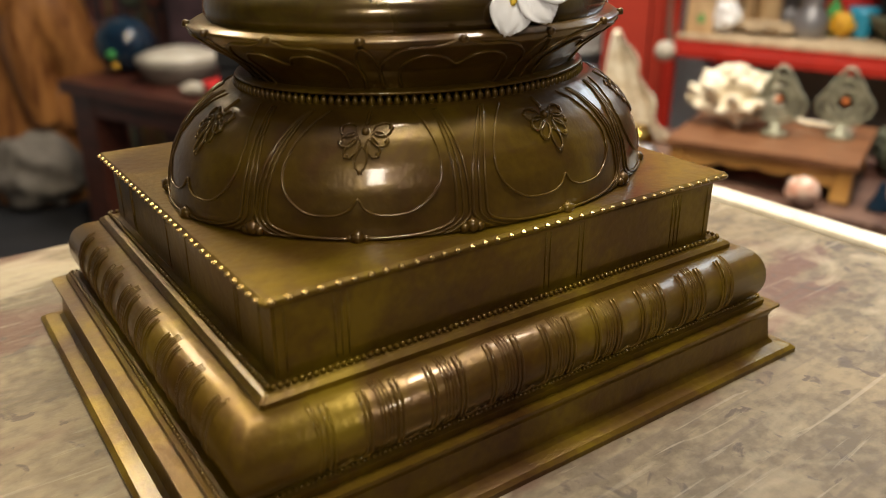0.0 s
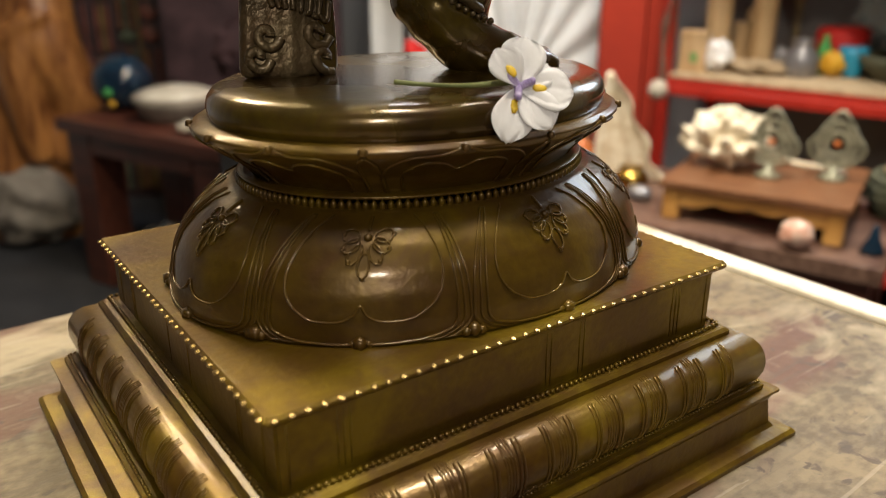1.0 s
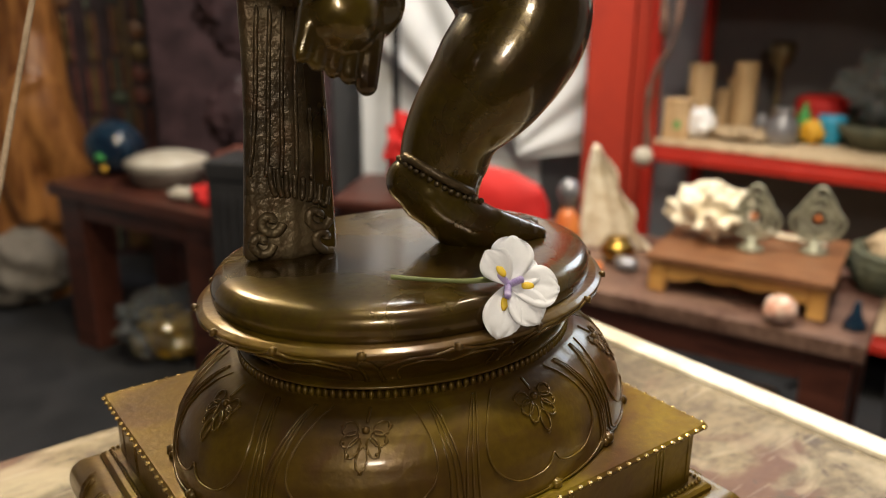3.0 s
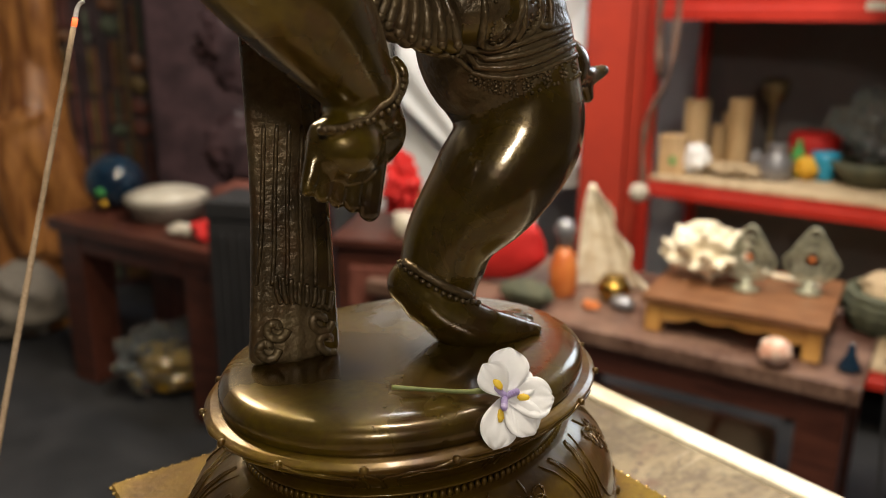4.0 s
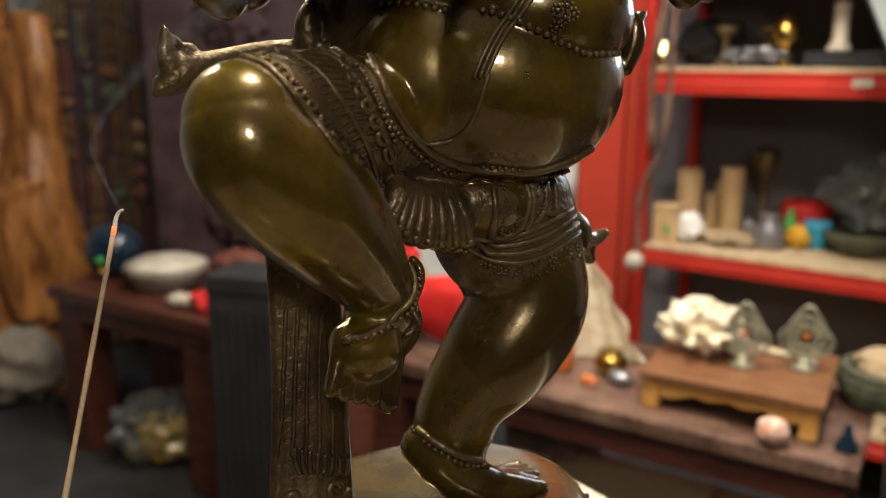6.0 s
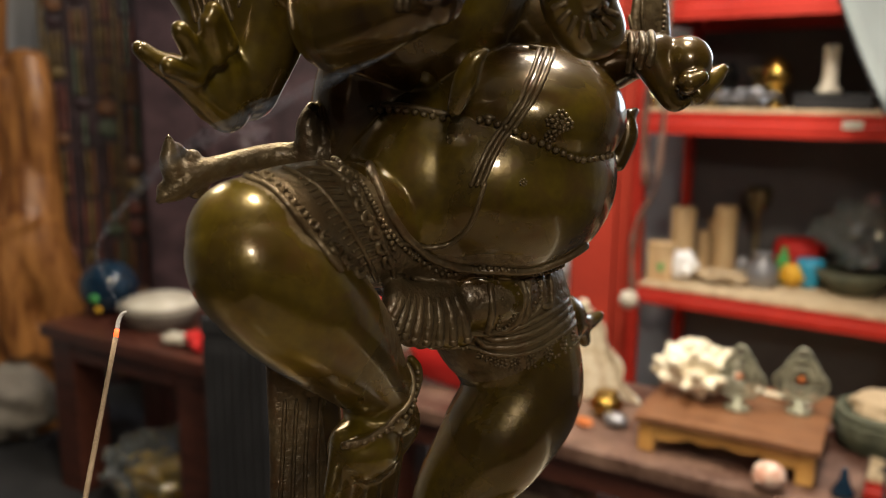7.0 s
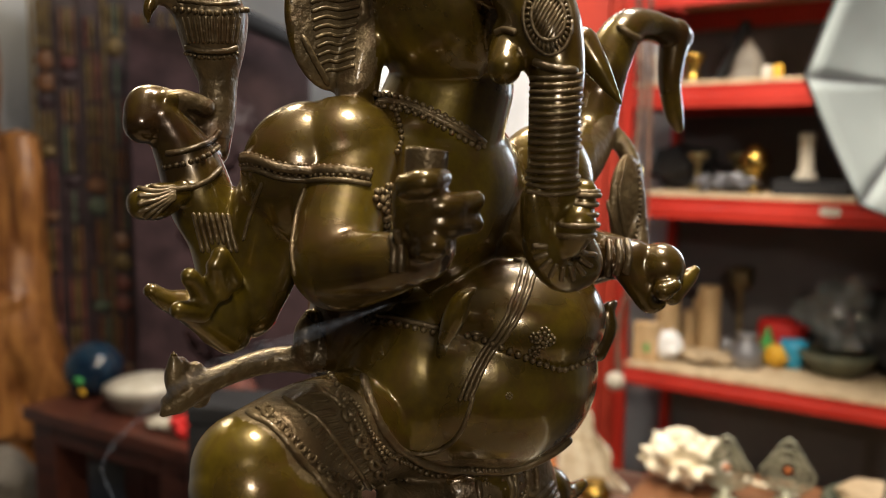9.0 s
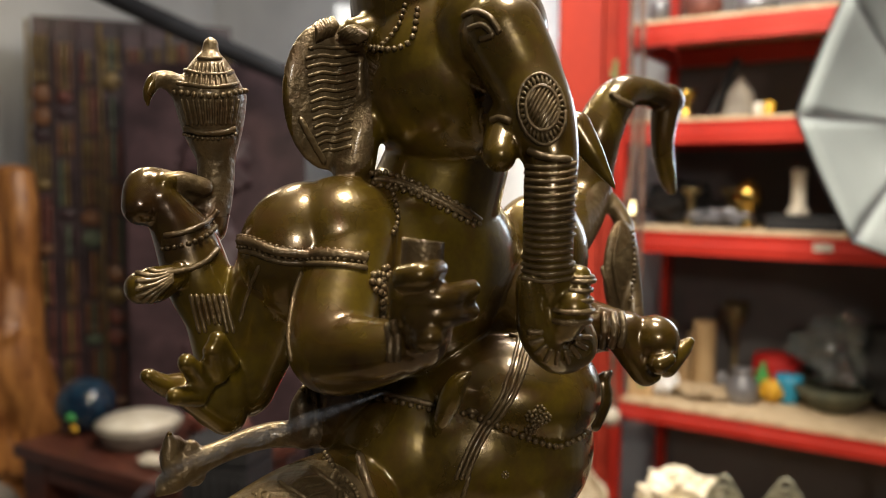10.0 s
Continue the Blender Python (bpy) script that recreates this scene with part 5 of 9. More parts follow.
cord([(-0.0408, -0.0406, 0.2022), (-0.0411, -0.0407, 0.2016), (-0.0417, -0.0409, 0.2008), (-0.0423, -0.0411, 0.2002), (-0.0432, -0.0413, 0.2001), (-0.0442, -0.0416, 0.2001), (-0.0451, -0.0419, 0.2004), (-0.0458, -0.0422, 0.2008), (-0.0464, -0.0424, 0.2014), (-0.0468, -0.0426, 0.2021), (-0.0469, -0.0426, 0.2027), (-0.0468, -0.0426, 0.2033), (-0.0465, -0.0425, 0.2038), (-0.0461, -0.0423, 0.2042), (-0.0454, -0.0421, 0.2044), (-0.0448, -0.0419, 0.2044), (-0.0442, -0.0417, 0.2043), (-0.0436, -0.0415, 0.2040), (-0.0432, -0.0414, 0.2037), (-0.0430, -0.0413, 0.2032), (-0.0429, -0.0413, 0.2028), (-0.0428, -0.0412, 0.2024)], 0.00140)
cord([(-0.0360, -0.0382, 0.1956), (-0.0362, -0.0380, 0.1949), (-0.0365, -0.0378, 0.1941), (-0.0370, -0.0378, 0.1934), (-0.0378, -0.0379, 0.1932), (-0.0388, -0.0382, 0.1933), (-0.0398, -0.0386, 0.1936), (-0.0406, -0.0390, 0.1941), (-0.0414, -0.0395, 0.1948), (-0.0420, -0.0398, 0.1955), (-0.0423, -0.0402, 0.1962), (-0.0423, -0.0404, 0.1969), (-0.0422, -0.0405, 0.1975), (-0.0418, -0.0405, 0.1978), (-0.0412, -0.0404, 0.1981), (-0.0406, -0.0402, 0.1981), (-0.0399, -0.0400, 0.1980), (-0.0393, -0.0397, 0.1976), (-0.0388, -0.0395, 0.1973), (-0.0384, -0.0392, 0.1968), (-0.0382, -0.0390, 0.1963), (-0.0381, -0.0389, 0.1959)], 0.00140)
cord([(-0.0297, -0.0337, 0.1883), (-0.0297, -0.0333, 0.1875), (-0.0297, -0.0326, 0.1865), (-0.0300, -0.0321, 0.1858), (-0.0307, -0.0321, 0.1855), (-0.0317, -0.0323, 0.1856), (-0.0328, -0.0328, 0.1859), (-0.0338, -0.0334, 0.1865), (-0.0348, -0.0342, 0.1873), (-0.0356, -0.0350, 0.1882), (-0.0362, -0.0356, 0.1890), (-0.0364, -0.0362, 0.1898), (-0.0364, -0.0365, 0.1904), (-0.0360, -0.0366, 0.1908), (-0.0354, -0.0365, 0.1910), (-0.0348, -0.0364, 0.1911), (-0.0342, -0.0361, 0.1909), (-0.0335, -0.0358, 0.1906), (-0.0329, -0.0354, 0.1902), (-0.0325, -0.0351, 0.1896), (-0.0322, -0.0348, 0.1890), (-0.0319, -0.0345, 0.1886)], 0.00140)
# cuff ridges and sweet ball
cord([(-0.1033, 0.0107, 0.3111), (-0.1055, 0.0095, 0.3110), (-0.1084, 0.0082, 0.3108), (-0.1111, 0.0080, 0.3109), (-0.1133, 0.0099, 0.3116)], 0.00110)
cord([(-0.1036, 0.0099, 0.3105), (-0.1058, 0.0085, 0.3102), (-0.1088, 0.0071, 0.3097), (-0.1115, 0.0066, 0.3095), (-0.1141, 0.0072, 0.3098), (-0.1166, 0.0087, 0.3103), (-0.1180, 0.0107, 0.3106)], 0.00110)
cord([(-0.1038, 0.0092, 0.3099), (-0.1061, 0.0078, 0.3094), (-0.1091, 0.0063, 0.3086), (-0.1118, 0.0058, 0.3080), (-0.1146, 0.0059, 0.3079), (-0.1173, 0.0064, 0.3079), (-0.1191, 0.0073, 0.3079)], 0.00110)
cord([(-0.1040, 0.0087, 0.3093), (-0.1063, 0.0072, 0.3086), (-0.1093, 0.0058, 0.3075), (-0.1120, 0.0053, 0.3065), (-0.1148, 0.0053, 0.3058), (-0.1176, 0.0056, 0.3053), (-0.1194, 0.0065, 0.3049)], 0.00110)
cord([(-0.1042, 0.0082, 0.3087), (-0.1065, 0.0068, 0.3077), (-0.1094, 0.0055, 0.3063), (-0.1121, 0.0052, 0.3049), (-0.1149, 0.0053, 0.3037), (-0.1176, 0.0059, 0.3025), (-0.1192, 0.0072, 0.3016)], 0.00110)
cord([(-0.1043, 0.0079, 0.3080), (-0.1066, 0.0065, 0.3068), (-0.1095, 0.0054, 0.3051), (-0.1121, 0.0053, 0.3033), (-0.1147, 0.0060, 0.3015), (-0.1170, 0.0079, 0.2995)], 0.00110)
cord([(-0.1044, 0.0076, 0.3073), (-0.1067, 0.0063, 0.3060), (-0.1095, 0.0055, 0.3039), (-0.1119, 0.0059, 0.3016), (-0.1140, 0.0082, 0.2991)], 0.00110)
# creases of the arm
cord([(-0.0616, -0.0225, 0.3113), (-0.0628, -0.0226, 0.3084), (-0.0646, -0.0233, 0.3044), (-0.0667, -0.0248, 0.3003), (-0.0690, -0.0274, 0.2964), (-0.0711, -0.0301, 0.2922), (-0.0728, -0.0328, 0.2884), (-0.0739, -0.0353, 0.2846), (-0.0742, -0.0373, 0.2809), (-0.0738, -0.0374, 0.2781)], 0.00090)
cord([(-0.0746, -0.0105, 0.3133), (-0.0751, -0.0087, 0.3101), (-0.0754, -0.0050, 0.3054), (-0.0755, -0.0012, 0.3006), (-0.0767, -0.0003, 0.2962), (-0.0776, 0.0006, 0.2917), (-0.0783, 0.0014, 0.2885)], 0.00090)
# crown band and necklace
beads([(-0.0188, -0.0085, 0.4073), (-0.0193, -0.0143, 0.4061), (-0.0188, -0.0202, 0.4050), (-0.0177, -0.0248, 0.4046), (-0.0164, -0.0278, 0.4052), (-0.0151, -0.0303, 0.4063), (-0.0138, -0.0319, 0.4084), (-0.0124, -0.0319, 0.4124), (-0.0107, -0.0308, 0.4174), (-0.0091, -0.0293, 0.4213)], 0.00150)
cord([(-0.0087, -0.0121, 0.3485), (-0.0067, -0.0162, 0.3473), (-0.0033, -0.0212, 0.3456), (0.0004, -0.0258, 0.3436), (0.0047, -0.0289, 0.3412), (0.0096, -0.0315, 0.3385), (0.0144, -0.0328, 0.3361), (0.0186, -0.0331, 0.3339), (0.0222, -0.0329, 0.3320), (0.0247, -0.0326, 0.3307)], 0.00140)
beads([(-0.0107, -0.0150, 0.3460), (-0.0080, -0.0180, 0.3448), (-0.0038, -0.0219, 0.3431), (0.0003, -0.0259, 0.3411), (0.0047, -0.0290, 0.3387), (0.0097, -0.0313, 0.3360), (0.0145, -0.0326, 0.3335), (0.0188, -0.0329, 0.3313), (0.0223, -0.0327, 0.3294), (0.0246, -0.0328, 0.3281)], 0.00140)
# thigh bands
cord([(-0.0923, -0.0309, 0.2256), (-0.0920, -0.0366, 0.2252), (-0.0898, -0.0404, 0.2240), (-0.0876, -0.0435, 0.2223), (-0.0858, -0.0465, 0.2198), (-0.0840, -0.0487, 0.2168), (-0.0817, -0.0504, 0.2133), (-0.0787, -0.0511, 0.2092), (-0.0756, -0.0520, 0.2048), (-0.0734, -0.0542, 0.2010), (-0.0713, -0.0558, 0.1975), (-0.0690, -0.0566, 0.1943), (-0.0673, -0.0570, 0.1920)], 0.00140)
beads([(-0.0877, -0.0310, 0.2262), (-0.0861, -0.0367, 0.2254), (-0.0841, -0.0408, 0.2238), (-0.0822, -0.0439, 0.2215), (-0.0804, -0.0467, 0.2185), (-0.0782, -0.0487, 0.2151), (-0.0751, -0.0497, 0.2110), (-0.0716, -0.0498, 0.2063), (-0.0684, -0.0500, 0.2019), (-0.0664, -0.0519, 0.1980), (-0.0647, -0.0538, 0.1945), (-0.0635, -0.0548, 0.1919)], 0.00090)
cord([(-0.0757, -0.0280, 0.2279), (-0.0746, -0.0336, 0.2267), (-0.0716, -0.0380, 0.2246), (-0.0684, -0.0412, 0.2219), (-0.0658, -0.0435, 0.2184), (-0.0634, -0.0454, 0.2144), (-0.0606, -0.0461, 0.2102), (-0.0574, -0.0458, 0.2060), (-0.0541, -0.0448, 0.2015), (-0.0500, -0.0425, 0.1966), (-0.0449, -0.0386, 0.1904), (-0.0381, -0.0317, 0.1831), (-0.0308, -0.0229, 0.1767)], 0.00120)
cord([(-0.0588, -0.0231, 0.2290), (-0.0584, -0.0300, 0.2272), (-0.0552, -0.0345, 0.2242), (-0.0519, -0.0377, 0.2206), (-0.0500, -0.0401, 0.2166), (-0.0481, -0.0415, 0.2120), (-0.0458, -0.0421, 0.2073), (-0.0425, -0.0411, 0.2023), (-0.0387, -0.0394, 0.1970), (-0.0345, -0.0365, 0.1916), (-0.0299, -0.0321, 0.1858), (-0.0247, -0.0262, 0.1796), (-0.0192, -0.0192, 0.1744)], 0.00140)
beads([(-0.0458, -0.0133, 0.2284), (-0.0499, -0.0271, 0.2271), (-0.0480, -0.0323, 0.2238), (-0.0457, -0.0358, 0.2200), (-0.0444, -0.0384, 0.2159), (-0.0428, -0.0398, 0.2112), (-0.0410, -0.0405, 0.2067), (-0.0379, -0.0396, 0.2019), (-0.0346, -0.0382, 0.1972), (-0.0317, -0.0363, 0.1936)], 0.00140)
# belly snake, thread and chest ornaments
beads([(-0.0218, -0.0045, 0.2495), (-0.0186, -0.0067, 0.2487), (-0.0153, -0.0121, 0.2482), (-0.0123, -0.0182, 0.2479), (-0.0089, -0.0234, 0.2471), (-0.0048, -0.0278, 0.2459), (-0.0006, -0.0327, 0.2451)], 0.00170)
beads([(0.0084, -0.0430, 0.2452), (0.0135, -0.0475, 0.2443), (0.0184, -0.0525, 0.2421), (0.0237, -0.0570, 0.2388), (0.0292, -0.0605, 0.2357), (0.0348, -0.0625, 0.2325), (0.0400, -0.0643, 0.2298), (0.0465, -0.0648, 0.2283), (0.0564, -0.0633, 0.2292), (0.0709, -0.0578, 0.2303)], 0.00170)
cord([(-0.0184, -0.0064, 0.2513), (-0.0141, -0.0103, 0.2503), (-0.0112, -0.0165, 0.2499), (-0.0078, -0.0218, 0.2492), (-0.0037, -0.0263, 0.2480), (0.0004, -0.0313, 0.2472)], 0.00160)
cord([(0.0102, -0.0432, 0.2465), (0.0143, -0.0466, 0.2461)], 0.00160)
cord([(0.0399, -0.0370, 0.2770), (0.0408, -0.0372, 0.2734), (0.0427, -0.0368, 0.2681), (0.0441, -0.0359, 0.2626), (0.0402, -0.0394, 0.2593), (0.0347, -0.0437, 0.2564), (0.0300, -0.0464, 0.2532), (0.0249, -0.0483, 0.2500), (0.0196, -0.0494, 0.2468), (0.0153, -0.0498, 0.2433), (0.0115, -0.0501, 0.2399), (0.0084, -0.0501, 0.2363), (0.0055, -0.0500, 0.2323), (0.0025, -0.0500, 0.2275), (0.0002, -0.0492, 0.2220), (-0.0011, -0.0485, 0.2181)], 0.00110)
cord([(0.0419, -0.0383, 0.2770), (0.0429, -0.0384, 0.2734), (0.0450, -0.0378, 0.2680), (0.0470, -0.0364, 0.2624), (0.0428, -0.0401, 0.2590), (0.0374, -0.0444, 0.2561), (0.0324, -0.0473, 0.2530), (0.0271, -0.0493, 0.2499), (0.0218, -0.0504, 0.2466), (0.0172, -0.0510, 0.2433), (0.0134, -0.0515, 0.2399), (0.0102, -0.0514, 0.2363), (0.0073, -0.0513, 0.2323), (0.0043, -0.0513, 0.2275), (0.0020, -0.0506, 0.2220), (0.0005, -0.0501, 0.2182)], 0.00110)
cord([(0.0475, -0.0387, 0.2678), (0.0494, -0.0373, 0.2622), (0.0458, -0.0405, 0.2587), (0.0400, -0.0451, 0.2559), (0.0349, -0.0480, 0.2528), (0.0293, -0.0503, 0.2498), (0.0240, -0.0513, 0.2465), (0.0193, -0.0521, 0.2431), (0.0152, -0.0528, 0.2398), (0.0120, -0.0527, 0.2363), (0.0091, -0.0526, 0.2323), (0.0061, -0.0526, 0.2275), (0.0038, -0.0519, 0.2220), (0.0023, -0.0514, 0.2182)], 0.00110)
cord([(0.0040, -0.0522, 0.2209), (0.0025, -0.0516, 0.2157), (0.0012, -0.0495, 0.2081), (0.0004, -0.0459, 0.2015), (-0.0006, -0.0418, 0.1970), (-0.0027, -0.0381, 0.1938), (-0.0067, -0.0356, 0.1921), (-0.0121, -0.0317, 0.1918), (-0.0225, -0.0338, 0.1940), (-0.0305, -0.0367, 0.1959)], 0.00110)
beads([(-0.0201, -0.0086, 0.3522), (-0.0105, -0.0018, 0.3517), (-0.0082, -0.0097, 0.3506), (-0.0056, -0.0165, 0.3491), (-0.0027, -0.0215, 0.3471), (0.0005, -0.0258, 0.3448), (0.0045, -0.0288, 0.3424), (0.0091, -0.0314, 0.3397), (0.0146, -0.0329, 0.3368), (0.0190, -0.0333, 0.3347)], 0.00160)
cord([(-0.0177, -0.0059, 0.3492), (-0.0136, -0.0073, 0.3485), (-0.0101, -0.0128, 0.3475), (-0.0064, -0.0178, 0.3460), (-0.0030, -0.0220, 0.3441), (0.0004, -0.0260, 0.3418), (0.0045, -0.0288, 0.3394), (0.0093, -0.0313, 0.3366), (0.0148, -0.0327, 0.3337), (0.0193, -0.0329, 0.3316)], 0.00160)
beads([(-0.0190, -0.0091, 0.3461), (-0.0161, -0.0120, 0.3455), (-0.0122, -0.0162, 0.3444), (-0.0079, -0.0199, 0.3430), (-0.0039, -0.0232, 0.3411), (0.0000, -0.0265, 0.3388), (0.0043, -0.0291, 0.3363), (0.0094, -0.0312, 0.3336), (0.0148, -0.0327, 0.3307), (0.0192, -0.0331, 0.3285)], 0.00160)
beads([(-0.0127, -0.0135, 0.3460), (-0.0136, -0.0164, 0.3435), (-0.0146, -0.0198, 0.3399), (-0.0158, -0.0225, 0.3361), (-0.0178, -0.0245, 0.3318), (-0.0220, -0.0289, 0.3275), (-0.0248, -0.0316, 0.3245)], 0.00140)
beads([(-0.0758, 0.0056, 0.3240), (-0.0761, -0.0031, 0.3245), (-0.0747, -0.0084, 0.3237), (-0.0724, -0.0128, 0.3223), (-0.0697, -0.0160, 0.3211), (-0.0667, -0.0184, 0.3205), (-0.0636, -0.0203, 0.3202), (-0.0600, -0.0220, 0.3200), (-0.0563, -0.0245, 0.3198), (-0.0536, -0.0294, 0.3199), (-0.0504, -0.0328, 0.3199), (-0.0468, -0.0353, 0.3194), (-0.0428, -0.0367, 0.3188), (-0.0396, -0.0371, 0.3183)], 0.00120)
cord([(-0.0765, 0.0039, 0.3222), (-0.0765, -0.0039, 0.3227), (-0.0749, -0.0089, 0.3219), (-0.0726, -0.0130, 0.3205), (-0.0698, -0.0162, 0.3193), (-0.0668, -0.0185, 0.3187), (-0.0637, -0.0205, 0.3184), (-0.0601, -0.0221, 0.3181), (-0.0569, -0.0257, 0.3181), (-0.0543, -0.0307, 0.3182), (-0.0511, -0.0340, 0.3181), (-0.0474, -0.0364, 0.3177), (-0.0434, -0.0377, 0.3171), (-0.0402, -0.0380, 0.3165)], 0.00220)
beads([(-0.0770, 0.0029, 0.3201), (-0.0767, -0.0043, 0.3206), (-0.0750, -0.0092, 0.3198), (-0.0727, -0.0132, 0.3184), (-0.0699, -0.0163, 0.3172), (-0.0669, -0.0187, 0.3166), (-0.0638, -0.0206, 0.3163), (-0.0603, -0.0225, 0.3161), (-0.0578, -0.0273, 0.3162), (-0.0551, -0.0321, 0.3163), (-0.0518, -0.0352, 0.3162), (-0.0481, -0.0375, 0.3158), (-0.0441, -0.0387, 0.3151), (-0.0408, -0.0389, 0.3146)], 0.00120)
cord([(-0.0773, 0.0023, 0.3183), (-0.0769, -0.0047, 0.3187), (-0.0751, -0.0094, 0.3180), (-0.0727, -0.0134, 0.3165), (-0.0699, -0.0164, 0.3154), (-0.0669, -0.0187, 0.3148), (-0.0638, -0.0206, 0.3145), (-0.0606, -0.0230, 0.3143), (-0.0586, -0.0287, 0.3145), (-0.0558, -0.0333, 0.3146), (-0.0525, -0.0363, 0.3145), (-0.0487, -0.0385, 0.3141), (-0.0446, -0.0397, 0.3134), (-0.0413, -0.0398, 0.3128)], 0.00120)
# trunk rings
cord([(0.0007, -0.0873, 0.3547), (-0.0005, -0.0908, 0.3543), (-0.0008, -0.0936, 0.3540), (-0.0004, -0.0961, 0.3538), (0.0005, -0.0982, 0.3537), (0.0019, -0.0999, 0.3538), (0.0037, -0.1013, 0.3540), (0.0060, -0.1022, 0.3543), (0.0083, -0.1026, 0.3547), (0.0102, -0.1025, 0.3551), (0.0117, -0.1023, 0.3556), (0.0129, -0.1020, 0.3559)], 0.00090)
cord([(0.0000, -0.0881, 0.3520), (-0.0014, -0.0918, 0.3516), (-0.0016, -0.0945, 0.3513), (-0.0011, -0.0968, 0.3511), (-0.0001, -0.0989, 0.3511), (0.0013, -0.1006, 0.3511), (0.0031, -0.1019, 0.3513), (0.0055, -0.1028, 0.3517), (0.0078, -0.1031, 0.3520), (0.0097, -0.1030, 0.3525), (0.0113, -0.1027, 0.3529), (0.0125, -0.1024, 0.3532)], 0.00090)
cord([(-0.0010, -0.0892, 0.3492), (-0.0020, -0.0925, 0.3489), (-0.0021, -0.0951, 0.3486), (-0.0016, -0.0974, 0.3485), (-0.0006, -0.0995, 0.3484), (0.0008, -0.1011, 0.3485), (0.0027, -0.1024, 0.3487), (0.0050, -0.1033, 0.3490), (0.0073, -0.1036, 0.3494), (0.0093, -0.1035, 0.3498), (0.0111, -0.1030, 0.3502), (0.0124, -0.1026, 0.3505)], 0.00090)
cord([(-0.0017, -0.0900, 0.3465), (-0.0026, -0.0932, 0.3462), (-0.0026, -0.0957, 0.3460), (-0.0020, -0.0979, 0.3458), (-0.0009, -0.0999, 0.3458), (0.0005, -0.1015, 0.3458), (0.0024, -0.1028, 0.3460), (0.0047, -0.1037, 0.3464), (0.0071, -0.1039, 0.3467), (0.0091, -0.1038, 0.3471), (0.0110, -0.1032, 0.3475), (0.0125, -0.1025, 0.3478)], 0.00090)
cord([(-0.0021, -0.0905, 0.3438), (-0.0029, -0.0936, 0.3435), (-0.0028, -0.0960, 0.3433), (-0.0022, -0.0982, 0.3432), (-0.0011, -0.1002, 0.3431), (0.0004, -0.1018, 0.3432), (0.0022, -0.1030, 0.3434), (0.0046, -0.1039, 0.3437), (0.0070, -0.1041, 0.3441), (0.0090, -0.1039, 0.3445), (0.0110, -0.1033, 0.3448), (0.0131, -0.1021, 0.3451)], 0.00090)
cord([(-0.0024, -0.0909, 0.3411), (-0.0031, -0.0938, 0.3409), (-0.0030, -0.0962, 0.3407), (-0.0023, -0.0984, 0.3405), (-0.0012, -0.1004, 0.3405), (0.0002, -0.1020, 0.3406), (0.0021, -0.1032, 0.3408), (0.0045, -0.1040, 0.3411), (0.0069, -0.1043, 0.3414), (0.0090, -0.1040, 0.3418), (0.0111, -0.1033, 0.3422)], 0.00090)
cord([(-0.0026, -0.0912, 0.3384), (-0.0032, -0.0940, 0.3382), (-0.0031, -0.0964, 0.3380), (-0.0024, -0.0985, 0.3379), (-0.0013, -0.1005, 0.3379), (0.0002, -0.1021, 0.3379), (0.0021, -0.1034, 0.3381), (0.0044, -0.1042, 0.3384), (0.0069, -0.1043, 0.3388), (0.0091, -0.1040, 0.3391), (0.0113, -0.1031, 0.3395)], 0.00090)
cord([(-0.0027, -0.0914, 0.3357), (-0.0032, -0.0941, 0.3355), (-0.0031, -0.0965, 0.3353), (-0.0024, -0.0986, 0.3352), (-0.0013, -0.1006, 0.3352), (0.0002, -0.1022, 0.3353), (0.0021, -0.1034, 0.3355), (0.0045, -0.1042, 0.3358), (0.0070, -0.1044, 0.3361), (0.0092, -0.1040, 0.3364), (0.0116, -0.1030, 0.3368)], 0.00090)
cord([(-0.0027, -0.0915, 0.3330), (-0.0032, -0.0942, 0.3328), (-0.0031, -0.0965, 0.3327), (-0.0024, -0.0986, 0.3326), (-0.0012, -0.1006, 0.3326), (0.0003, -0.1021, 0.3326), (0.0022, -0.1034, 0.3328), (0.0046, -0.1042, 0.3331), (0.0071, -0.1044, 0.3334), (0.0093, -0.1040, 0.3337), (0.0119, -0.1028, 0.3340)], 0.00090)
cord([(-0.0027, -0.0915, 0.3303), (-0.0031, -0.0942, 0.3301), (-0.0029, -0.0965, 0.3300), (-0.0023, -0.0986, 0.3299), (-0.0011, -0.1005, 0.3299), (0.0004, -0.1021, 0.3300), (0.0023, -0.1033, 0.3302), (0.0047, -0.1041, 0.3305), (0.0072, -0.1043, 0.3307), (0.0095, -0.1039, 0.3310), (0.0123, -0.1024, 0.3313)], 0.00090)
cord([(-0.0025, -0.0914, 0.3276), (-0.0029, -0.0940, 0.3274), (-0.0028, -0.0964, 0.3273), (-0.0020, -0.0984, 0.3272), (-0.0009, -0.1004, 0.3272), (0.0006, -0.1019, 0.3273), (0.0026, -0.1032, 0.3275), (0.0050, -0.1040, 0.3278), (0.0075, -0.1041, 0.3280), (0.0098, -0.1037, 0.3283), (0.0133, -0.1017, 0.3285)], 0.00090)
cord([(-0.0022, -0.0911, 0.3249), (-0.0026, -0.0938, 0.3247), (-0.0024, -0.0961, 0.3246), (-0.0018, -0.0982, 0.3245), (-0.0006, -0.1002, 0.3245), (0.0009, -0.1017, 0.3246), (0.0029, -0.1029, 0.3248), (0.0053, -0.1038, 0.3251), (0.0078, -0.1039, 0.3253), (0.0102, -0.1034, 0.3256)], 0.00090)
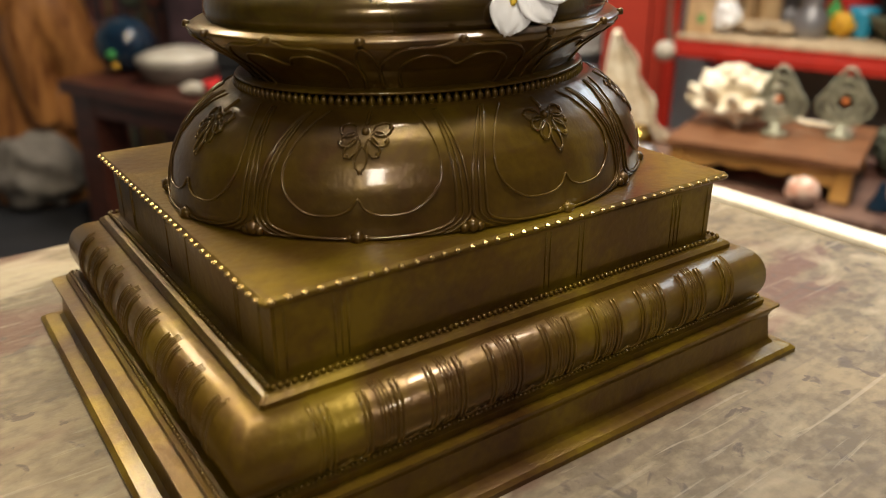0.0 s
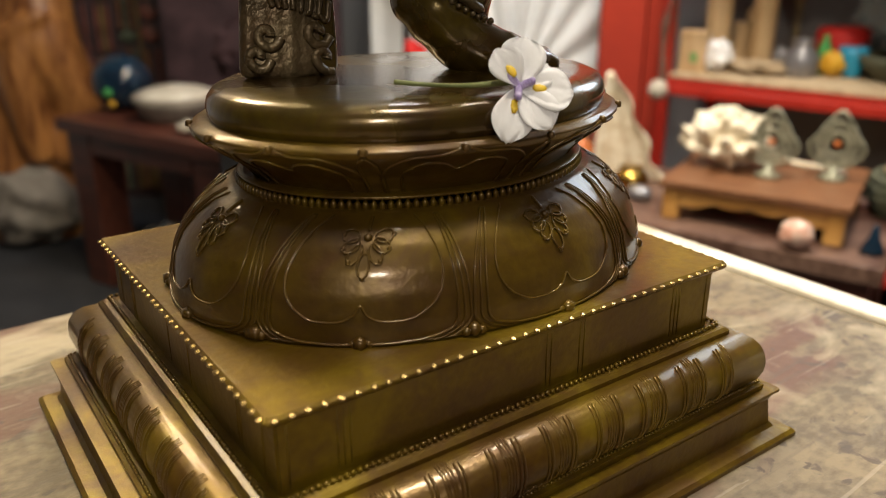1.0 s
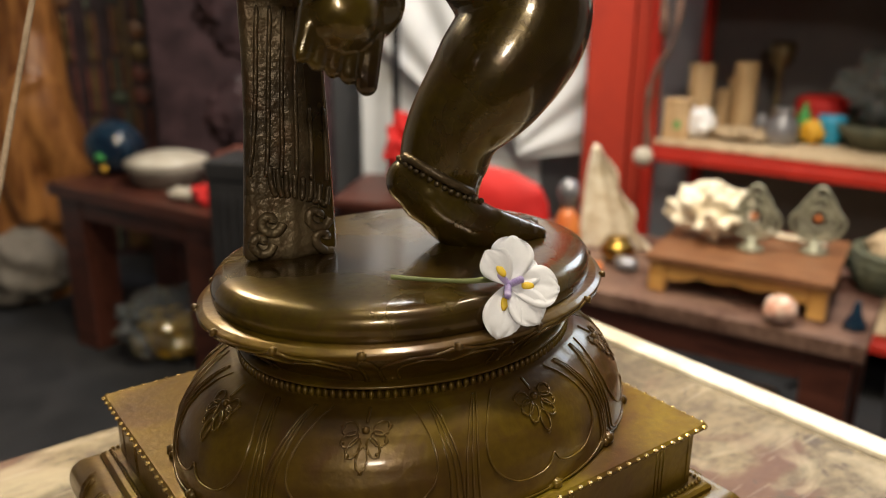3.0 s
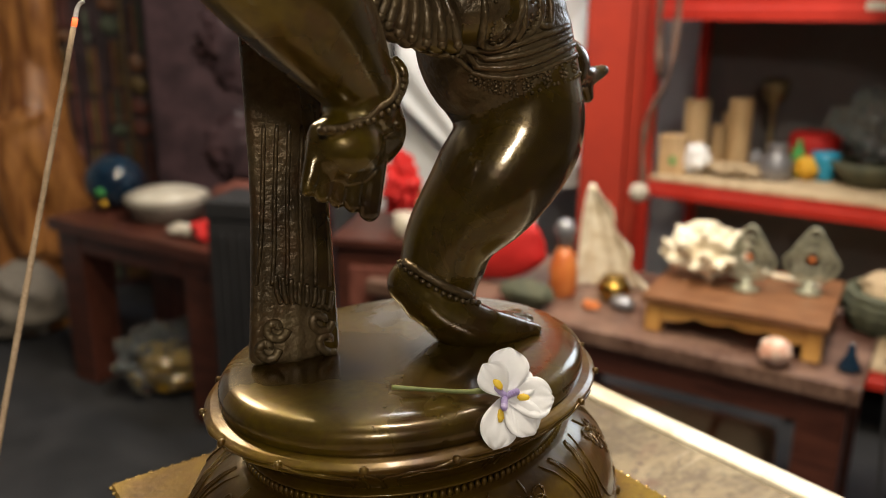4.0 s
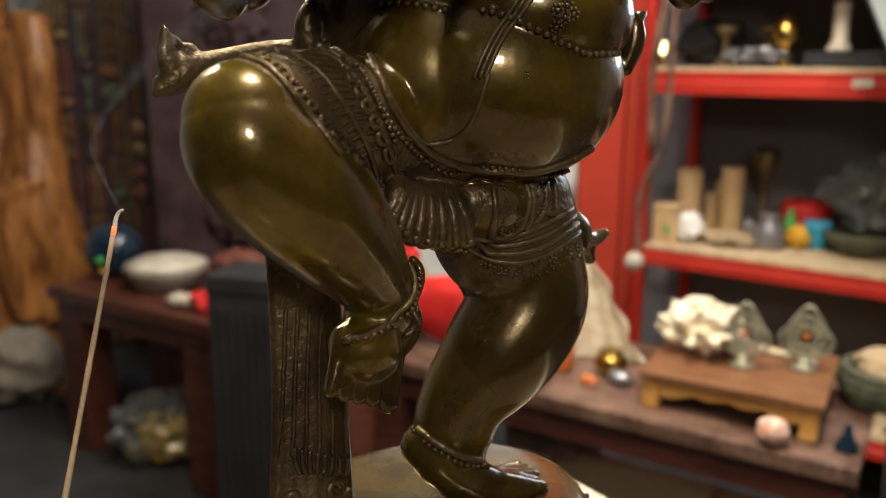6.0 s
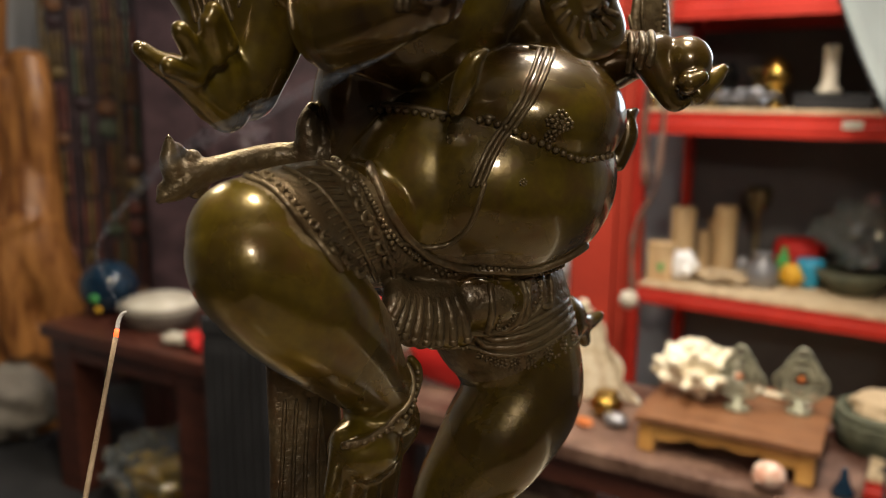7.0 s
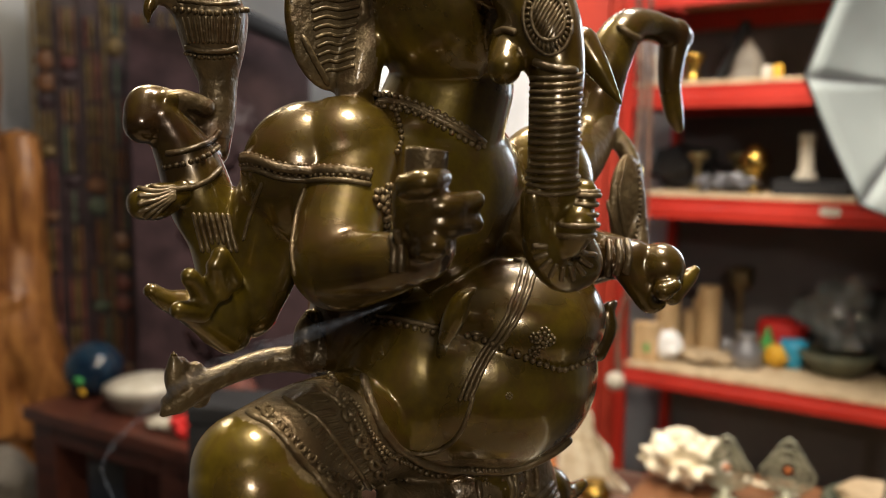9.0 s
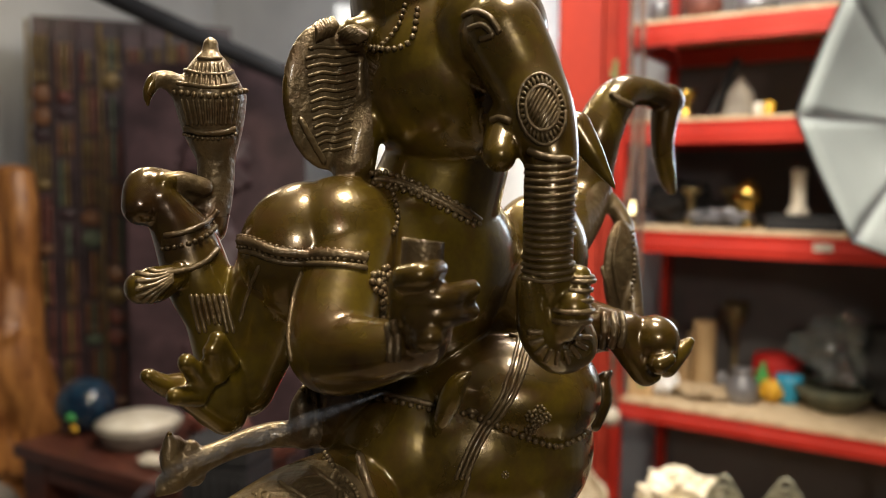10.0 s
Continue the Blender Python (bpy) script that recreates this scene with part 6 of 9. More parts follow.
cord([(-0.0018, -0.0908, 0.3221), (-0.0023, -0.0935, 0.3220), (-0.0021, -0.0958, 0.3218), (-0.0014, -0.0980, 0.3218), (-0.0002, -0.0999, 0.3218), (0.0013, -0.1014, 0.3219), (0.0033, -0.1026, 0.3221), (0.0057, -0.1034, 0.3224), (0.0082, -0.1036, 0.3226), (0.0107, -0.1030, 0.3228)], 0.00090)
cord([(0.0006, -0.0868, 0.3192), (-0.0015, -0.0905, 0.3193), (-0.0019, -0.0932, 0.3192), (-0.0017, -0.0954, 0.3191), (-0.0010, -0.0976, 0.3191), (0.0002, -0.0995, 0.3191), (0.0018, -0.1010, 0.3192), (0.0037, -0.1023, 0.3194), (0.0062, -0.1030, 0.3196), (0.0088, -0.1031, 0.3198), (0.0114, -0.1025, 0.3201)], 0.00090)
cord([(0.0010, -0.0864, 0.3164), (-0.0010, -0.0901, 0.3165), (-0.0014, -0.0927, 0.3164), (-0.0012, -0.0950, 0.3163), (-0.0004, -0.0971, 0.3163), (0.0008, -0.0990, 0.3163), (0.0023, -0.1006, 0.3164), (0.0043, -0.1018, 0.3166), (0.0068, -0.1025, 0.3168), (0.0095, -0.1026, 0.3170), (0.0121, -0.1018, 0.3172), (0.0147, -0.1006, 0.3174)], 0.00090)
cord([(-0.0006, -0.0883, 0.3138), (-0.0019, -0.0911, 0.3139), (-0.0017, -0.0931, 0.3137), (-0.0010, -0.0949, 0.3136), (0.0001, -0.0966, 0.3135), (0.0014, -0.0985, 0.3135), (0.0029, -0.1001, 0.3136), (0.0049, -0.1013, 0.3138), (0.0074, -0.1020, 0.3141), (0.0101, -0.1020, 0.3142), (0.0123, -0.1018, 0.3145), (0.0136, -0.1017, 0.3148), (0.0144, -0.1018, 0.3151)], 0.00090)
cord([(-0.0040, -0.0919, 0.3116), (-0.0037, -0.0930, 0.3115), (-0.0027, -0.0942, 0.3112), (-0.0013, -0.0952, 0.3109), (0.0005, -0.0963, 0.3107), (0.0020, -0.0979, 0.3107), (0.0036, -0.0995, 0.3108), (0.0056, -0.1007, 0.3110), (0.0082, -0.1014, 0.3112), (0.0107, -0.1016, 0.3114), (0.0123, -0.1018, 0.3117), (0.0133, -0.1022, 0.3121), (0.0137, -0.1025, 0.3124)], 0.00090)
cord([(-0.0006, -0.0902, 0.3607), (-0.0001, -0.0922, 0.3598), (0.0008, -0.0951, 0.3585), (0.0021, -0.0981, 0.3574), (0.0050, -0.1009, 0.3569), (0.0101, -0.1022, 0.3567)], 0.00160)
cord([(-0.0054, -0.0740, 0.3721), (-0.0052, -0.0751, 0.3724), (-0.0048, -0.0764, 0.3728), (-0.0044, -0.0779, 0.3730), (-0.0042, -0.0800, 0.3726), (-0.0040, -0.0823, 0.3720), (-0.0039, -0.0839, 0.3716)], 0.00140)
cord([(0.0016, -0.0975, 0.2908), (0.0005, -0.0971, 0.2909), (-0.0009, -0.0962, 0.2910), (-0.0020, -0.0950, 0.2911), (-0.0026, -0.0941, 0.2911)], 0.00110)
cord([(0.0023, -0.0973, 0.2882), (0.0013, -0.0968, 0.2879), (0.0002, -0.0958, 0.2873), (-0.0006, -0.0945, 0.2867), (-0.0009, -0.0933, 0.2862)], 0.00110)
cord([(0.0041, -0.0973, 0.2858), (0.0034, -0.0968, 0.2850), (0.0027, -0.0958, 0.2839), (0.0024, -0.0944, 0.2826), (0.0025, -0.0931, 0.2816)], 0.00110)
cord([(0.0070, -0.0973, 0.2838), (0.0067, -0.0969, 0.2828), (0.0065, -0.0960, 0.2812), (0.0067, -0.0948, 0.2795), (0.0071, -0.0938, 0.2782)], 0.00110)
cord([(0.0105, -0.0972, 0.2827), (0.0107, -0.0970, 0.2815), (0.0111, -0.0964, 0.2797), (0.0117, -0.0956, 0.2778), (0.0124, -0.0949, 0.2764)], 0.00110)
cord([(0.0148, -0.0966, 0.2823), (0.0153, -0.0966, 0.2812), (0.0163, -0.0963, 0.2794), (0.0175, -0.0959, 0.2775), (0.0184, -0.0955, 0.2762)], 0.00110)
cord([(0.0196, -0.0952, 0.2827), (0.0206, -0.0953, 0.2817), (0.0220, -0.0954, 0.2802), (0.0235, -0.0954, 0.2787), (0.0247, -0.0953, 0.2776)], 0.00110)
cord([(0.0220, -0.0951, 0.2845), (0.0234, -0.0952, 0.2837), (0.0256, -0.0952, 0.2826), (0.0279, -0.0951, 0.2815), (0.0295, -0.0951, 0.2807)], 0.00110)
cord([(0.0143, -0.1033, 0.2891), (0.0233, -0.0965, 0.2869), (0.0257, -0.0966, 0.2864), (0.0285, -0.0963, 0.2859), (0.0306, -0.0959, 0.2854)], 0.00110)
# mace flutes and rings
beads([(-0.0927, 0.0339, 0.3860), (-0.0906, 0.0322, 0.3856), (-0.0881, 0.0286, 0.3849), (-0.0858, 0.0258, 0.3844), (-0.0839, 0.0245, 0.3842), (-0.0824, 0.0235, 0.3841), (-0.0807, 0.0229, 0.3841), (-0.0788, 0.0223, 0.3842), (-0.0769, 0.0221, 0.3845), (-0.0746, 0.0221, 0.3850), (-0.0715, 0.0226, 0.3857), (-0.0674, 0.0246, 0.3868), (-0.0630, 0.0293, 0.3879)], 0.00140)
cord([(-0.0930, 0.0328, 0.3895), (-0.0905, 0.0323, 0.3893), (-0.0877, 0.0295, 0.3887), (-0.0854, 0.0265, 0.3881), (-0.0837, 0.0251, 0.3879), (-0.0821, 0.0241, 0.3878), (-0.0804, 0.0235, 0.3878), (-0.0785, 0.0230, 0.3879), (-0.0765, 0.0229, 0.3883), (-0.0742, 0.0231, 0.3887), (-0.0707, 0.0242, 0.3896), (-0.0659, 0.0280, 0.3909)], 0.00100)
cord([(-0.0876, 0.0362, 0.3706), (-0.0870, 0.0341, 0.3702), (-0.0858, 0.0318, 0.3695), (-0.0844, 0.0300, 0.3690), (-0.0829, 0.0285, 0.3688), (-0.0813, 0.0273, 0.3686), (-0.0795, 0.0263, 0.3686), (-0.0775, 0.0256, 0.3687), (-0.0755, 0.0252, 0.3690), (-0.0735, 0.0251, 0.3693), (-0.0719, 0.0252, 0.3699), (-0.0704, 0.0254, 0.3706), (-0.0693, 0.0257, 0.3710)], 0.00140)
beads([(-0.0869, 0.0383, 0.3683), (-0.0865, 0.0356, 0.3678), (-0.0854, 0.0330, 0.3671), (-0.0841, 0.0310, 0.3666), (-0.0826, 0.0294, 0.3664), (-0.0810, 0.0281, 0.3662), (-0.0792, 0.0271, 0.3662), (-0.0773, 0.0264, 0.3663), (-0.0752, 0.0260, 0.3666), (-0.0733, 0.0259, 0.3669), (-0.0716, 0.0260, 0.3675), (-0.0701, 0.0262, 0.3681), (-0.0690, 0.0265, 0.3686)], 0.00100)
cord([(-0.0862, 0.0391, 0.3961), (-0.0864, 0.0346, 0.3952), (-0.0856, 0.0315, 0.3944), (-0.0843, 0.0293, 0.3938), (-0.0828, 0.0278, 0.3935), (-0.0812, 0.0266, 0.3934), (-0.0793, 0.0260, 0.3934), (-0.0772, 0.0256, 0.3936), (-0.0749, 0.0257, 0.3940), (-0.0727, 0.0264, 0.3945), (-0.0705, 0.0277, 0.3953), (-0.0681, 0.0302, 0.3964)], 0.00100)
cord([(-0.0819, 0.0352, 0.4014), (-0.0808, 0.0327, 0.4010), (-0.0793, 0.0312, 0.4008), (-0.0774, 0.0305, 0.4009), (-0.0752, 0.0305, 0.4012), (-0.0724, 0.0316, 0.4017)], 0.00100)
cord([(-0.0902, 0.0326, 0.3830), (-0.0897, 0.0325, 0.3807), (-0.0888, 0.0327, 0.3774), (-0.0879, 0.0329, 0.3740), (-0.0872, 0.0331, 0.3717)], 0.00080)
cord([(-0.0888, 0.0297, 0.3828), (-0.0883, 0.0297, 0.3806), (-0.0875, 0.0300, 0.3773), (-0.0867, 0.0304, 0.3740), (-0.0861, 0.0308, 0.3717)], 0.00080)
cord([(-0.0872, 0.0274, 0.3828), (-0.0867, 0.0276, 0.3805), (-0.0860, 0.0280, 0.3772), (-0.0853, 0.0285, 0.3739), (-0.0848, 0.0290, 0.3717)], 0.00080)
cord([(-0.0854, 0.0257, 0.3828), (-0.0850, 0.0260, 0.3805), (-0.0844, 0.0265, 0.3772), (-0.0838, 0.0271, 0.3739), (-0.0833, 0.0275, 0.3717)], 0.00080)
cord([(-0.0834, 0.0243, 0.3828), (-0.0831, 0.0246, 0.3806), (-0.0826, 0.0252, 0.3773), (-0.0821, 0.0259, 0.3740), (-0.0817, 0.0264, 0.3717)], 0.00080)
cord([(-0.0813, 0.0232, 0.3829), (-0.0811, 0.0236, 0.3806), (-0.0807, 0.0242, 0.3773), (-0.0803, 0.0249, 0.3740), (-0.0800, 0.0255, 0.3717)], 0.00080)
cord([(-0.0791, 0.0225, 0.3830), (-0.0789, 0.0229, 0.3807), (-0.0787, 0.0236, 0.3774), (-0.0785, 0.0243, 0.3741), (-0.0783, 0.0249, 0.3718)], 0.00080)
cord([(-0.0767, 0.0221, 0.3831), (-0.0766, 0.0225, 0.3808), (-0.0766, 0.0231, 0.3775), (-0.0765, 0.0239, 0.3742), (-0.0764, 0.0245, 0.3719)], 0.00080)
cord([(-0.0741, 0.0221, 0.3833), (-0.0742, 0.0225, 0.3810), (-0.0743, 0.0231, 0.3776), (-0.0743, 0.0238, 0.3743), (-0.0743, 0.0244, 0.3720)], 0.00080)
cord([(-0.0713, 0.0226, 0.3835), (-0.0715, 0.0229, 0.3812), (-0.0718, 0.0234, 0.3778), (-0.0721, 0.0240, 0.3744), (-0.0722, 0.0246, 0.3721)], 0.00080)
cord([(-0.0682, 0.0238, 0.3839), (-0.0686, 0.0239, 0.3815), (-0.0691, 0.0243, 0.3780), (-0.0695, 0.0248, 0.3746), (-0.0698, 0.0252, 0.3722)], 0.00080)
cord([(-0.0882, 0.0295, 0.3877), (-0.0874, 0.0298, 0.3899), (-0.0859, 0.0308, 0.3932), (-0.0844, 0.0322, 0.3966), (-0.0832, 0.0333, 0.3989)], 0.00080)
cord([(-0.0865, 0.0273, 0.3876), (-0.0858, 0.0278, 0.3898), (-0.0846, 0.0290, 0.3931), (-0.0832, 0.0305, 0.3965), (-0.0822, 0.0318, 0.3988)], 0.00080)
cord([(-0.0846, 0.0257, 0.3876), (-0.0840, 0.0263, 0.3898), (-0.0830, 0.0277, 0.3931), (-0.0818, 0.0293, 0.3965), (-0.0810, 0.0307, 0.3988)], 0.00080)
cord([(-0.0827, 0.0244, 0.3877), (-0.0822, 0.0252, 0.3899), (-0.0814, 0.0266, 0.3932), (-0.0804, 0.0284, 0.3965), (-0.0797, 0.0298, 0.3989)], 0.00080)
cord([(-0.0805, 0.0235, 0.3878), (-0.0802, 0.0244, 0.3900), (-0.0795, 0.0260, 0.3933), (-0.0788, 0.0278, 0.3966), (-0.0783, 0.0293, 0.3989)], 0.00080)
cord([(-0.0782, 0.0229, 0.3879), (-0.0780, 0.0239, 0.3901), (-0.0776, 0.0255, 0.3934), (-0.0771, 0.0275, 0.3967), (-0.0767, 0.0290, 0.3991)], 0.00080)
cord([(-0.0757, 0.0228, 0.3881), (-0.0757, 0.0237, 0.3903), (-0.0755, 0.0255, 0.3936), (-0.0753, 0.0275, 0.3969), (-0.0751, 0.0290, 0.3992)], 0.00080)
cord([(-0.0730, 0.0231, 0.3883), (-0.0732, 0.0241, 0.3905), (-0.0733, 0.0258, 0.3938), (-0.0733, 0.0278, 0.3971), (-0.0732, 0.0295, 0.3995)], 0.00080)
cord([(-0.1026, 0.0223, 0.3246), (-0.1008, 0.0203, 0.3250), (-0.0978, 0.0185, 0.3255), (-0.0947, 0.0176, 0.3263), (-0.0916, 0.0175, 0.3273), (-0.0883, 0.0185, 0.3284), (-0.0846, 0.0214, 0.3297), (-0.0801, 0.0271, 0.3313), (-0.0782, 0.0275, 0.3333), (-0.0769, 0.0276, 0.3348)], 0.00130)
beads([(-0.1023, 0.0235, 0.3190), (-0.1006, 0.0210, 0.3195), (-0.0980, 0.0184, 0.3201), (-0.0950, 0.0168, 0.3209), (-0.0922, 0.0162, 0.3218), (-0.0892, 0.0163, 0.3230), (-0.0862, 0.0174, 0.3243), (-0.0830, 0.0199, 0.3260), (-0.0787, 0.0263, 0.3276), (-0.0772, 0.0270, 0.3290)], 0.00130)
cord([(-0.1078, 0.0076, 0.3101), (-0.1050, 0.0088, 0.3101), (-0.1007, 0.0111, 0.3102), (-0.0962, 0.0142, 0.3104), (-0.0930, 0.0144, 0.3113), (-0.0903, 0.0138, 0.3125), (-0.0877, 0.0139, 0.3138), (-0.0853, 0.0146, 0.3155), (-0.0831, 0.0158, 0.3173), (-0.0813, 0.0174, 0.3186)], 0.00130)
cord([(-0.0944, 0.0149, 0.3002), (-0.0935, 0.0149, 0.2967), (-0.0922, 0.0152, 0.2916), (-0.0910, 0.0152, 0.2864), (-0.0903, 0.0148, 0.2829)], 0.00100)
cord([(-0.0924, 0.0136, 0.3002), (-0.0916, 0.0135, 0.2967), (-0.0904, 0.0135, 0.2916), (-0.0893, 0.0132, 0.2865), (-0.0886, 0.0128, 0.2831)], 0.00100)
cord([(-0.0904, 0.0125, 0.3002), (-0.0896, 0.0124, 0.2967), (-0.0884, 0.0122, 0.2916), (-0.0874, 0.0118, 0.2865)], 0.00100)
cord([(-0.0882, 0.0118, 0.3001), (-0.0875, 0.0116, 0.2966), (-0.0863, 0.0113, 0.2915), (-0.0853, 0.0107, 0.2865)], 0.00100)
cord([(-0.0859, 0.0114, 0.3000), (-0.0852, 0.0111, 0.2965), (-0.0841, 0.0106, 0.2914), (-0.0832, 0.0098, 0.2864)], 0.00100)
cord([(-0.0835, 0.0113, 0.2998), (-0.0828, 0.0108, 0.2963), (-0.0820, 0.0097, 0.2914), (-0.0814, 0.0080, 0.2865), (-0.0812, 0.0064, 0.2833)], 0.00100)
cord([(-0.0810, 0.0112, 0.2996), (-0.0807, 0.0098, 0.2963), (-0.0805, 0.0072, 0.2916), (-0.0803, 0.0047, 0.2868), (-0.0799, 0.0036, 0.2835)], 0.00100)
# ear ridges
cord([(-0.0444, 0.0051, 0.4051), (-0.0419, 0.0040, 0.4060), (-0.0391, 0.0034, 0.4068), (-0.0366, 0.0030, 0.4069), (-0.0341, 0.0027, 0.4068), (-0.0310, 0.0025, 0.4071), (-0.0278, 0.0011, 0.4078), (-0.0259, -0.0030, 0.4083), (-0.0239, -0.0050, 0.4089)], 0.00090)
cord([(-0.0461, 0.0049, 0.4006), (-0.0445, 0.0040, 0.4013), (-0.0419, 0.0033, 0.4023), (-0.0392, 0.0027, 0.4030), (-0.0368, 0.0024, 0.4032), (-0.0343, 0.0021, 0.4030), (-0.0314, 0.0020, 0.4032), (-0.0273, 0.0021, 0.4042), (-0.0231, 0.0018, 0.4055), (-0.0208, 0.0005, 0.4062)], 0.00090)
cord([(-0.0461, 0.0040, 0.3969), (-0.0444, 0.0034, 0.3976), (-0.0419, 0.0027, 0.3985), (-0.0392, 0.0023, 0.3993), (-0.0369, 0.0020, 0.3994), (-0.0344, 0.0017, 0.3993), (-0.0316, 0.0016, 0.3995), (-0.0277, 0.0017, 0.4004), (-0.0231, 0.0023, 0.4017), (-0.0196, 0.0029, 0.4028)], 0.00090)
cord([(-0.0458, 0.0035, 0.3932), (-0.0442, 0.0029, 0.3939), (-0.0417, 0.0024, 0.3948), (-0.0391, 0.0019, 0.3956), (-0.0368, 0.0017, 0.3957), (-0.0345, 0.0014, 0.3955), (-0.0318, 0.0013, 0.3957), (-0.0280, 0.0014, 0.3966), (-0.0236, 0.0018, 0.3979), (-0.0203, 0.0022, 0.3988)], 0.00090)
cord([(-0.0455, 0.0031, 0.3895), (-0.0439, 0.0026, 0.3902), (-0.0415, 0.0021, 0.3912), (-0.0390, 0.0017, 0.3919), (-0.0368, 0.0014, 0.3920), (-0.0345, 0.0012, 0.3918), (-0.0319, 0.0011, 0.3919), (-0.0282, 0.0012, 0.3928), (-0.0240, 0.0015, 0.3940), (-0.0209, 0.0018, 0.3949)], 0.00090)
cord([(-0.0451, 0.0029, 0.3859), (-0.0435, 0.0024, 0.3865), (-0.0412, 0.0019, 0.3875), (-0.0388, 0.0016, 0.3882), (-0.0367, 0.0013, 0.3883), (-0.0345, 0.0011, 0.3881), (-0.0320, 0.0010, 0.3882), (-0.0284, 0.0011, 0.3890), (-0.0243, 0.0013, 0.3902), (-0.0213, 0.0016, 0.3911)], 0.00090)
cord([(-0.0446, 0.0028, 0.3822), (-0.0431, 0.0023, 0.3829), (-0.0409, 0.0019, 0.3838), (-0.0386, 0.0015, 0.3845), (-0.0365, 0.0013, 0.3846), (-0.0344, 0.0011, 0.3844), (-0.0320, 0.0010, 0.3844), (-0.0285, 0.0010, 0.3852), (-0.0246, 0.0012, 0.3864), (-0.0217, 0.0015, 0.3872)], 0.00090)
cord([(-0.0441, 0.0027, 0.3786), (-0.0426, 0.0023, 0.3792), (-0.0405, 0.0019, 0.3802), (-0.0383, 0.0015, 0.3808), (-0.0363, 0.0013, 0.3809), (-0.0343, 0.0011, 0.3806), (-0.0319, 0.0011, 0.3807), (-0.0286, 0.0010, 0.3815), (-0.0251, 0.0007, 0.3825), (-0.0228, 0.0001, 0.3833)], 0.00090)
cord([(-0.0435, 0.0028, 0.3749), (-0.0421, 0.0024, 0.3756), (-0.0401, 0.0019, 0.3765), (-0.0380, 0.0016, 0.3771), (-0.0361, 0.0014, 0.3772), (-0.0342, 0.0013, 0.3769), (-0.0319, 0.0011, 0.3770), (-0.0289, 0.0007, 0.3777), (-0.0265, -0.0012, 0.3785), (-0.0252, -0.0034, 0.3791)], 0.00090)
cord([(-0.0429, 0.0030, 0.3713), (-0.0415, 0.0026, 0.3719), (-0.0396, 0.0021, 0.3728), (-0.0376, 0.0018, 0.3735), (-0.0358, 0.0016, 0.3735), (-0.0340, 0.0015, 0.3732), (-0.0319, 0.0012, 0.3732), (-0.0295, -0.0000, 0.3738), (-0.0281, -0.0035, 0.3746), (-0.0268, -0.0054, 0.3751)], 0.00090)
cord([(-0.0421, 0.0033, 0.3676), (-0.0409, 0.0029, 0.3682), (-0.0391, 0.0024, 0.3691), (-0.0371, 0.0021, 0.3698), (-0.0355, 0.0019, 0.3697), (-0.0338, 0.0017, 0.3695), (-0.0320, 0.0010, 0.3694), (-0.0305, -0.0016, 0.3700), (-0.0291, -0.0048, 0.3707), (-0.0277, -0.0065, 0.3713)], 0.00090)
cord([(-0.0413, 0.0038, 0.3639), (-0.0402, 0.0033, 0.3646), (-0.0385, 0.0028, 0.3654), (-0.0367, 0.0024, 0.3660), (-0.0351, 0.0022, 0.3660), (-0.0336, 0.0018, 0.3657), (-0.0323, 0.0004, 0.3656), (-0.0313, -0.0028, 0.3661), (-0.0298, -0.0056, 0.3669), (-0.0284, -0.0071, 0.3675)], 0.00090)
cord([(-0.0403, 0.0045, 0.3602), (-0.0393, 0.0040, 0.3609), (-0.0377, 0.0034, 0.3617), (-0.0361, 0.0030, 0.3623), (-0.0347, 0.0026, 0.3623), (-0.0335, 0.0018, 0.3620), (-0.0328, -0.0004, 0.3618), (-0.0320, -0.0037, 0.3623), (-0.0303, -0.0062, 0.3631), (-0.0289, -0.0075, 0.3638)], 0.00090)
rope([(-0.0404, 0.0062, 0.4117), (-0.0367, 0.0055, 0.4141), (-0.0321, 0.0057, 0.4159)], 0.00400)
rope([(-0.0287, -0.0033, 0.4146), (-0.0261, -0.0061, 0.4129), (-0.0237, -0.0069, 0.4118)], 0.00400)
cord([(-0.0486, 0.0056, 0.3762), (-0.0458, 0.0043, 0.3704), (-0.0424, 0.0039, 0.3650), (-0.0386, 0.0041, 0.3596), (-0.0356, 0.0049, 0.3558)], 0.00150)
# wrist rings
cord([(-0.0516, -0.0703, 0.2953), (-0.0533, -0.0740, 0.2933), (-0.0539, -0.0758, 0.2909), (-0.0546, -0.0768, 0.2881), (-0.0550, -0.0770, 0.2851), (-0.0550, -0.0767, 0.2829)], 0.00160)
cord([(-0.0554, -0.0794, 0.2988), (-0.0548, -0.0794, 0.2969), (-0.0527, -0.0775, 0.2938), (-0.0523, -0.0778, 0.2910), (-0.0529, -0.0787, 0.2883), (-0.0532, -0.0787, 0.2852), (-0.0531, -0.0784, 0.2829)], 0.00160)
cord([(0.0912, -0.0503, 0.2836), (0.0898, -0.0521, 0.2817), (0.0884, -0.0540, 0.2790), (0.0870, -0.0556, 0.2762), (0.0869, -0.0553, 0.2731), (0.0885, -0.0530, 0.2694), (0.0904, -0.0508, 0.2666)], 0.00180)
cord([(0.0933, -0.0546, 0.2839), (0.0913, -0.0569, 0.2822), (0.0885, -0.0600, 0.2798), (0.0874, -0.0613, 0.2771), (0.0868, -0.0614, 0.2740), (0.0871, -0.0603, 0.2707), (0.0881, -0.0589, 0.2682)], 0.00180)
cord([(0.0957, -0.0580, 0.2842), (0.0930, -0.0608, 0.2826), (0.0907, -0.0634, 0.2801), (0.0896, -0.0647, 0.2773), (0.0889, -0.0649, 0.2743), (0.0887, -0.0643, 0.2712), (0.0887, -0.0636, 0.2689)], 0.00180)
